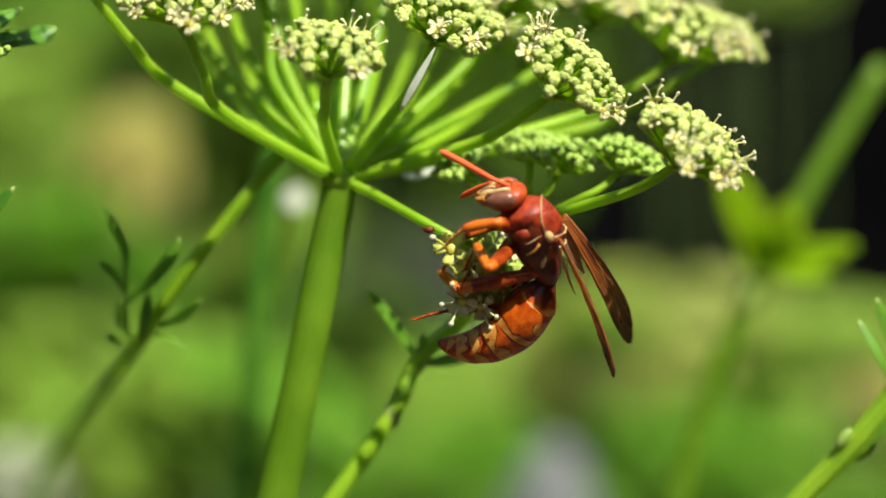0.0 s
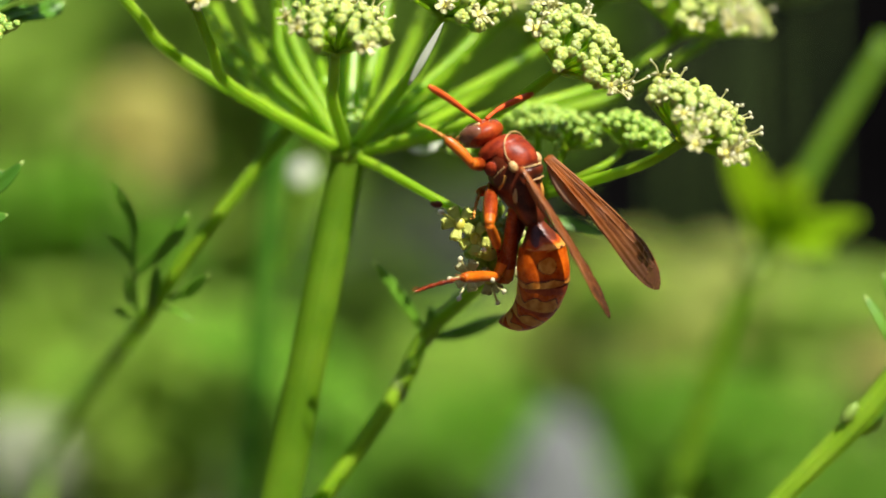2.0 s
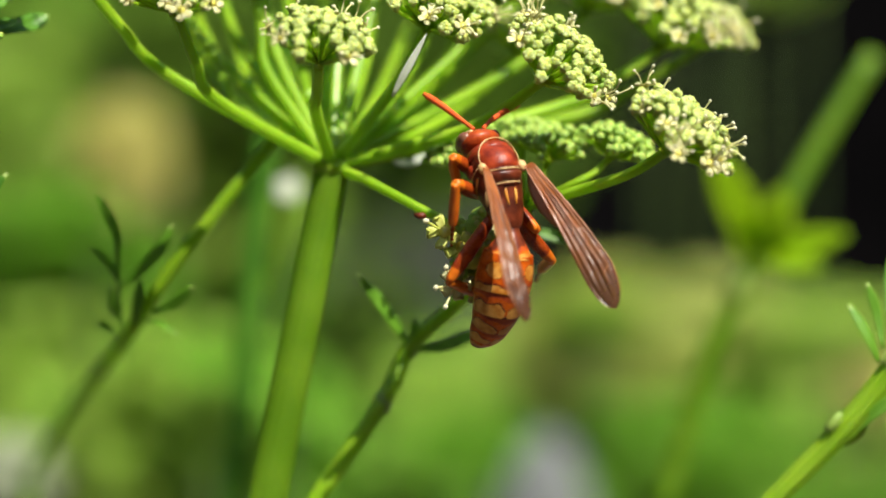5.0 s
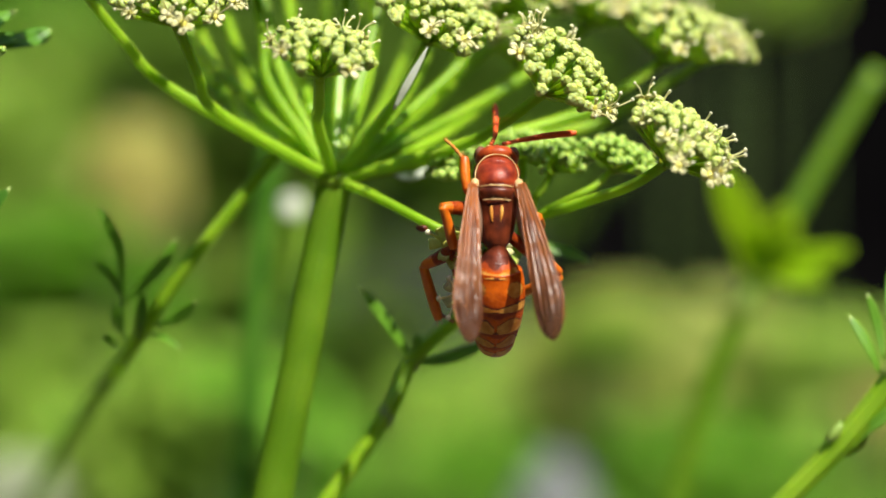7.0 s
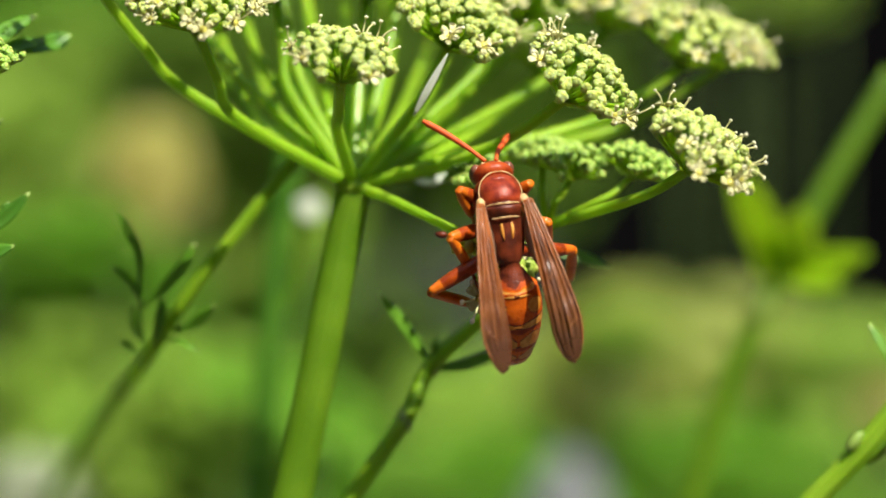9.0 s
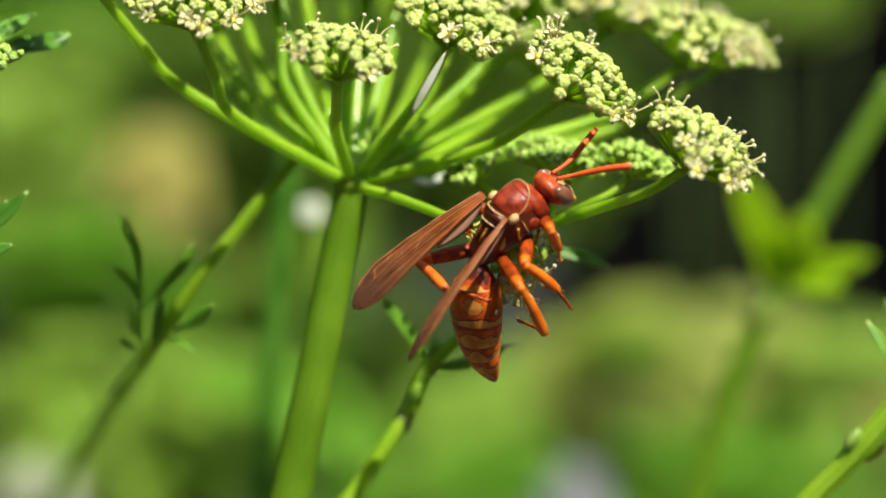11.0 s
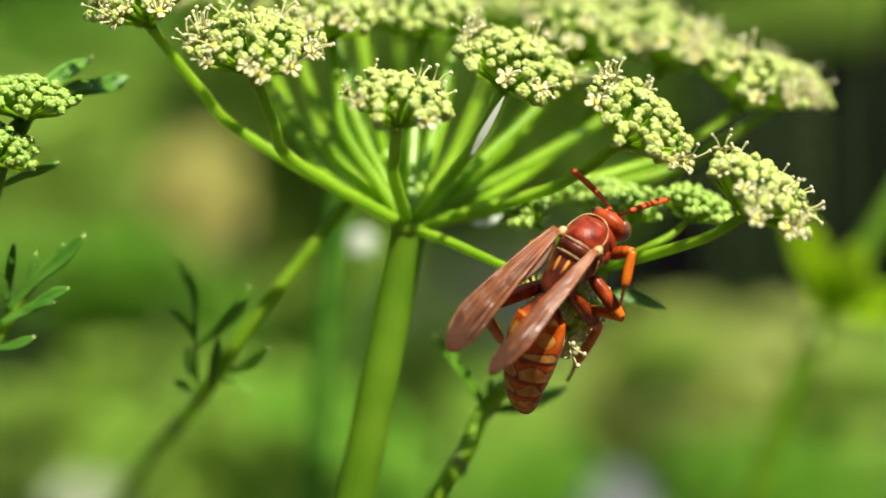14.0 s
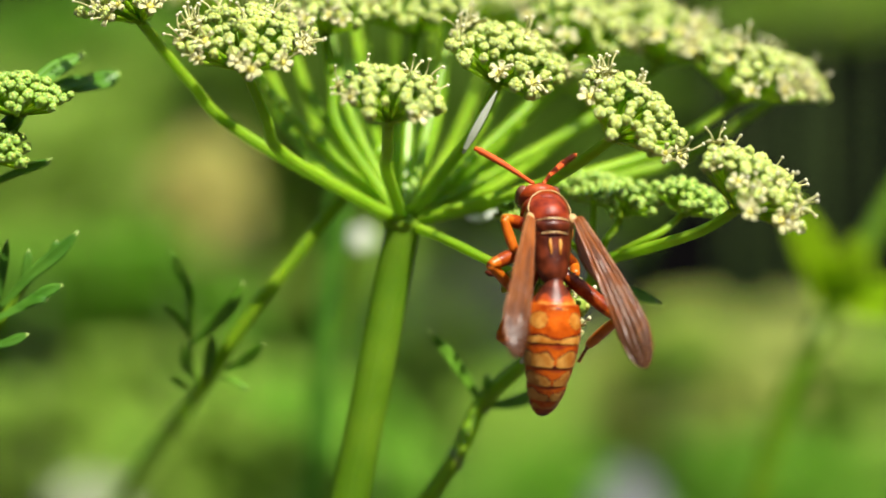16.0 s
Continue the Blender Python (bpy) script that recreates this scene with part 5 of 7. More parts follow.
    walk(PART["gaster0"], [
        (0, pose(0.00010, -0.00099, -0.00526, -150.2, 8.2, 0.0)),
        (0.5, pose(0.00010, -0.00099, -0.00526, -159.3, 7.1, 0.0)),
        (1, pose(0.00010, -0.00099, -0.00526, -167.8, 7.6, 0.0)),
        (1.5, pose(0.00010, -0.00099, -0.00526, -175.1, 7.8, 0.0)),
        (2, pose(0.00010, -0.00099, -0.00526, 179.9, 0.3, 0.0)),
        (2.5, pose(0.00010, -0.00099, -0.00526, -167.3, 7.4, 0.0)),
        (3, pose(0.00010, -0.00099, -0.00526, -174.6, 5.1, 0.0)),
        (3.5, pose(0.00010, -0.00099, -0.00526, -162.7, 7.8, 0.0)),
        (4, pose(0.00010, -0.00099, -0.00526, -161.3, 13.9, 0.0)),
        (4.5, pose(0.00010, -0.00099, -0.00526, -165.0, 11.3, 0.0)),
        (5, pose(0.00010, -0.00099, -0.00526, -161.1, 9.9, 0.0)),
        (7.5, pose(0.00010, -0.00099, -0.00526, -154.1, -0.6, 0.0)),
        (8, pose(0.00010, -0.00099, -0.00526, -151.7, -0.7, 0.0)),
        (8.5, pose(0.00010, -0.00099, -0.00526, -150.7, -1.2, 0.0)),
        (9, pose(0.00010, -0.00099, -0.00526, -150.9, -1.1, 0.0)),
        (11.5, pose(0.00010, -0.00099, -0.00526, -155.9, -14.6, 0.0)),
        (12, pose(0.00010, -0.00099, -0.00526, -152.2, -13.7, 0.0)),
        (12.5, pose(0.00010, -0.00099, -0.00526, -156.9, -10.8, 0.0)),
        (13, pose(0.00010, -0.00099, -0.00526, -153.0, -7.2, 0.0)),
        (13.5, pose(0.00010, -0.00099, -0.00526, -149.3, -5.0, 0.0)),
        (14, pose(0.00010, -0.00099, -0.00526, -156.6, -5.4, 0.0)),
        (14.5, pose(0.00010, -0.00099, -0.00526, -165.8, -1.9, 0.0)),
        (15, pose(0.00010, -0.00099, -0.00526, -166.1, -3.6, 0.0)),
        (15.5, pose(0.00010, -0.00099, -0.00526, -164.3, 1.0, 0.0)),
        (16, pose(0.00010, -0.00099, -0.00526, -164.0, 2.0, 0.0))])
    walk(PART["gaster1"], [
        (0, pose(-0.00029, 0.00058, -0.00797, -140.4, 8.2, 0.0)),
        (0.5, pose(-0.00026, 0.00011, -0.00814, -148.9, 7.1, 0.0)),
        (1, pose(-0.00031, -0.00033, -0.00830, -155.7, 7.6, 0.0)),
        (1.5, pose(-0.00031, -0.00073, -0.00828, -163.5, 7.8, 0.0)),
        (2, pose(0.00008, -0.00100, -0.00817, -168.3, 0.3, 0.0)),
        (2.5, pose(-0.00028, -0.00033, -0.00817, -157.3, 7.4, 0.0)),
        (3, pose(-0.00016, -0.00071, -0.00819, -163.3, 5.1, 0.0)),
        (3.5, pose(-0.00028, -0.00013, -0.00801, -156.4, 7.8, 0.0)),
        (4, pose(-0.00057, -0.00005, -0.00796, -155.3, 13.9, 0.0)),
        (4.5, pose(-0.00045, -0.00025, -0.00799, -159.1, 11.3, 0.0)),
        (5, pose(-0.00038, -0.00005, -0.00798, -155.0, 9.9, 0.0)),
        (7.5, pose(0.00013, 0.00025, -0.00783, -148.5, -0.6, 0.0)),
        (8, pose(0.00013, 0.00036, -0.00778, -146.0, -0.7, 0.0)),
        (8.5, pose(0.00015, 0.00040, -0.00775, -145.0, -1.2, 0.0)),
        (9, pose(0.00014, 0.00040, -0.00775, -145.2, -1.1, 0.0)),
        (11.5, pose(0.00079, 0.00023, -0.00791, -152.8, -14.6, 0.0)),
        (12, pose(0.00073, 0.00041, -0.00784, -149.0, -13.7, 0.0)),
        (12.5, pose(0.00062, 0.00020, -0.00800, -150.2, -10.8, 0.0)),
        (13, pose(0.00043, 0.00035, -0.00788, -148.6, -7.2, 0.0)),
        (13.5, pose(0.00031, 0.00048, -0.00774, -145.7, -5.0, 0.0)),
        (14, pose(0.00034, 0.00015, -0.00789, -152.3, -5.4, 0.0)),
        (14.5, pose(0.00019, -0.00029, -0.00803, -161.6, -1.9, 0.0)),
        (15, pose(0.00027, -0.00031, -0.00803, -162.5, -3.6, 0.0)),
        (15.5, pose(0.00005, -0.00022, -0.00802, -161.3, 1.0, 0.0)),
        (16, pose(0.00000, -0.00020, -0.00802, -161.1, 2.0, 0.0))])
    walk(PART["gaster2"], [
        (0, pose(-0.00071, 0.00300, -0.01087, -124.2, 8.2, 0.0)),
        (0.5, pose(-0.00066, 0.00204, -0.01132, -131.8, 7.1, 0.0)),
        (1, pose(-0.00076, 0.00123, -0.01172, -135.5, 7.6, 0.0)),
        (1.5, pose(-0.00079, 0.00032, -0.01179, -144.0, 7.8, 0.0)),
        (2, pose(0.00006, -0.00029, -0.01160, -148.6, 0.3, 0.0)),
        (2.5, pose(-0.00071, 0.00107, -0.01149, -140.6, 7.4, 0.0)),
        (3, pose(-0.00047, 0.00031, -0.01159, -144.5, 5.1, 0.0)),
        (3.5, pose(-0.00071, 0.00127, -0.01118, -145.9, 7.8, 0.0)),
        (4, pose(-0.00135, 0.00143, -0.01109, -145.3, 13.9, 0.0)),
        (4.5, pose(-0.00109, 0.00099, -0.01117, -149.4, 11.3, 0.0)),
        (5, pose(-0.00092, 0.00144, -0.01113, -144.7, 9.9, 0.0)),
        (7.5, pose(0.00016, 0.00205, -0.01077, -139.1, -0.6, 0.0)),
        (8, pose(0.00016, 0.00228, -0.01063, -136.6, -0.7, 0.0)),
        (8.5, pose(0.00021, 0.00237, -0.01057, -135.5, -1.2, 0.0)),
        (9, pose(0.00020, 0.00236, -0.01058, -135.7, -1.1, 0.0)),
        (11.5, pose(0.00160, 0.00189, -0.01103, -147.6, -14.6, 0.0)),
        (12, pose(0.00146, 0.00227, -0.01086, -143.8, -13.7, 0.0)),
        (12.5, pose(0.00121, 0.00201, -0.01111, -139.1, -10.8, 0.0)),
        (13, pose(0.00081, 0.00221, -0.01090, -141.4, -7.2, 0.0)),
        (13.5, pose(0.00056, 0.00245, -0.01061, -139.5, -5.0, 0.0)),
        (14, pose(0.00063, 0.00177, -0.01096, -145.3, -5.4, 0.0)),
        (14.5, pose(0.00030, 0.00080, -0.01130, -154.6, -1.9, 0.0)),
        (15, pose(0.00047, 0.00073, -0.01130, -156.4, -3.6, 0.0)),
        (15.5, pose(-0.00001, 0.00089, -0.01129, -156.2, 1.0, 0.0)),
        (16, pose(-0.00011, 0.00092, -0.01130, -156.1, 2.0, 0.0))])
    walk(PART["gaster3"], [
        (0, pose(-0.00093, 0.00525, -0.01238, -108.0, 8.2, 0.0)),
        (0.5, pose(-0.00088, 0.00403, -0.01308, -114.6, 7.1, 0.0)),
        (1, pose(-0.00101, 0.00312, -0.01363, -115.2, 7.6, 0.0)),
        (1.5, pose(-0.00108, 0.00187, -0.01390, -124.6, 7.8, 0.0)),
        (2, pose(0.00005, 0.00102, -0.01373, -128.9, 0.3, 0.0)),
        (2.5, pose(-0.00097, 0.00271, -0.01347, -123.9, 7.4, 0.0)),
        (3, pose(-0.00065, 0.00179, -0.01366, -125.7, 5.1, 0.0)),
        (3.5, pose(-0.00099, 0.00268, -0.01323, -135.4, 7.8, 0.0)),
        (4, pose(-0.00185, 0.00287, -0.01311, -135.3, 13.9, 0.0)),
        (4.5, pose(-0.00151, 0.00226, -0.01326, -139.6, 11.3, 0.0)),
        (5, pose(-0.00127, 0.00289, -0.01315, -134.5, 9.9, 0.0)),
        (7.5, pose(0.00018, 0.00366, -0.01262, -129.7, -0.6, 0.0)),
        (8, pose(0.00018, 0.00397, -0.01242, -127.1, -0.7, 0.0)),
        (8.5, pose(0.00024, 0.00410, -0.01232, -126.0, -1.2, 0.0)),
        (9, pose(0.00023, 0.00408, -0.01233, -126.1, -1.1, 0.0)),
        (11.5, pose(0.00215, 0.00327, -0.01314, -142.4, -14.6, 0.0)),
        (12, pose(0.00196, 0.00380, -0.01289, -138.6, -13.7, 0.0)),
        (12.5, pose(0.00158, 0.00371, -0.01305, -128.0, -10.8, 0.0)),
        (13, pose(0.00106, 0.00380, -0.01287, -134.1, -7.2, 0.0)),
        (13.5, pose(0.00073, 0.00407, -0.01250, -133.4, -5.0, 0.0)),
        (14, pose(0.00082, 0.00318, -0.01298, -138.2, -5.4, 0.0)),
        (14.5, pose(0.00038, 0.00186, -0.01352, -147.5, -1.9, 0.0)),
        (15, pose(0.00061, 0.00171, -0.01355, -150.4, -3.6, 0.0)),
        (15.5, pose(-0.00005, 0.00189, -0.01354, -151.2, 1.0, 0.0)),
        (16, pose(-0.00019, 0.00193, -0.01356, -151.1, 2.0, 0.0))])
    walk(PART["gaster4"], [
        (0, pose(-0.00102, 0.00731, -0.01305, -91.8, 8.2, 0.0)),
        (0.5, pose(-0.00099, 0.00597, -0.01397, -97.4, 7.1, 0.0)),
        (1, pose(-0.00113, 0.00508, -0.01454, -95.0, 7.6, 0.0)),
        (1.5, pose(-0.00124, 0.00360, -0.01508, -105.1, 7.8, 0.0)),
        (2, pose(0.00004, 0.00257, -0.01499, -109.2, 0.3, 0.0)),
        (2.5, pose(-0.00111, 0.00443, -0.01462, -107.2, 7.4, 0.0)),
        (3, pose(-0.00075, 0.00344, -0.01484, -106.9, 5.1, 0.0)),
        (3.5, pose(-0.00118, 0.00408, -0.01464, -125.0, 7.8, 0.0)),
        (4, pose(-0.00219, 0.00429, -0.01450, -125.3, 13.9, 0.0)),
        (4.5, pose(-0.00180, 0.00354, -0.01474, -129.8, 11.3, 0.0)),
        (5, pose(-0.00152, 0.00433, -0.01454, -124.3, 9.9, 0.0)),
        (7.5, pose(0.00019, 0.00517, -0.01388, -120.3, -0.6, 0.0)),
        (8, pose(0.00020, 0.00554, -0.01360, -117.7, -0.7, 0.0)),
        (8.5, pose(0.00027, 0.00568, -0.01348, -116.5, -1.2, 0.0)),
        (9, pose(0.00025, 0.00567, -0.01349, -116.6, -1.1, 0.0)),
        (11.5, pose(0.00256, 0.00453, -0.01472, -137.3, -14.6, 0.0)),
        (12, pose(0.00232, 0.00517, -0.01440, -133.3, -13.7, 0.0)),
        (12.5, pose(0.00182, 0.00536, -0.01431, -116.9, -10.8, 0.0)),
        (13, pose(0.00123, 0.00526, -0.01428, -126.8, -7.2, 0.0)),
        (13.5, pose(0.00085, 0.00552, -0.01387, -127.3, -5.0, 0.0)),
        (14, pose(0.00096, 0.00450, -0.01446, -131.2, -5.4, 0.0)),
        (14.5, pose(0.00043, 0.00291, -0.01519, -140.5, -1.9, 0.0)),
        (15, pose(0.00072, 0.00268, -0.01526, -144.3, -3.6, 0.0)),
        (15.5, pose(-0.00008, 0.00284, -0.01527, -146.2, 1.0, 0.0)),
        (16, pose(-0.00025, 0.00288, -0.01529, -146.2, 2.0, 0.0))])
    walk(PART["gaster5"], [
        (0, pose(-0.00103, 0.00916, -0.01310, -75.5, 8.2, 0.0)),
        (0.5, pose(-0.00102, 0.00777, -0.01420, -80.2, 7.1, 0.0)),
        (1, pose(-0.00115, 0.00691, -0.01470, -74.7, 7.6, 0.0)),
        (1.5, pose(-0.00130, 0.00533, -0.01555, -85.7, 7.8, 0.0)),
        (2, pose(0.00004, 0.00418, -0.01555, -89.5, 0.3, 0.0)),
        (2.5, pose(-0.00118, 0.00611, -0.01514, -90.5, 7.4, 0.0)),
        (3, pose(-0.00080, 0.00510, -0.01534, -88.2, 5.1, 0.0)),
        (3.5, pose(-0.00131, 0.00547, -0.01561, -114.5, 7.8, 0.0)),
        (4, pose(-0.00243, 0.00569, -0.01547, -115.4, 13.9, 0.0)),
        (4.5, pose(-0.00201, 0.00484, -0.01580, -120.0, 11.3, 0.0)),
        (5, pose(-0.00168, 0.00574, -0.01549, -114.0, 9.9, 0.0)),
        (7.5, pose(0.00020, 0.00662, -0.01473, -110.9, -0.6, 0.0)),
        (8, pose(0.00021, 0.00702, -0.01438, -108.2, -0.7, 0.0)),
        (8.5, pose(0.00028, 0.00718, -0.01422, -107.0, -1.2, 0.0)),
        (9, pose(0.00027, 0.00716, -0.01424, -107.1, -1.1, 0.0)),
        (11.5, pose(0.00289, 0.00572, -0.01597, -132.1, -14.6, 0.0)),
        (12, pose(0.00261, 0.00645, -0.01557, -128.1, -13.7, 0.0)),
        (12.5, pose(0.00197, 0.00694, -0.01510, -105.8, -10.8, 0.0)),
        (13, pose(0.00136, 0.00665, -0.01531, -119.5, -7.2, 0.0)),
        (13.5, pose(0.00094, 0.00687, -0.01489, -121.1, -5.0, 0.0)),
        (14, pose(0.00106, 0.00577, -0.01556, -124.1, -5.4, 0.0)),
        (14.5, pose(0.00048, 0.00398, -0.01648, -133.5, -1.9, 0.0)),
        (15, pose(0.00080, 0.00366, -0.01661, -138.3, -3.6, 0.0)),
        (15.5, pose(-0.00010, 0.00377, -0.01666, -141.2, 1.0, 0.0)),
        (16, pose(-0.00030, 0.00382, -0.01669, -141.2, 2.0, 0.0))])
    walk(PART["LF_femur"], [
        (0, pose(-0.00100, 0.00322, 0.00178, 56.1, -2.9, -93.3)),
        (0.5, pose(-0.00100, 0.00322, 0.00178, 49.9, -8.3, -100.4)),
        (1, pose(-0.00100, 0.00322, 0.00178, 52.1, 3.8, -85.6)),
        (1.5, pose(-0.00100, 0.00322, 0.00178, 58.7, 8.8, -78.4)),
        (1.75, pose(-0.00100, 0.00322, 0.00178, 69.0, 10.4, -75.1)),
        (2, pose(-0.00100, 0.00322, 0.00178, 79.4, 11.4, -71.6)),
        (2.25, pose(-0.00100, 0.00322, 0.00178, 73.4, 10.9, -73.4)),
        (2.5, pose(-0.00100, 0.00322, 0.00178, 67.4, 10.3, -75.3)),
        (3, pose(-0.00100, 0.00322, 0.00178, 78.2, 10.6, -74.1)),
        (3.5, pose(-0.00100, 0.00322, 0.00178, 77.2, 12.1, -67.3)),
        (4, pose(-0.00100, 0.00322, 0.00178, 64.9, 14.0, -61.5)),
        (4.5, pose(-0.00100, 0.00322, 0.00178, 67.1, 11.8, -66.6)),
        (5, pose(-0.00100, 0.00322, 0.00178, 71.1, 14.3, -60.0)),
        (6.25, pose(-0.00100, 0.00322, 0.00178, 90.1, 17.4, -40.5)),
        (7.5, pose(-0.00100, 0.00322, 0.00178, 109.1, 14.2, -21.0)),
        (7.75, pose(-0.00100, 0.00322, 0.00178, 86.4, 16.2, -36.2)),
        (8, pose(-0.00100, 0.00322, 0.00178, 64.0, 12.4, -50.8)),
        (8.5, pose(-0.00100, 0.00322, 0.00178, 68.5, 9.7, -57.1)),
        (9, pose(-0.00100, 0.00322, 0.00178, 70.0, 11.3, -52.8)),
        (10.25, pose(-0.00100, 0.00322, 0.00178, 63.3, -8.1, -95.7)),
        (11.5, pose(-0.00100, 0.00322, 0.00178, 72.5, -26.8, -141.1)),
        (12, pose(-0.00100, 0.00322, 0.00178, 74.9, -27.3, -143.2)),
        (12.5, pose(-0.00100, 0.00322, 0.00178, 77.2, -27.8, -145.2)),
        (13, pose(-0.00100, 0.00322, 0.00178, 79.7, -28.2, -147.4)),
        (13.5, pose(-0.00100, 0.00322, 0.00178, 82.0, -28.5, -149.5)),
        (14, pose(-0.00100, 0.00322, 0.00178, 84.4, -28.7, -151.6)),
        (14.5, pose(-0.00100, 0.00322, 0.00178, 86.8, -28.8, -153.7)),
        (14.75, pose(-0.00100, 0.00322, 0.00178, 111.6, -35.3, -109.1)),
        (15, pose(-0.00100, 0.00322, 0.00178, 125.5, -54.9, -61.2)),
        (15.25, pose(-0.00100, 0.00322, 0.00178, 99.5, -43.6, -101.4)),
        (15.5, pose(-0.00100, 0.00322, 0.00178, 70.9, -46.0, -141.2)),
        (15.75, pose(-0.00100, 0.00322, 0.00178, 77.7, -36.0, -96.2)),
        (16, pose(-0.00100, 0.00322, 0.00178, 90.6, -32.2, -53.9))])
    walk(PART["LF_tibia"], [
        (0, pose(-0.00472, 0.00355, 0.00429, 102.6, 0.1, 177.5)),
        (0.5, pose(-0.00431, 0.00424, 0.00466, 100.0, 2.3, 166.3)),
        (1, pose(-0.00453, 0.00276, 0.00454, 120.3, 6.4, 155.4)),
        (1.5, pose(-0.00470, 0.00210, 0.00409, 114.5, -9.5, -174.8)),
        (1.75, pose(-0.00499, 0.00186, 0.00337, 72.8, -10.4, -160.2)),
        (2, pose(-0.00514, 0.00167, 0.00259, 32.4, -1.7, -148.8)),
        (2.25, pose(-0.00506, 0.00176, 0.00304, 98.7, -4.2, -154.2)),
        (2.5, pose(-0.00494, 0.00186, 0.00348, 164.8, -0.2, -158.7)),
        (3, pose(-0.00519, 0.00185, 0.00268, 170.4, 1.8, -159.1)),
        (3.5, pose(-0.00497, 0.00133, 0.00276, 174.9, 20.9, -161.6)),
        (4, pose(-0.00436, 0.00087, 0.00363, 93.9, 28.0, -169.5)),
        (4.5, pose(-0.00466, 0.00124, 0.00349, 172.8, 4.2, -143.9)),
        (5, pose(-0.00451, 0.00078, 0.00319, 147.3, 44.1, -159.4)),
        (6.25, pose(-0.00392, -0.00020, 0.00177, 36.4, 46.5, 117.7)),
        (7.5, pose(-0.00286, -0.00062, 0.00035, -14.2, -8.2, 106.8)),
        (7.75, pose(-0.00359, -0.00045, 0.00205, 32.9, 56.7, 117.8)),
        (8, pose(-0.00387, 0.00034, 0.00370, 165.5, 40.0, -135.4)),
        (8.5, pose(-0.00436, 0.00071, 0.00341, 166.2, 48.5, -138.4)),
        (9, pose(-0.00419, 0.00042, 0.00329, 167.1, 46.6, -137.7)),
        (10.25, pose(-0.00497, 0.00390, 0.00378, -161.5, 36.8, -138.4)),
        (11.5, pose(-0.00322, 0.00694, 0.00299, -133.1, 28.5, -144.7)),
        (12, pose(-0.00317, 0.00702, 0.00283, -131.2, 30.1, -142.6)),
        (12.5, pose(-0.00312, 0.00709, 0.00266, -136.0, 35.2, -136.2)),
        (13, pose(-0.00306, 0.00715, 0.00250, -142.2, 29.5, -142.1)),
        (13.5, pose(-0.00301, 0.00721, 0.00233, -145.5, 26.1, -144.8)),
        (14, pose(-0.00295, 0.00726, 0.00216, -142.1, 16.3, -152.6)),
        (14.5, pose(-0.00288, 0.00730, 0.00200, -149.2, -0.9, -164.3)),
        (14.75, pose(-0.00527, 0.00369, 0.00043, 164.2, 34.4, -159.5)),
        (15, pose(-0.00318, -0.00042, 0.00028, 85.4, 55.9, 158.8)),
        (15.25, pose(-0.00545, 0.00359, 0.00124, 155.2, 38.1, -158.8)),
        (15.5, pose(-0.00284, 0.00719, 0.00280, -165.7, 5.1, -155.6)),
        (15.75, pose(-0.00531, 0.00425, 0.00255, -173.3, 13.5, -154.1)),
        (16, pose(-0.00462, 0.00055, 0.00174, 178.9, 22.0, -153.6))])
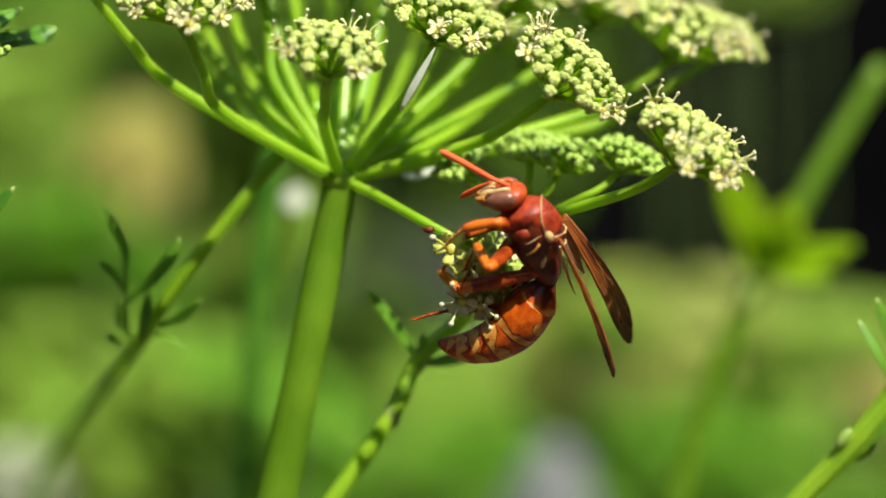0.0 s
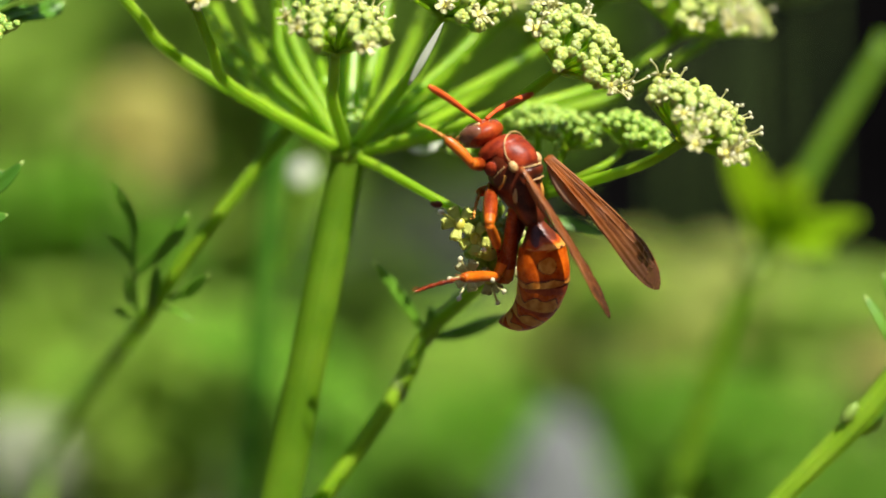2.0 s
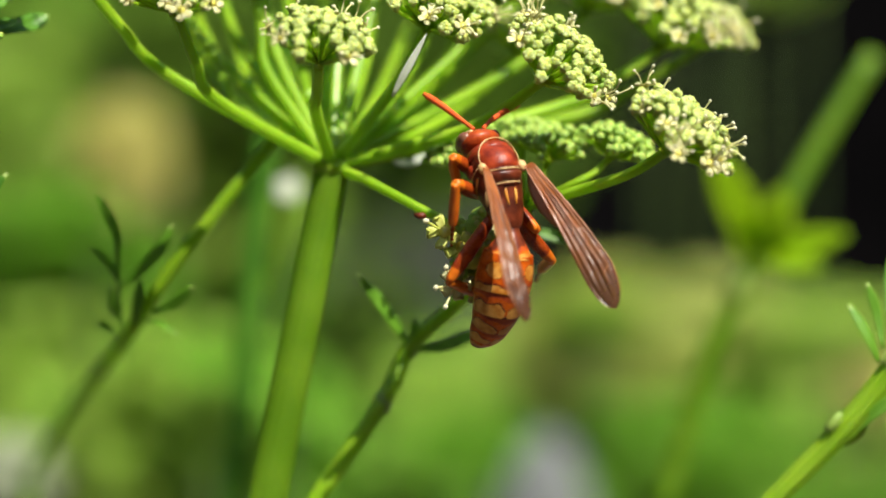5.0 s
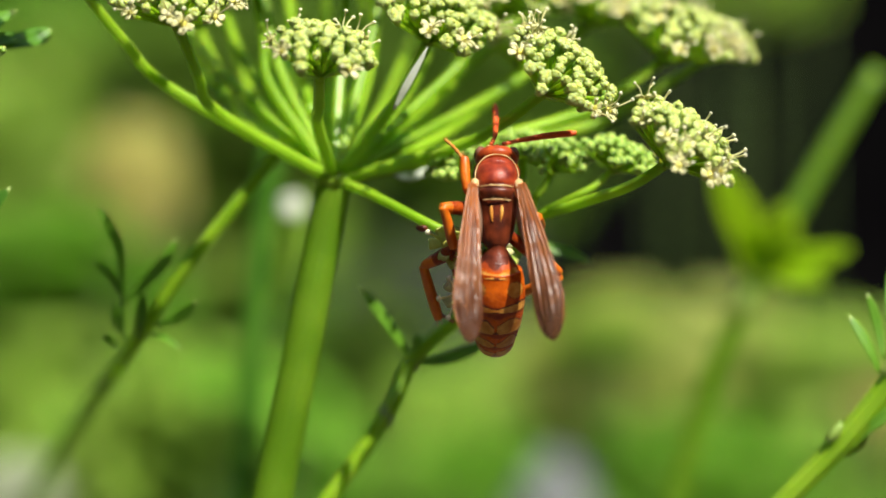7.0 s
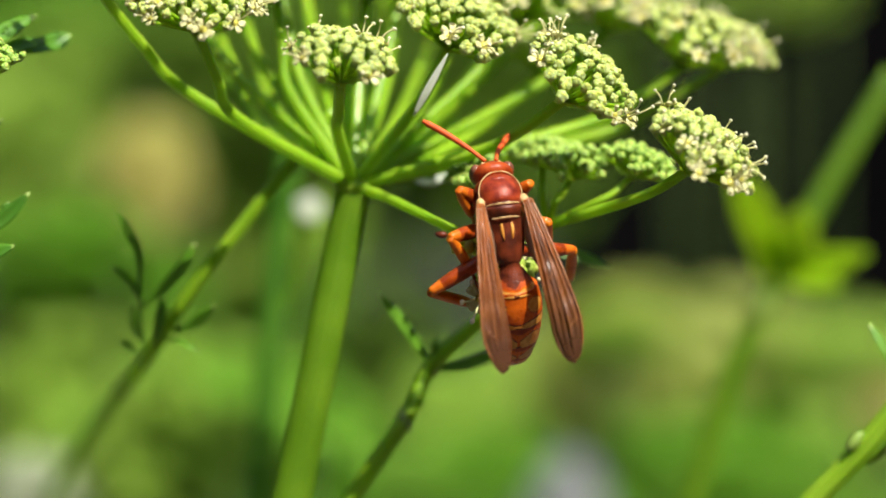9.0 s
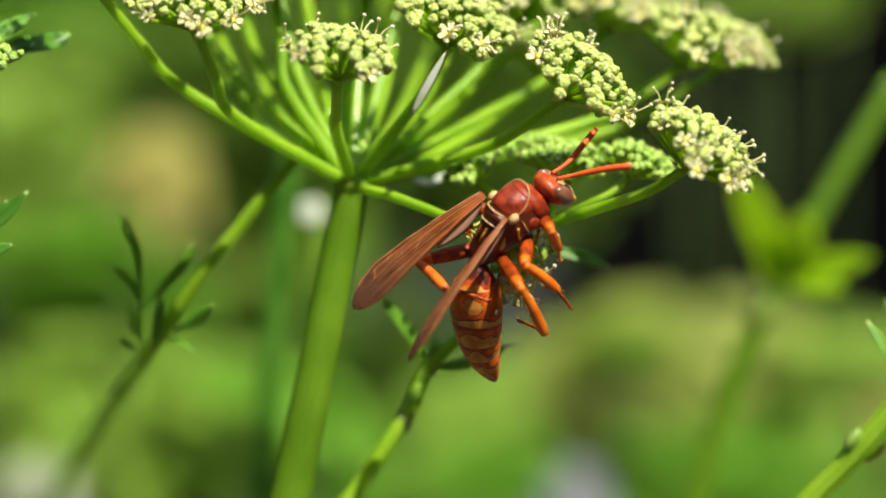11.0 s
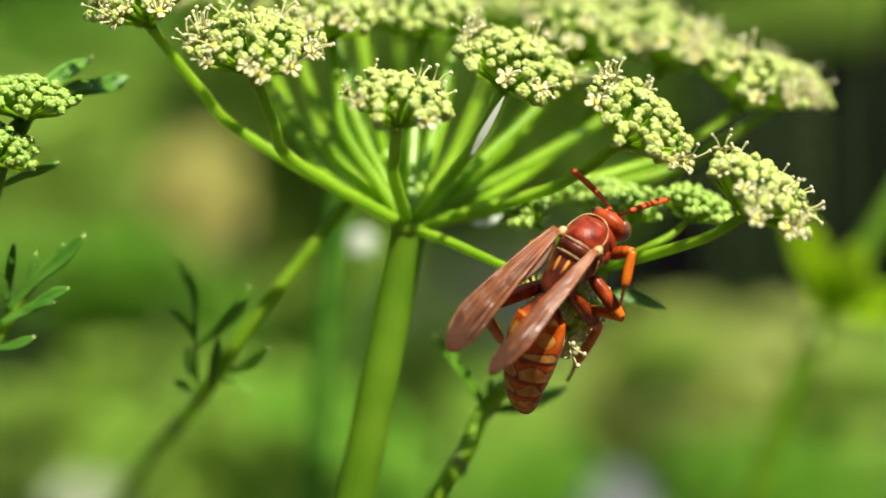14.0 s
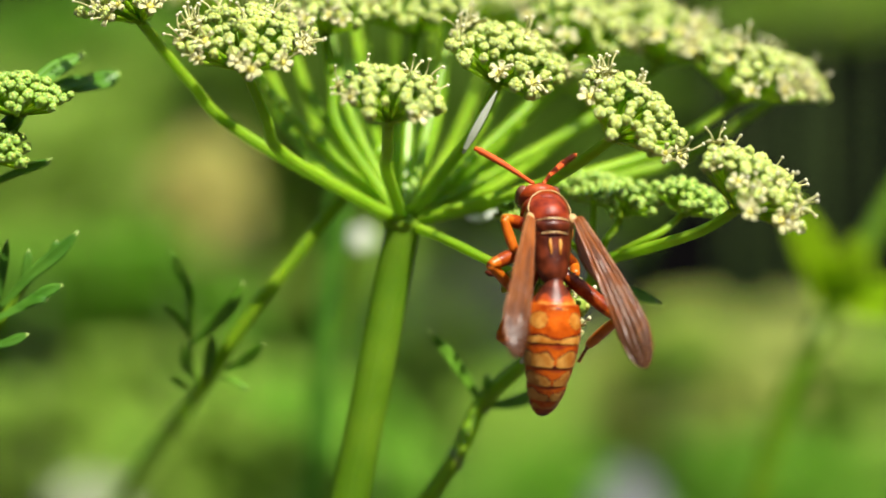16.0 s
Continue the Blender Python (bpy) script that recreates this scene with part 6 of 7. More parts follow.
    walk(PART["LF_tarsus"], [
        (0, pose(-0.00456, 0.00716, 0.00348, 134.7, 1.0, 160.6)),
        (0.5, pose(-0.00342, 0.00778, 0.00402, 155.1, 9.7, 154.5)),
        (1, pose(-0.00301, 0.00558, 0.00269, 127.9, -20.4, 177.8)),
        (1.5, pose(-0.00526, 0.00543, 0.00258, 117.7, -16.8, 172.0)),
        (1.75, pose(-0.00599, 0.00525, 0.00444, 80.8, -21.0, -161.5)),
        (2, pose(-0.00609, 0.00341, 0.00571, 46.4, -9.6, -138.1)),
        (2.25, pose(-0.00669, 0.00503, 0.00249, 88.1, -27.2, 179.8)),
        (2.5, pose(-0.00530, 0.00276, -0.00009, 131.0, -11.9, 136.3)),
        (3, pose(-0.00530, 0.00246, -0.00096, 132.3, -8.8, 132.8)),
        (3.5, pose(-0.00382, 0.00206, -0.00069, 128.0, -15.4, 140.7)),
        (4, pose(-0.00492, 0.00452, 0.00341, 92.1, -30.0, -178.0)),
        (4.5, pose(-0.00472, 0.00178, -0.00017, 159.1, -16.1, 161.3)),
        (5, pose(-0.00318, 0.00341, 0.00096, 111.0, -7.9, 152.9)),
        (6.25, pose(-0.00298, 0.00273, 0.00382, 60.8, -4.0, -156.7)),
        (7.5, pose(-0.00359, -0.00137, 0.00390, 25.9, 33.7, -121.6)),
        (7.75, pose(-0.00302, 0.00278, 0.00376, 71.1, 13.3, -146.3)),
        (8, pose(-0.00288, 0.00261, 0.00096, 118.3, 15.8, -177.5)),
        (8.5, pose(-0.00294, 0.00316, 0.00102, 113.5, 18.6, 176.6)),
        (9, pose(-0.00280, 0.00280, 0.00081, 115.4, 19.3, 174.8)),
        (10.25, pose(-0.00263, 0.00442, 0.00097, 147.2, 30.3, 161.2)),
        (11.5, pose(-0.00067, 0.00544, 0.00077, -178.8, 46.1, 155.5)),
        (12, pose(-0.00051, 0.00555, 0.00072, 179.7, 47.4, 155.5)),
        (12.5, pose(-0.00023, 0.00629, 0.00049, 168.5, 42.3, 156.2)),
        (13, pose(-0.00054, 0.00624, -0.00005, 173.9, 39.3, 156.8)),
        (13.5, pose(-0.00070, 0.00627, -0.00041, 177.0, 37.9, 157.0)),
        (14, pose(-0.00117, 0.00562, -0.00064, -170.8, 34.7, 156.8)),
        (14.5, pose(-0.00242, 0.00546, -0.00118, -161.3, 18.6, 152.3)),
        (14.75, pose(-0.00374, 0.00533, -0.00251, 146.9, 1.2, 154.5)),
        (15, pose(-0.00207, 0.00311, 0.00044, 93.8, -7.6, 169.6)),
        (15.25, pose(-0.00408, 0.00579, -0.00140, 146.1, 1.6, 153.7)),
        (15.5, pose(-0.00217, 0.00649, -0.00077, -163.1, 19.8, 150.9)),
        (15.75, pose(-0.00435, 0.00424, -0.00102, 158.2, 10.3, 151.3)),
        (16, pose(-0.00341, 0.00122, -0.00169, 120.1, 3.0, 157.6))])
    walk(PART["LM_femur"], [
        (0, pose(-0.00130, 0.00269, -0.00077, 83.8, -2.7, -110.2)),
        (0.5, pose(-0.00130, 0.00269, -0.00077, 81.7, -1.4, -100.2)),
        (1, pose(-0.00130, 0.00269, -0.00077, 99.9, -1.7, -83.1)),
        (1.5, pose(-0.00130, 0.00269, -0.00077, 132.9, -1.0, -84.4)),
        (2, pose(-0.00130, 0.00269, -0.00077, 124.7, -9.3, -74.1)),
        (2.5, pose(-0.00130, 0.00269, -0.00077, 101.8, -16.9, -56.0)),
        (3, pose(-0.00130, 0.00269, -0.00077, 104.6, -16.9, -56.1)),
        (3.25, pose(-0.00130, 0.00269, -0.00077, 101.7, -17.6, -53.2)),
        (3.5, pose(-0.00130, 0.00269, -0.00077, 98.8, -18.1, -50.3)),
        (4, pose(-0.00130, 0.00269, -0.00077, 88.7, -18.5, -43.9)),
        (4.25, pose(-0.00130, 0.00269, -0.00077, 85.6, -17.8, -29.7)),
        (4.5, pose(-0.00130, 0.00269, -0.00077, 82.8, -16.4, -15.6)),
        (4.75, pose(-0.00130, 0.00269, -0.00077, 82.2, -18.3, -30.8)),
        (5, pose(-0.00130, 0.00269, -0.00077, 82.2, -20.3, -46.1)),
        (7.5, pose(-0.00130, 0.00269, -0.00077, 98.9, -20.3, -53.7)),
        (8, pose(-0.00130, 0.00269, -0.00077, 104.1, -20.3, -53.6)),
        (8.5, pose(-0.00130, 0.00269, -0.00077, 106.9, -18.9, -58.8)),
        (9, pose(-0.00130, 0.00269, -0.00077, 101.8, -18.9, -59.0)),
        (11.5, pose(-0.00130, 0.00269, -0.00077, 97.0, -21.1, -44.8)),
        (12, pose(-0.00130, 0.00269, -0.00077, 96.6, -22.3, -33.4)),
        (12.5, pose(-0.00130, 0.00269, -0.00077, 97.8, -19.8, -55.1)),
        (13, pose(-0.00130, 0.00269, -0.00077, 97.6, -16.4, -80.7)),
        (13.5, pose(-0.00130, 0.00269, -0.00077, 96.4, -13.9, -101.7)),
        (14, pose(-0.00130, 0.00269, -0.00077, 88.6, -13.7, -105.6)),
        (14.25, pose(-0.00130, 0.00269, -0.00077, 92.3, -14.0, -73.1)),
        (14.5, pose(-0.00130, 0.00269, -0.00077, 95.3, -16.1, -40.5)),
        (15, pose(-0.00130, 0.00269, -0.00077, 101.9, -13.9, -55.5)),
        (15.5, pose(-0.00130, 0.00269, -0.00077, 109.2, -7.7, -77.9)),
        (16, pose(-0.00130, 0.00269, -0.00077, 116.1, -8.1, -76.9))])
    walk(PART["LM_tibia"], [
        (0, pose(-0.00670, 0.00471, -0.00015, 87.7, 2.7, 108.7)),
        (0.5, pose(-0.00695, 0.00373, 0.00006, 109.6, 2.1, 112.4)),
        (1, pose(-0.00697, 0.00198, -0.00177, 93.1, 1.5, 115.4)),
        (1.5, pose(-0.00552, 0.00221, -0.00472, 137.7, -8.5, 136.4)),
        (2, pose(-0.00574, 0.00087, -0.00403, 125.9, 2.9, 123.7)),
        (2.5, pose(-0.00582, -0.00077, -0.00190, 153.9, -14.6, 138.3)),
        (3, pose(-0.00572, -0.00080, -0.00217, 144.6, -12.7, 137.2)),
        (3.25, pose(-0.00563, -0.00100, -0.00189, 163.3, -22.8, 142.3)),
        (3.5, pose(-0.00553, -0.00118, -0.00161, -177.2, -33.9, 143.9)),
        (4, pose(-0.00535, -0.00146, -0.00065, 149.8, -41.1, 146.1)),
        (4.25, pose(-0.00428, -0.00227, -0.00035, 160.1, -58.6, 158.7)),
        (4.5, pose(-0.00305, -0.00280, -0.00007, 166.4, -77.2, 173.4)),
        (4.75, pose(-0.00445, -0.00212, -0.00003, 161.2, -49.3, 155.7)),
        (5, pose(-0.00563, -0.00110, -0.00004, 148.8, -23.1, 140.8)),
        (7.5, pose(-0.00573, -0.00095, -0.00162, 150.0, -11.7, 133.8)),
        (8, pose(-0.00554, -0.00104, -0.00210, 113.5, -23.1, 147.1)),
        (8.5, pose(-0.00576, -0.00065, -0.00237, 117.5, -21.7, 143.9)),
        (9, pose(-0.00597, -0.00056, -0.00189, 134.0, -12.7, 130.9)),
        (11.5, pose(-0.00518, -0.00157, -0.00142, 105.2, 26.8, 68.9)),
        (12, pose(-0.00425, -0.00226, -0.00139, 101.9, 26.2, 71.8)),
        (12.5, pose(-0.00587, -0.00081, -0.00150, 112.7, 27.8, 66.3)),
        (13, pose(-0.00694, 0.00155, -0.00151, 124.2, 30.4, 60.7)),
        (13.5, pose(-0.00697, 0.00372, -0.00140, 134.9, 33.7, 56.0)),
        (14, pose(-0.00687, 0.00429, -0.00063, 134.9, 33.7, 56.0)),
        (14.25, pose(-0.00683, 0.00095, -0.00099, 155.4, -2.1, 81.1)),
        (14.5, pose(-0.00494, -0.00180, -0.00128, 161.9, -42.3, 97.6)),
        (15, pose(-0.00582, -0.00076, -0.00193, 152.2, -48.7, 101.5)),
        (15.5, pose(-0.00660, 0.00130, -0.00266, 118.6, -38.9, 88.1)),
        (16, pose(-0.00629, 0.00116, -0.00330, 117.5, -49.6, 115.6))])
    walk(PART["LM_tarsus"], [
        (0, pose(-0.00206, 0.00629, 0.00004, 150.7, 1.5, 147.5)),
        (0.5, pose(-0.00265, 0.00543, -0.00158, 145.8, -8.8, 153.9)),
        (1, pose(-0.00255, 0.00407, -0.00203, 129.2, -15.3, 159.9)),
        (1.5, pose(-0.00364, 0.00496, -0.00830, 132.1, 6.1, 135.5)),
        (2, pose(-0.00235, 0.00295, -0.00690, 119.1, 8.5, 132.2)),
        (2.5, pose(-0.00522, 0.00158, -0.00616, 122.5, 0.7, 145.2)),
        (3, pose(-0.00443, 0.00189, -0.00606, 119.8, 2.3, 142.5)),
        (3.25, pose(-0.00621, 0.00123, -0.00622, 130.0, -20.2, 174.2)),
        (3.5, pose(-0.00788, 0.00023, -0.00568, 125.2, -44.6, -149.9)),
        (4, pose(-0.00628, 0.00214, -0.00384, 82.2, -37.0, 170.8)),
        (4.25, pose(-0.00734, 0.00071, -0.00275, 81.2, -31.2, -143.6)),
        (4.5, pose(-0.00753, -0.00112, -0.00112, 85.2, -26.5, -100.5)),
        (4.75, pose(-0.00701, 0.00076, -0.00305, 107.7, -20.6, -153.0)),
        (5, pose(-0.00530, 0.00191, -0.00389, 117.1, -1.3, 161.8)),
        (7.5, pose(-0.00456, 0.00136, -0.00577, 120.0, -6.3, 171.1)),
        (8, pose(-0.00375, 0.00315, -0.00390, 106.1, -6.1, 170.5)),
        (8.5, pose(-0.00388, 0.00336, -0.00447, 105.9, -5.3, 168.0)),
        (9, pose(-0.00379, 0.00231, -0.00521, 114.4, -3.2, 162.1)),
        (11.5, pose(-0.00098, -0.00382, -0.00257, 105.2, 9.6, 127.8)),
        (12, pose(0.00016, -0.00418, -0.00229, 103.1, 7.8, 134.9)),
        (12.5, pose(-0.00208, -0.00343, -0.00317, 100.1, 9.1, 128.4)),
        (13, pose(-0.00408, -0.00165, -0.00388, 109.4, 12.4, 115.9)),
        (13.5, pose(-0.00517, 0.00019, -0.00428, 121.7, 17.5, 104.8)),
        (14, pose(-0.00507, 0.00076, -0.00352, 129.9, 20.1, 101.0)),
        (14.25, pose(-0.00479, 0.00079, -0.00545, 129.1, -3.5, 129.2)),
        (14.5, pose(-0.00384, 0.00151, -0.00473, 116.3, -23.7, 160.6)),
        (15, pose(-0.00423, 0.00289, -0.00479, 111.8, -23.3, 159.5)),
        (15.5, pose(-0.00225, 0.00262, -0.00448, 109.7, -17.3, 142.9)),
        (16, pose(-0.00311, 0.00459, -0.00476, 99.1, -19.2, 150.8))])
    walk(PART["LH_femur"], [
        (0, pose(-0.00130, 0.00077, -0.00386, 96.5, -0.6, -168.2)),
        (0.25, pose(-0.00130, 0.00077, -0.00386, 101.0, -1.3, -163.4)),
        (0.5, pose(-0.00130, 0.00077, -0.00386, 105.5, -2.5, -158.6)),
        (0.75, pose(-0.00130, 0.00077, -0.00386, 131.5, 7.6, -176.9)),
        (1, pose(-0.00130, 0.00077, -0.00386, 154.8, 24.4, 170.1)),
        (1.5, pose(-0.00130, 0.00077, -0.00386, 153.7, -26.8, -166.3)),
        (2, pose(-0.00130, 0.00077, -0.00386, 155.4, 7.2, 177.6)),
        (2.5, pose(-0.00130, 0.00077, -0.00386, 157.5, -13.3, -173.6)),
        (3, pose(-0.00130, 0.00077, -0.00386, 150.0, 1.6, 179.1)),
        (3.5, pose(-0.00130, 0.00077, -0.00386, 159.8, -24.6, -168.6)),
        (4, pose(-0.00130, 0.00077, -0.00386, 152.5, -28.7, -166.5)),
        (4.5, pose(-0.00130, 0.00077, -0.00386, 159.7, -36.7, -162.3)),
        (5, pose(-0.00130, 0.00077, -0.00386, 148.9, -32.5, -164.8)),
        (7.5, pose(-0.00130, 0.00077, -0.00386, 114.1, -50.3, -138.4)),
        (8, pose(-0.00130, 0.00077, -0.00386, 107.3, -50.5, -137.7)),
        (8.5, pose(-0.00130, 0.00077, -0.00386, 106.7, -49.8, -141.1)),
        (9, pose(-0.00130, 0.00077, -0.00386, 131.7, -51.9, -135.4)),
        (11.5, pose(-0.00130, 0.00077, -0.00386, -153.7, -41.7, -138.2)),
        (12, pose(-0.00130, 0.00077, -0.00386, -153.9, -37.8, -135.7)),
        (12.5, pose(-0.00130, 0.00077, -0.00386, -146.7, -36.3, -134.7)),
        (13, pose(-0.00130, 0.00077, -0.00386, -148.8, -37.5, -135.6)),
        (13.5, pose(-0.00130, 0.00077, -0.00386, 172.5, -37.1, -135.5)),
        (13.75, pose(-0.00130, 0.00077, -0.00386, 168.1, -35.6, -135.8)),
        (14, pose(-0.00130, 0.00077, -0.00386, 163.9, -34.1, -136.3)),
        (14.5, pose(-0.00130, 0.00077, -0.00386, 142.9, -34.1, -136.3)),
        (15, pose(-0.00130, 0.00077, -0.00386, 146.8, -28.2, -141.2)),
        (15.5, pose(-0.00130, 0.00077, -0.00386, 153.9, -23.2, -144.4)),
        (16, pose(-0.00130, 0.00077, -0.00386, 148.2, -14.9, -149.2))])
    walk(PART["LH_tibia"], [
        (0, pose(-0.00294, 0.00854, -0.00477, 102.6, 2.6, 113.0)),
        (0.25, pose(-0.00358, 0.00828, -0.00539, 40.7, 9.3, 133.2)),
        (0.5, pose(-0.00420, 0.00791, -0.00599, -22.0, 30.3, 136.9)),
        (0.75, pose(-0.00092, 0.00679, -0.00912, 19.1, 52.1, 136.1)),
        (1, pose(0.00223, 0.00362, -0.01045, 90.7, 65.1, 170.7)),
        (1.5, pose(-0.00528, 0.00345, -0.01026, 87.4, 65.0, 157.7)),
        (2, pose(-0.00024, 0.00406, -0.01108, 74.7, 65.1, 159.3)),
        (2.5, pose(-0.00333, 0.00362, -0.01106, 47.4, 59.2, 136.6)),
        (3, pose(-0.00105, 0.00477, -0.01079, 51.6, 60.0, 138.3)),
        (3.5, pose(-0.00491, 0.00286, -0.01069, 87.7, 57.8, 127.3)),
        (4, pose(-0.00548, 0.00356, -0.01008, 94.9, 57.6, 142.3)),
        (4.5, pose(-0.00641, 0.00205, -0.00988, 109.9, 55.9, 156.8)),
        (5, pose(-0.00593, 0.00379, -0.00964, 113.5, 58.6, 144.2)),
        (7.5, pose(-0.00803, 0.00456, -0.00595, 149.3, 21.3, -165.2)),
        (8, pose(-0.00780, 0.00519, -0.00537, 139.0, 33.2, -174.8)),
        (8.5, pose(-0.00748, 0.00563, -0.00534, 116.6, 44.1, 167.5)),
        (9, pose(-0.00848, 0.00207, -0.00715, 105.9, 50.1, 144.8)),
        (11.5, pose(-0.00250, -0.00506, -0.00921, 76.2, 51.2, 69.7)),
        (12, pose(-0.00199, -0.00483, -0.00954, 69.0, 49.4, 60.7)),
        (12.5, pose(-0.00096, -0.00514, -0.00925, 50.7, 48.6, 58.8)),
        (13, pose(-0.00138, -0.00511, -0.00929, 57.3, 47.6, 56.7)),
        (13.5, pose(-0.00545, -0.00184, -0.01018, 110.8, 48.1, 63.5)),
        (13.75, pose(-0.00572, -0.00123, -0.01022, 116.3, 25.7, 121.8)),
        (14, pose(-0.00595, -0.00060, -0.01022, 100.2, 8.9, 171.7)),
        (14.5, pose(-0.00722, 0.00178, -0.00914, 96.5, 10.0, 164.3)),
        (15, pose(-0.00651, 0.00220, -0.00976, 95.2, 9.7, 166.5)),
        (15.5, pose(-0.00565, 0.00198, -0.01047, 98.4, 12.3, 145.0)),
        (16, pose(-0.00497, 0.00349, -0.01043, 98.0, 13.1, 139.3))])
    walk(PART["LH_tarsus"], [
        (0, pose(0.00302, 0.01100, -0.00621, 40.0, -2.4, -55.8)),
        (0.25, pose(-0.00100, 0.01182, -0.00046, -6.5, 46.6, -40.5)),
        (0.5, pose(-0.00814, 0.00821, -0.00071, -144.5, 64.9, -135.7)),
        (0.75, pose(-0.00297, 0.01176, -0.00528, -178.0, 78.9, -120.7)),
        (1, pose(0.00337, 0.01012, -0.01049, 20.3, 84.1, 125.1)),
        (1.5, pose(-0.00302, 0.00966, -0.01014, -176.0, 72.3, -101.5)),
        (2, pose(0.00053, 0.01057, -0.01035, 93.6, 82.1, -138.7)),
        (2.5, pose(-0.00277, 0.00978, -0.00877, 60.1, 81.2, -163.9)),
        (3, pose(-0.00026, 0.01099, -0.00873, 51.3, 75.6, 156.9)),
        (3.5, pose(0.00021, 0.00703, -0.01055, 120.2, 76.0, 176.5)),
        (4, pose(-0.00108, 0.00847, -0.01039, 113.5, 76.4, 173.0)),
        (4.5, pose(-0.00226, 0.00703, -0.01114, 129.1, 72.3, -162.4)),
        (5, pose(-0.00057, 0.00739, -0.01101, 135.5, 74.8, -172.0)),
        (7.5, pose(-0.00690, 0.00834, -0.01124, 112.9, 74.2, -168.6)),
        (8, pose(-0.00547, 0.00975, -0.00954, 148.8, 62.1, -132.4)),
        (8.5, pose(-0.00419, 0.01094, -0.00747, 134.9, 71.1, -150.1)),
        (9, pose(-0.00369, 0.00646, -0.00831, 133.4, 74.1, -160.6)),
        (11.5, pose(0.00393, -0.00613, -0.00822, 37.5, 71.1, 102.4)),
        (12, pose(0.00426, -0.00628, -0.00800, 29.6, 67.9, 96.4)),
        (12.5, pose(0.00503, -0.00510, -0.00648, 22.2, 69.4, 98.4)),
        (13, pose(0.00471, -0.00595, -0.00689, 37.3, 74.7, 108.3)),
        (13.5, pose(-0.00070, -0.00615, -0.01174, 75.2, 75.4, 112.0)),
        (13.75, pose(-0.00002, 0.00081, -0.01286, 103.2, 75.6, 167.8)),
        (14, pose(-0.00484, 0.00580, -0.01137, 119.0, 70.4, -148.2)),
        (14.5, pose(-0.00532, 0.00806, -0.00988, 117.8, 72.8, -162.1)),
        (15, pose(-0.00488, 0.00857, -0.01035, 114.9, 73.1, -164.7)),
        (15.5, pose(-0.00173, 0.00721, -0.01141, 127.5, 72.6, -161.5)),
        (16, pose(-0.00055, 0.00831, -0.01133, 109.4, 76.4, 172.6))])
    walk(PART["RF_femur"], [
        (0, pose(0.00100, 0.00322, 0.00178, 128.3, 2.3, 127.5)),
        (0.5, pose(0.00100, 0.00322, 0.00178, 132.6, 1.3, 128.6)),
        (1, pose(0.00100, 0.00322, 0.00178, 136.9, 0.3, 129.7)),
        (1.5, pose(0.00100, 0.00322, 0.00178, 141.2, -0.8, 130.6)),
        (2, pose(0.00100, 0.00322, 0.00178, 138.6, -1.8, 131.4)),
        (2.5, pose(0.00100, 0.00322, 0.00178, 136.1, -2.6, 132.2)),
        (3, pose(0.00100, 0.00322, 0.00178, 133.6, -3.5, 133.1)),
        (3.5, pose(0.00100, 0.00322, 0.00178, 128.8, -4.5, 134.3)),
        (4, pose(0.00100, 0.00322, 0.00178, 123.8, -5.5, 135.7)),
        (4.5, pose(0.00100, 0.00322, 0.00178, 118.3, -6.5, 137.3)),
        (5, pose(0.00100, 0.00322, 0.00178, 112.6, -7.3, 139.1)),
        (7.5, pose(0.00100, 0.00322, 0.00178, 84.2, -8.7, 148.4)),
        (7.75, pose(0.00100, 0.00322, 0.00178, 86.6, -13.1, 96.6)),
        (8, pose(0.00100, 0.00322, 0.00178, 91.6, -13.9, 44.1)),
        (8.5, pose(0.00100, 0.00322, 0.00178, 90.1, -13.9, 40.0)),
        (9, pose(0.00100, 0.00322, 0.00178, 73.2, -13.9, 39.5)),
        (11.5, pose(0.00100, 0.00322, 0.00178, 84.3, -8.0, 69.2)),
        (12, pose(0.00100, 0.00322, 0.00178, 74.0, -8.6, 66.1)),
        (12.5, pose(0.00100, 0.00322, 0.00178, 67.9, -5.6, 74.9)),
        (13, pose(0.00100, 0.00322, 0.00178, 63.7, -2.7, 81.2)),
        (13.5, pose(0.00100, 0.00322, 0.00178, 63.6, -9.2, 68.1)),
        (14, pose(0.00100, 0.00322, 0.00178, 68.7, -10.6, 65.0)),
        (14.5, pose(0.00100, 0.00322, 0.00178, 64.3, -18.6, 46.0)),
        (14.75, pose(0.00100, 0.00322, 0.00178, 59.0, 6.3, 90.0)),
        (15, pose(0.00100, 0.00322, 0.00178, 73.8, 27.6, 137.7)),
        (15.25, pose(0.00100, 0.00322, 0.00178, 85.7, 19.8, 92.8)),
        (15.5, pose(0.00100, 0.00322, 0.00178, 99.8, 21.9, 48.1)),
        (15.75, pose(0.00100, 0.00322, 0.00178, 87.8, 19.4, 86.5)),
        (16, pose(0.00100, 0.00322, 0.00178, 76.7, 24.4, 125.1))])
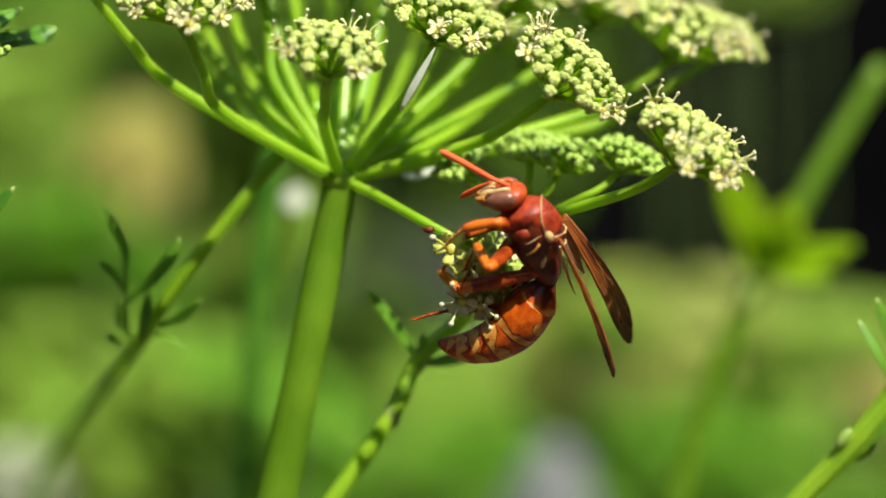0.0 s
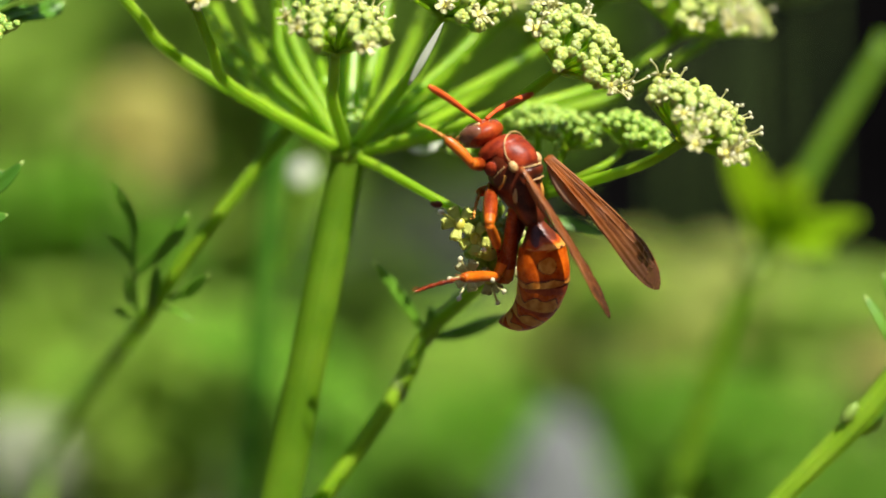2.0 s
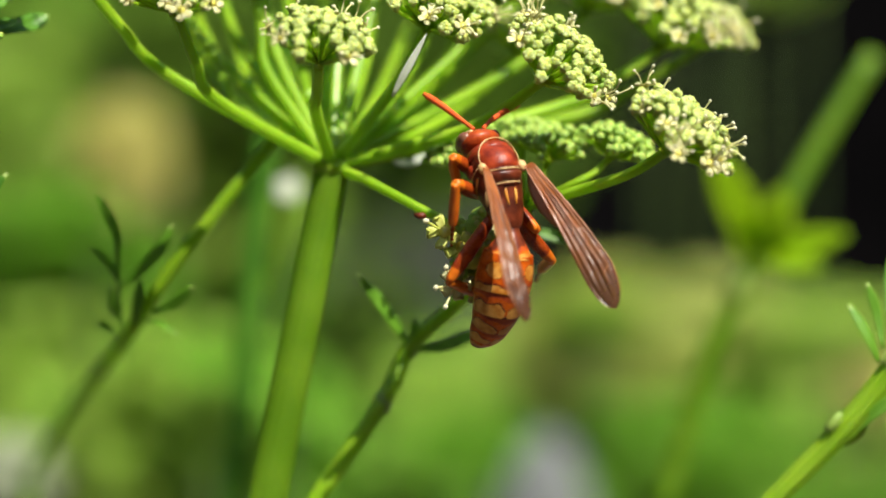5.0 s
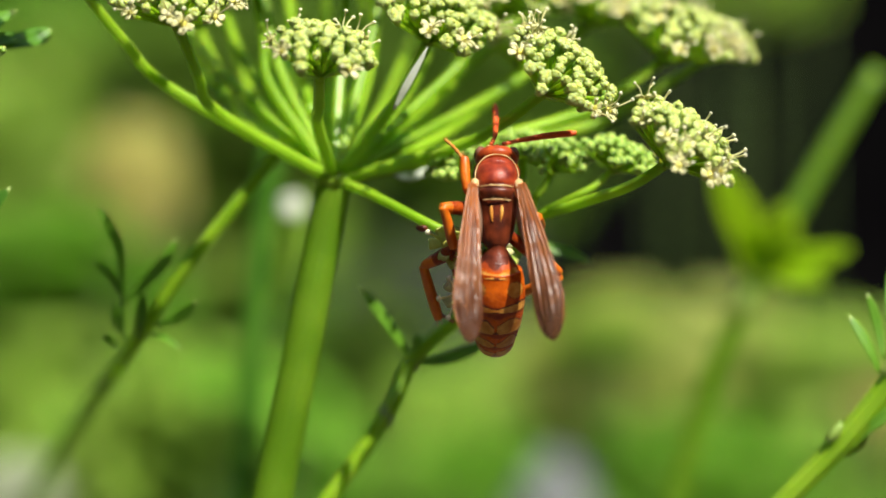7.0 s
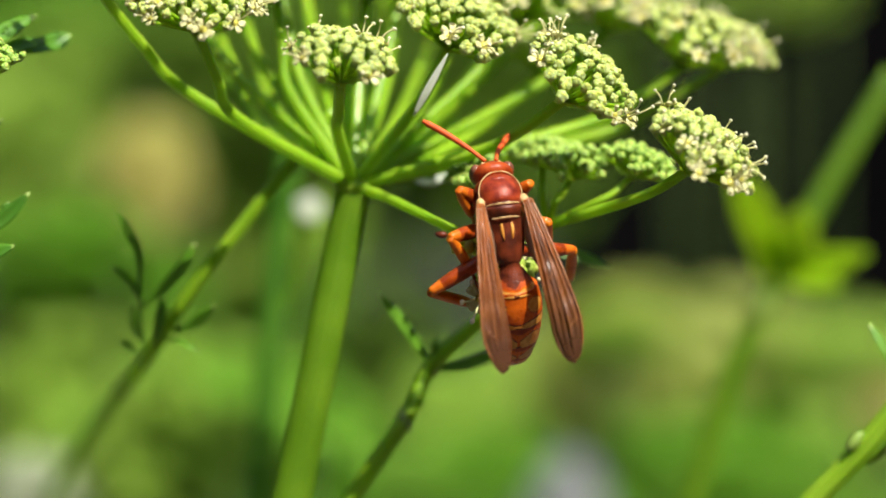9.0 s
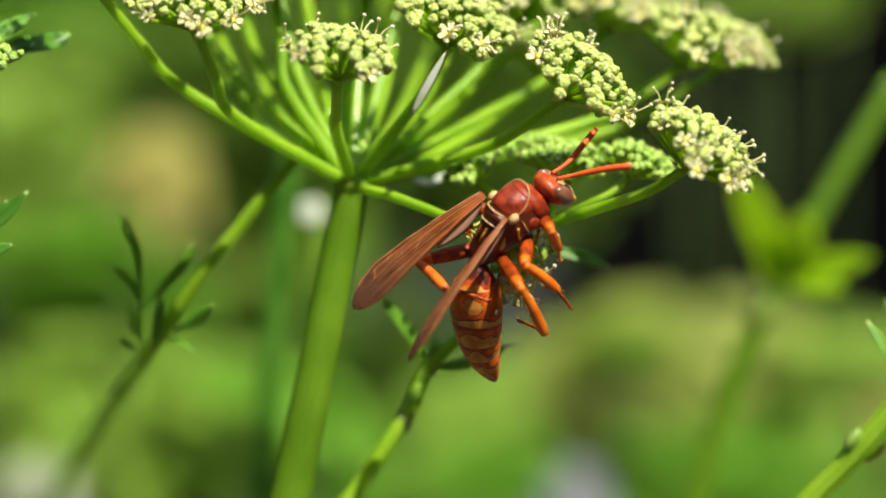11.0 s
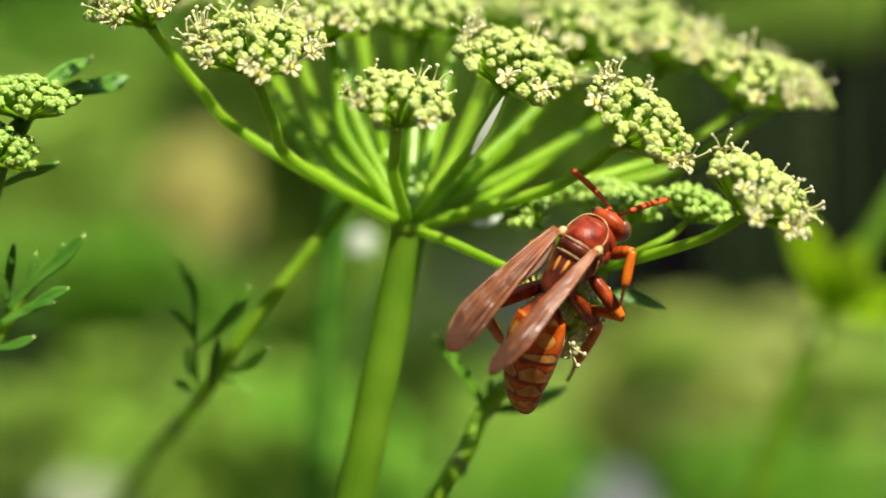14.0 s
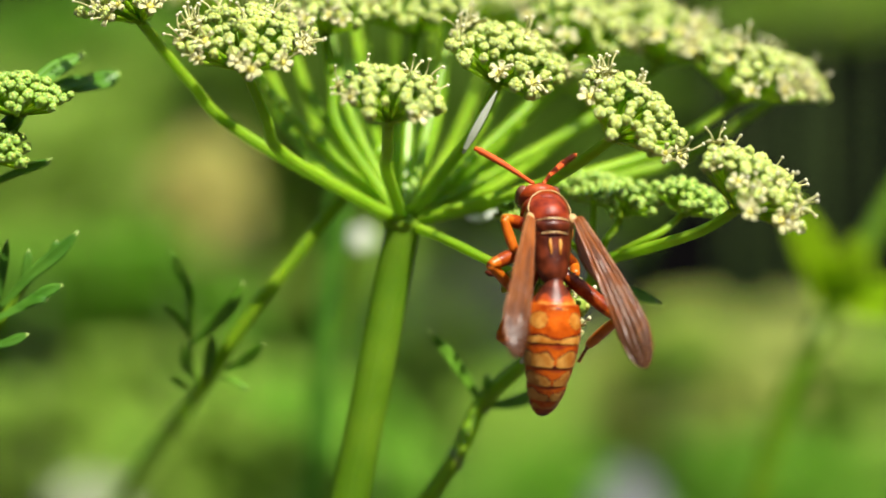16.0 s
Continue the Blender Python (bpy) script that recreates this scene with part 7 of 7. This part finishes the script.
    walk(PART["RF_tibia"], [
        (0, pose(0.00387, 0.00528, -0.00100, 100.4, -0.7, -166.0)),
        (0.5, pose(0.00363, 0.00523, -0.00126, 92.1, -3.3, -142.4)),
        (1, pose(0.00338, 0.00517, -0.00150, 81.0, -1.4, -111.4)),
        (1.5, pose(0.00311, 0.00509, -0.00172, 74.1, 3.8, -88.3)),
        (2, pose(0.00316, 0.00526, -0.00159, 83.6, 4.4, -84.8)),
        (2.5, pose(0.00321, 0.00542, -0.00146, 93.4, 4.5, -81.3)),
        (3, pose(0.00325, 0.00558, -0.00131, 102.9, 4.0, -77.8)),
        (3.5, pose(0.00335, 0.00582, -0.00103, 103.5, 4.8, -81.1)),
        (4, pose(0.00344, 0.00606, -0.00071, 133.2, -0.4, -71.4)),
        (4.5, pose(0.00351, 0.00629, -0.00034, 129.7, -7.0, -64.0)),
        (5, pose(0.00356, 0.00650, 0.00007, 134.2, -2.4, -69.1)),
        (7.5, pose(0.00340, 0.00699, 0.00223, 141.6, -13.6, -58.9)),
        (7.75, pose(0.00547, 0.00368, 0.00204, 140.9, 25.8, -89.4)),
        (8, pose(0.00415, 0.00001, 0.00166, 105.1, 55.5, -144.4)),
        (8.5, pose(0.00389, -0.00023, 0.00177, 104.5, 56.1, -148.3)),
        (9, pose(0.00350, -0.00030, 0.00304, 121.5, 53.6, -138.3)),
        (11.5, pose(0.00516, 0.00157, 0.00222, 144.1, 44.2, -122.9)),
        (12, pose(0.00488, 0.00129, 0.00301, 124.2, 43.7, -122.2)),
        (12.5, pose(0.00498, 0.00197, 0.00346, 140.4, 65.6, -161.8)),
        (13, pose(0.00497, 0.00251, 0.00377, 148.7, 35.3, -129.2)),
        (13.5, pose(0.00462, 0.00142, 0.00375, 143.7, 49.5, -142.0)),
        (14, pose(0.00467, 0.00117, 0.00339, -177.5, 20.2, -131.3)),
        (14.5, pose(0.00349, -0.00005, 0.00363, 141.3, 44.2, -140.5)),
        (14.75, pose(0.00486, 0.00347, 0.00408, 162.2, 9.5, -120.1)),
        (15, pose(0.00347, 0.00681, 0.00289, 171.7, -28.5, -111.4)),
        (15.25, pose(0.00548, 0.00355, 0.00210, 137.7, 3.1, -126.4)),
        (15.5, pose(0.00411, 0.00004, 0.00107, 94.1, 18.7, -158.1)),
        (15.75, pose(0.00549, 0.00301, 0.00194, 135.5, 5.5, -129.4)),
        (16, pose(0.00434, 0.00609, 0.00273, 168.5, -22.0, -114.9))])
    walk(PART["RF_tarsus"], [
        (0, pose(0.00298, 0.00881, -0.00167, 90.5, -2.7, -107.0)),
        (0.5, pose(0.00137, 0.00815, -0.00140, 108.0, -4.7, -94.9)),
        (1, pose(-0.00002, 0.00652, -0.00093, 119.6, -2.1, -100.6)),
        (1.5, pose(-0.00045, 0.00492, -0.00071, 59.4, -2.1, -93.5)),
        (2, pose(-0.00050, 0.00490, -0.00118, 133.7, -2.5, -90.0)),
        (2.5, pose(-0.00044, 0.00488, -0.00167, 131.2, 5.0, -98.2)),
        (3, pose(-0.00028, 0.00488, -0.00214, 141.6, -0.7, -92.7)),
        (3.5, pose(-0.00021, 0.00534, -0.00190, 134.8, -10.7, -83.8)),
        (4, pose(0.00089, 0.00519, -0.00324, 139.6, -8.6, -85.8)),
        (4.5, pose(0.00107, 0.00479, -0.00268, 137.1, -16.4, -78.7)),
        (5, pose(0.00112, 0.00545, -0.00251, 140.3, -10.8, -83.7)),
        (7.5, pose(0.00179, 0.00522, -0.00059, 149.9, -20.7, -76.6)),
        (7.75, pose(0.00312, 0.00490, -0.00055, 146.5, 22.4, -102.3)),
        (8, pose(0.00272, 0.00338, 0.00111, 108.6, 55.6, -153.3)),
        (8.5, pose(0.00266, 0.00322, 0.00125, 105.5, 56.6, -159.4)),
        (9, pose(0.00256, 0.00309, 0.00190, 114.9, 55.9, -155.9)),
        (11.5, pose(0.00448, 0.00451, 0.00007, 138.0, 35.0, -117.3)),
        (12, pose(0.00305, 0.00414, 0.00151, 152.7, 33.3, -115.9)),
        (12.5, pose(0.00671, 0.00502, 0.00228, 145.1, 39.4, -120.5)),
        (13, pose(0.00464, 0.00514, 0.00119, 139.9, 29.4, -111.2)),
        (13.5, pose(0.00506, 0.00454, 0.00182, 94.4, 54.5, -170.5)),
        (14, pose(0.00563, 0.00203, -0.00008, 142.2, 41.8, -136.5)),
        (14.5, pose(0.00357, 0.00302, 0.00156, 123.6, 53.2, -154.4)),
        (14.75, pose(0.00417, 0.00455, 0.00061, 157.8, 18.1, -120.6)),
        (15, pose(0.00234, 0.00538, -0.00033, 170.2, -24.2, -108.8)),
        (15.25, pose(0.00356, 0.00515, -0.00063, 147.4, 16.8, -124.3)),
        (15.5, pose(0.00281, 0.00350, 0.00082, 101.6, 42.9, -165.7)),
        (15.75, pose(0.00365, 0.00485, -0.00068, 144.8, 19.8, -126.4)),
        (16, pose(0.00310, 0.00516, -0.00064, 166.9, -17.1, -110.2))])
    walk(PART["RM_femur"], [
        (0, pose(0.00130, 0.00269, -0.00077, 145.5, 1.9, 138.4)),
        (0.5, pose(0.00130, 0.00269, -0.00077, 142.9, 9.5, 132.9)),
        (1, pose(0.00130, 0.00269, -0.00077, 138.7, 18.0, 125.8)),
        (1.5, pose(0.00130, 0.00269, -0.00077, 132.5, 26.5, 116.8)),
        (2, pose(0.00130, 0.00269, -0.00077, 124.4, 33.9, 106.0)),
        (2.5, pose(0.00130, 0.00269, -0.00077, 114.9, 39.4, 94.1)),
        (3, pose(0.00130, 0.00269, -0.00077, 105.1, 42.6, 82.5)),
        (3.5, pose(0.00130, 0.00269, -0.00077, 95.4, 38.3, 112.6)),
        (4, pose(0.00130, 0.00269, -0.00077, 104.5, 36.2, 127.9)),
        (4.25, pose(0.00130, 0.00269, -0.00077, 146.5, 39.0, 123.0)),
        (4.5, pose(0.00130, 0.00269, -0.00077, -169.5, 43.6, 121.8)),
        (5, pose(0.00130, 0.00269, -0.00077, 169.4, 33.2, 121.8)),
        (7.5, pose(0.00130, 0.00269, -0.00077, 139.6, 81.8, 81.7)),
        (8, pose(0.00130, 0.00269, -0.00077, 95.8, 84.7, 37.3)),
        (8.5, pose(0.00130, 0.00269, -0.00077, 132.3, 83.0, 71.4)),
        (9, pose(0.00130, 0.00269, -0.00077, 145.7, 79.9, 89.1)),
        (11.5, pose(0.00130, 0.00269, -0.00077, 139.1, 73.8, 109.4)),
        (12, pose(0.00130, 0.00269, -0.00077, 139.4, 72.3, 114.1)),
        (12.5, pose(0.00130, 0.00269, -0.00077, 65.8, 76.2, 55.1)),
        (13, pose(0.00130, 0.00269, -0.00077, 112.6, 76.4, 96.9)),
        (13.5, pose(0.00130, 0.00269, -0.00077, 176.6, 53.5, 133.8)),
        (13.75, pose(0.00130, 0.00269, -0.00077, 149.1, 50.1, 135.5)),
        (14, pose(0.00130, 0.00269, -0.00077, 123.1, 47.5, 139.2)),
        (14.5, pose(0.00130, 0.00269, -0.00077, 142.7, 49.8, 135.5)),
        (15, pose(0.00130, 0.00269, -0.00077, 141.2, 53.2, 131.2)),
        (15.5, pose(0.00130, 0.00269, -0.00077, 145.1, 53.4, 131.0)),
        (15.75, pose(0.00130, 0.00269, -0.00077, 121.7, 49.1, 138.2)),
        (16, pose(0.00130, 0.00269, -0.00077, 99.1, 46.9, 147.0))])
    walk(PART["RM_tibia"], [
        (0, pose(0.00360, 0.00505, -0.00555, 58.5, -2.7, -109.0)),
        (0.5, pose(0.00438, 0.00452, -0.00533, 67.6, 0.1, -103.4)),
        (1, pose(0.00519, 0.00384, -0.00492, 86.9, -0.4, -106.0)),
        (1.5, pose(0.00590, 0.00306, -0.00428, 103.0, -0.8, -102.5)),
        (2, pose(0.00640, 0.00225, -0.00349, 115.3, -0.1, -104.4)),
        (2.5, pose(0.00666, 0.00153, -0.00266, 124.1, -16.1, -76.7)),
        (3, pose(0.00672, 0.00095, -0.00188, 133.9, -18.4, -73.8)),
        (3.5, pose(0.00676, 0.00460, -0.00119, 136.5, -24.3, -67.4)),
        (4, pose(0.00626, 0.00546, -0.00194, 138.3, -29.0, -62.6)),
        (4.25, pose(0.00564, 0.00189, -0.00453, 126.1, 20.4, -112.2)),
        (4.5, pose(0.00247, -0.00121, -0.00490, 70.4, 32.3, 170.6)),
        (5, pose(0.00385, 0.00060, -0.00554, 64.2, 28.5, 160.2)),
        (7.5, pose(0.00439, -0.00218, -0.00140, 110.4, 29.7, -172.6)),
        (8, pose(0.00433, -0.00226, -0.00082, 126.5, 24.5, -161.8)),
        (8.5, pose(0.00413, -0.00235, -0.00125, 107.3, 32.1, -178.8)),
        (9, pose(0.00449, -0.00208, -0.00161, 108.1, 31.6, -176.9)),
        (11.5, pose(0.00628, -0.00002, -0.00199, 104.6, 35.0, 169.2)),
        (12, pose(0.00646, 0.00041, -0.00212, 102.1, 31.7, -174.4)),
        (12.5, pose(0.00696, 0.00155, -0.00020, 107.5, 31.7, -174.4)),
        (13, pose(0.00688, 0.00119, -0.00129, 100.0, 30.0, -166.1)),
        (13.5, pose(0.00477, -0.00043, -0.00422, 73.0, 28.2, 160.9)),
        (13.75, pose(0.00611, 0.00214, -0.00397, 86.0, 35.9, -152.5)),
        (14, pose(0.00624, 0.00484, -0.00291, 101.9, 33.0, -103.8)),
        (14.5, pose(0.00628, 0.00273, -0.00375, 111.6, 46.2, -156.7)),
        (15, pose(0.00642, 0.00235, -0.00348, 118.3, 46.7, -158.1)),
        (15.5, pose(0.00631, 0.00198, -0.00361, 115.1, 44.9, -152.9)),
        (15.75, pose(0.00630, 0.00484, -0.00276, 149.8, -1.0, -103.5)),
        (16, pose(0.00498, 0.00713, -0.00139, 141.7, -55.9, -64.2))])
    walk(PART["RM_tarsus"], [
        (0, pose(-0.00031, 0.00652, -0.00299, 108.9, -2.4, -121.8)),
        (0.5, pose(-0.00002, 0.00557, -0.00347, 86.2, -3.0, -117.5)),
        (1, pose(0.00049, 0.00519, -0.00465, 87.0, -2.6, -111.8)),
        (1.5, pose(0.00124, 0.00407, -0.00538, 102.7, -3.0, -107.2)),
        (2, pose(0.00211, 0.00335, -0.00558, 114.9, -2.4, -109.1)),
        (2.5, pose(0.00289, -0.00014, -0.00530, 116.3, 0.9, -115.8)),
        (3, pose(0.00362, -0.00106, -0.00511, 122.9, 1.1, -116.3)),
        (3.5, pose(0.00421, 0.00195, -0.00443, 127.7, -13.4, -95.9)),
        (4, pose(0.00418, 0.00239, -0.00514, 127.9, -13.6, -95.7)),
        (4.25, pose(0.00236, 0.00432, -0.00723, 116.7, 12.6, -135.1)),
        (4.5, pose(0.00236, 0.00349, -0.00351, 89.1, 23.8, 176.5)),
        (5, pose(0.00438, 0.00509, -0.00367, 85.7, 23.2, 162.0)),
        (7.5, pose(0.00464, 0.00249, -0.00289, 103.5, 21.4, -174.5)),
        (8, pose(0.00425, 0.00186, -0.00348, 111.7, 20.1, -170.1)),
        (8.5, pose(0.00481, 0.00235, -0.00248, 102.0, 22.7, -179.2)),
        (9, pose(0.00504, 0.00262, -0.00290, 103.4, 23.0, 179.3)),
        (11.5, pose(0.00787, 0.00451, -0.00300, 121.5, 13.9, -157.8)),
        (12, pose(0.00654, 0.00523, -0.00299, 108.7, -9.6, -110.7)),
        (12.5, pose(0.00728, 0.00628, -0.00146, 123.4, 8.3, -146.1)),
        (13, pose(0.00613, 0.00598, -0.00203, 116.5, 6.0, -142.0)),
        (13.5, pose(0.00566, 0.00422, -0.00295, 111.7, -7.2, -113.3)),
        (13.75, pose(0.00367, 0.00638, -0.00369, 106.5, -2.1, -127.9)),
        (14, pose(0.00172, 0.00652, -0.00376, 100.3, 1.5, -142.9)),
        (14.5, pose(0.00567, 0.00743, -0.00500, 101.5, 8.2, -177.1)),
        (15, pose(0.00637, 0.00699, -0.00507, 102.9, 9.0, 179.6)),
        (15.5, pose(0.00559, 0.00660, -0.00508, 104.2, 8.1, -176.7)),
        (15.75, pose(0.00389, 0.00534, -0.00700, 141.8, -6.8, -154.1)),
        (16, pose(0.00363, 0.00294, -0.00355, 175.7, -32.0, -143.8))])
    walk(PART["RH_femur"], [
        (0, pose(0.00130, 0.00077, -0.00386, 148.2, 1.3, 152.5)),
        (0.5, pose(0.00130, 0.00077, -0.00386, 141.2, -20.9, 168.3)),
        (1, pose(0.00130, 0.00077, -0.00386, 142.4, -15.3, 163.6)),
        (1.5, pose(0.00130, 0.00077, -0.00386, 150.7, -36.7, 179.2)),
        (2, pose(0.00130, 0.00077, -0.00386, 156.2, -27.9, 174.0)),
        (2.5, pose(0.00130, 0.00077, -0.00386, 145.2, -36.4, 179.6)),
        (3, pose(0.00130, 0.00077, -0.00386, 140.6, -24.8, 169.4)),
        (3.25, pose(0.00130, 0.00077, -0.00386, 136.7, -4.7, 151.4)),
        (3.5, pose(0.00130, 0.00077, -0.00386, 126.6, 13.1, 131.6)),
        (4, pose(0.00130, 0.00077, -0.00386, 121.8, 11.2, 134.5)),
        (4.5, pose(0.00130, 0.00077, -0.00386, 118.3, 6.4, 142.9)),
        (5, pose(0.00130, 0.00077, -0.00386, 126.5, 13.9, 131.0)),
        (7.5, pose(0.00130, 0.00077, -0.00386, 111.8, 12.2, 134.1)),
        (8, pose(0.00130, 0.00077, -0.00386, 106.3, 15.7, 123.6)),
        (8.5, pose(0.00130, 0.00077, -0.00386, 108.8, 16.4, 121.3)),
        (9, pose(0.00130, 0.00077, -0.00386, 90.5, 16.2, 122.8)),
        (10.25, pose(0.00130, 0.00077, -0.00386, 87.5, 15.7, 93.0)),
        (11.5, pose(0.00130, 0.00077, -0.00386, 85.2, 13.8, 63.6)),
        (12, pose(0.00130, 0.00077, -0.00386, 90.1, 14.3, 76.2)),
        (12.5, pose(0.00130, 0.00077, -0.00386, 82.6, 15.1, 88.0)),
        (13, pose(0.00130, 0.00077, -0.00386, 86.5, 14.3, 80.0)),
        (13.5, pose(0.00130, 0.00077, -0.00386, 127.1, 19.4, 62.4)),
        (13.75, pose(0.00130, 0.00077, -0.00386, 126.5, -14.9, 105.6)),
        (14, pose(0.00130, 0.00077, -0.00386, 96.9, -37.1, 162.3)),
        (14.5, pose(0.00130, 0.00077, -0.00386, 114.7, -18.4, 96.2)),
        (15, pose(0.00130, 0.00077, -0.00386, 123.5, -9.7, 80.3)),
        (15.5, pose(0.00130, 0.00077, -0.00386, 131.5, -6.9, 76.6)),
        (16, pose(0.00130, 0.00077, -0.00386, 131.9, -7.9, 77.7))])
    walk(PART["RH_tibia"], [
        (0, pose(0.00338, 0.00443, -0.01066, 68.3, -2.1, -132.5)),
        (0.5, pose(0.00015, 0.00614, -0.00968, 56.1, 6.5, -116.3)),
        (1, pose(0.00107, 0.00592, -0.00997, 55.8, 4.7, -119.0)),
        (1.5, pose(-0.00282, 0.00473, -0.00946, 62.3, 13.4, -104.4)),
        (2, pose(-0.00176, 0.00435, -0.01033, 76.3, 18.3, -90.9)),
        (2.5, pose(-0.00257, 0.00536, -0.00915, 92.7, 19.7, -75.7)),
        (3, pose(-0.00031, 0.00623, -0.00948, 86.8, 19.7, -80.9)),
        (3.25, pose(0.00351, 0.00581, -0.00966, 72.8, 9.3, -135.9)),
        (3.5, pose(0.00682, 0.00423, -0.00851, 72.9, -7.7, 172.7)),
        (4, pose(0.00672, 0.00496, -0.00799, 68.3, -7.8, 172.4)),
        (4.5, pose(0.00589, 0.00614, -0.00762, 97.2, -5.2, -166.8)),
        (5, pose(0.00690, 0.00414, -0.00848, 90.0, -3.4, 164.5)),
        (7.5, pose(0.00707, 0.00548, -0.00677, 100.2, -9.2, -135.7)),
        (8, pose(0.00803, 0.00452, -0.00602, 94.9, -7.5, -148.8)),
        (8.5, pose(0.00815, 0.00408, -0.00633, 89.1, -6.9, -166.6)),
        (9, pose(0.00804, 0.00508, -0.00393, 110.4, -3.8, 175.7)),
        (10.25, pose(0.00928, 0.00129, -0.00353, 119.5, -0.6, 168.8)),
        (11.5, pose(0.00851, -0.00264, -0.00321, 128.3, 3.7, 162.4)),
        (12, pose(0.00907, -0.00114, -0.00388, 131.3, -11.4, -179.6)),
        (12.5, pose(0.00924, 0.00076, -0.00287, 129.9, -13.8, -176.7)),
        (13, pose(0.00918, -0.00050, -0.00339, 131.0, -10.0, 178.7)),
        (13.5, pose(0.00622, -0.00361, -0.00841, 110.3, -9.2, 177.4)),
        (13.75, pose(0.00717, 0.00368, -0.00845, 119.4, -12.2, -176.0)),
        (14, pose(0.00317, 0.00851, -0.00463, 128.3, -16.2, -169.9)),
        (14.5, pose(0.00841, 0.00261, -0.00704, 101.1, -16.7, -168.9)),
        (15, pose(0.00800, 0.00038, -0.00821, 111.0, -19.5, -158.7)),
        (15.5, pose(0.00728, -0.00000, -0.00912, 110.6, -19.7, -158.0)),
        (16, pose(0.00728, 0.00022, -0.00915, 101.3, -16.5, -170.0))])
    walk(PART["RH_tarsus"], [
        (0, pose(-0.00108, 0.00864, -0.00822, 97.0, -0.6, -167.9)),
        (0.5, pose(-0.00495, 0.00818, -0.00602, 96.4, -1.0, -164.5)),
        (1, pose(-0.00385, 0.00831, -0.00627, 86.3, -1.0, -165.1)),
        (1.5, pose(-0.00866, 0.00549, -0.00648, 86.3, -0.4, -156.5)),
        (2, pose(-0.00818, 0.00396, -0.00885, 91.6, -0.2, -143.0)),
        (2.5, pose(-0.00898, 0.00382, -0.00943, 85.3, 0.0, -134.9)),
        (3, pose(-0.00680, 0.00506, -0.00914, 83.1, -3.6, -169.4)),
        (3.25, pose(-0.00111, 0.01012, -0.00774, 86.6, -4.8, 177.5)),
        (3.5, pose(0.00788, 0.01045, -0.00659, 90.3, -5.1, 164.3)),
        (4, pose(0.00787, 0.01099, -0.00557, 85.3, -5.2, 163.3)),
        (4.5, pose(0.00432, 0.01249, -0.00845, 99.2, -5.9, -178.8)),
        (5, pose(0.00866, 0.01050, -0.00847, 95.4, -3.1, 160.1)),
        (7.5, pose(0.00240, 0.01000, -0.00792, 100.2, -8.7, -160.9)),
        (8, pose(0.00456, 0.01010, -0.00658, 99.1, -7.7, -166.3)),
        (8.5, pose(0.00663, 0.01051, -0.00622, 94.6, -6.6, -175.5)),
        (9, pose(0.00835, 0.01126, -0.00622, 104.5, -4.9, 174.3)),
        (10.25, pose(0.01036, 0.00693, -0.00678, 112.8, -19.8, -142.8)),
        (11.5, pose(0.01033, 0.00222, -0.00729, 107.5, -36.1, -95.6)),
        (12, pose(0.00817, 0.00381, -0.00815, 84.4, -34.1, -119.4)),
        (12.5, pose(0.00794, 0.00575, -0.00698, 76.5, -27.1, -73.7)),
        (13, pose(0.00854, 0.00450, -0.00765, 97.2, -30.0, -129.5)),
        (13.5, pose(0.00614, 0.00259, -0.01067, 92.4, -25.3, 171.6)),
        (13.75, pose(0.00608, 0.00937, -0.01163, 102.8, -26.1, 178.8)),
        (14, pose(0.00113, 0.01341, -0.00855, 113.1, -28.2, -174.2)),
        (14.5, pose(0.00680, 0.00889, -0.00825, 100.9, -26.4, 179.3)),
        (15, pose(0.00503, 0.00583, -0.01044, 105.3, -26.9, -178.2)),
        (15.5, pose(0.00423, 0.00543, -0.01131, 107.2, -26.8, -178.5)),
        (16, pose(0.00579, 0.00653, -0.01039, 96.4, -25.4, 173.9))])


motions()
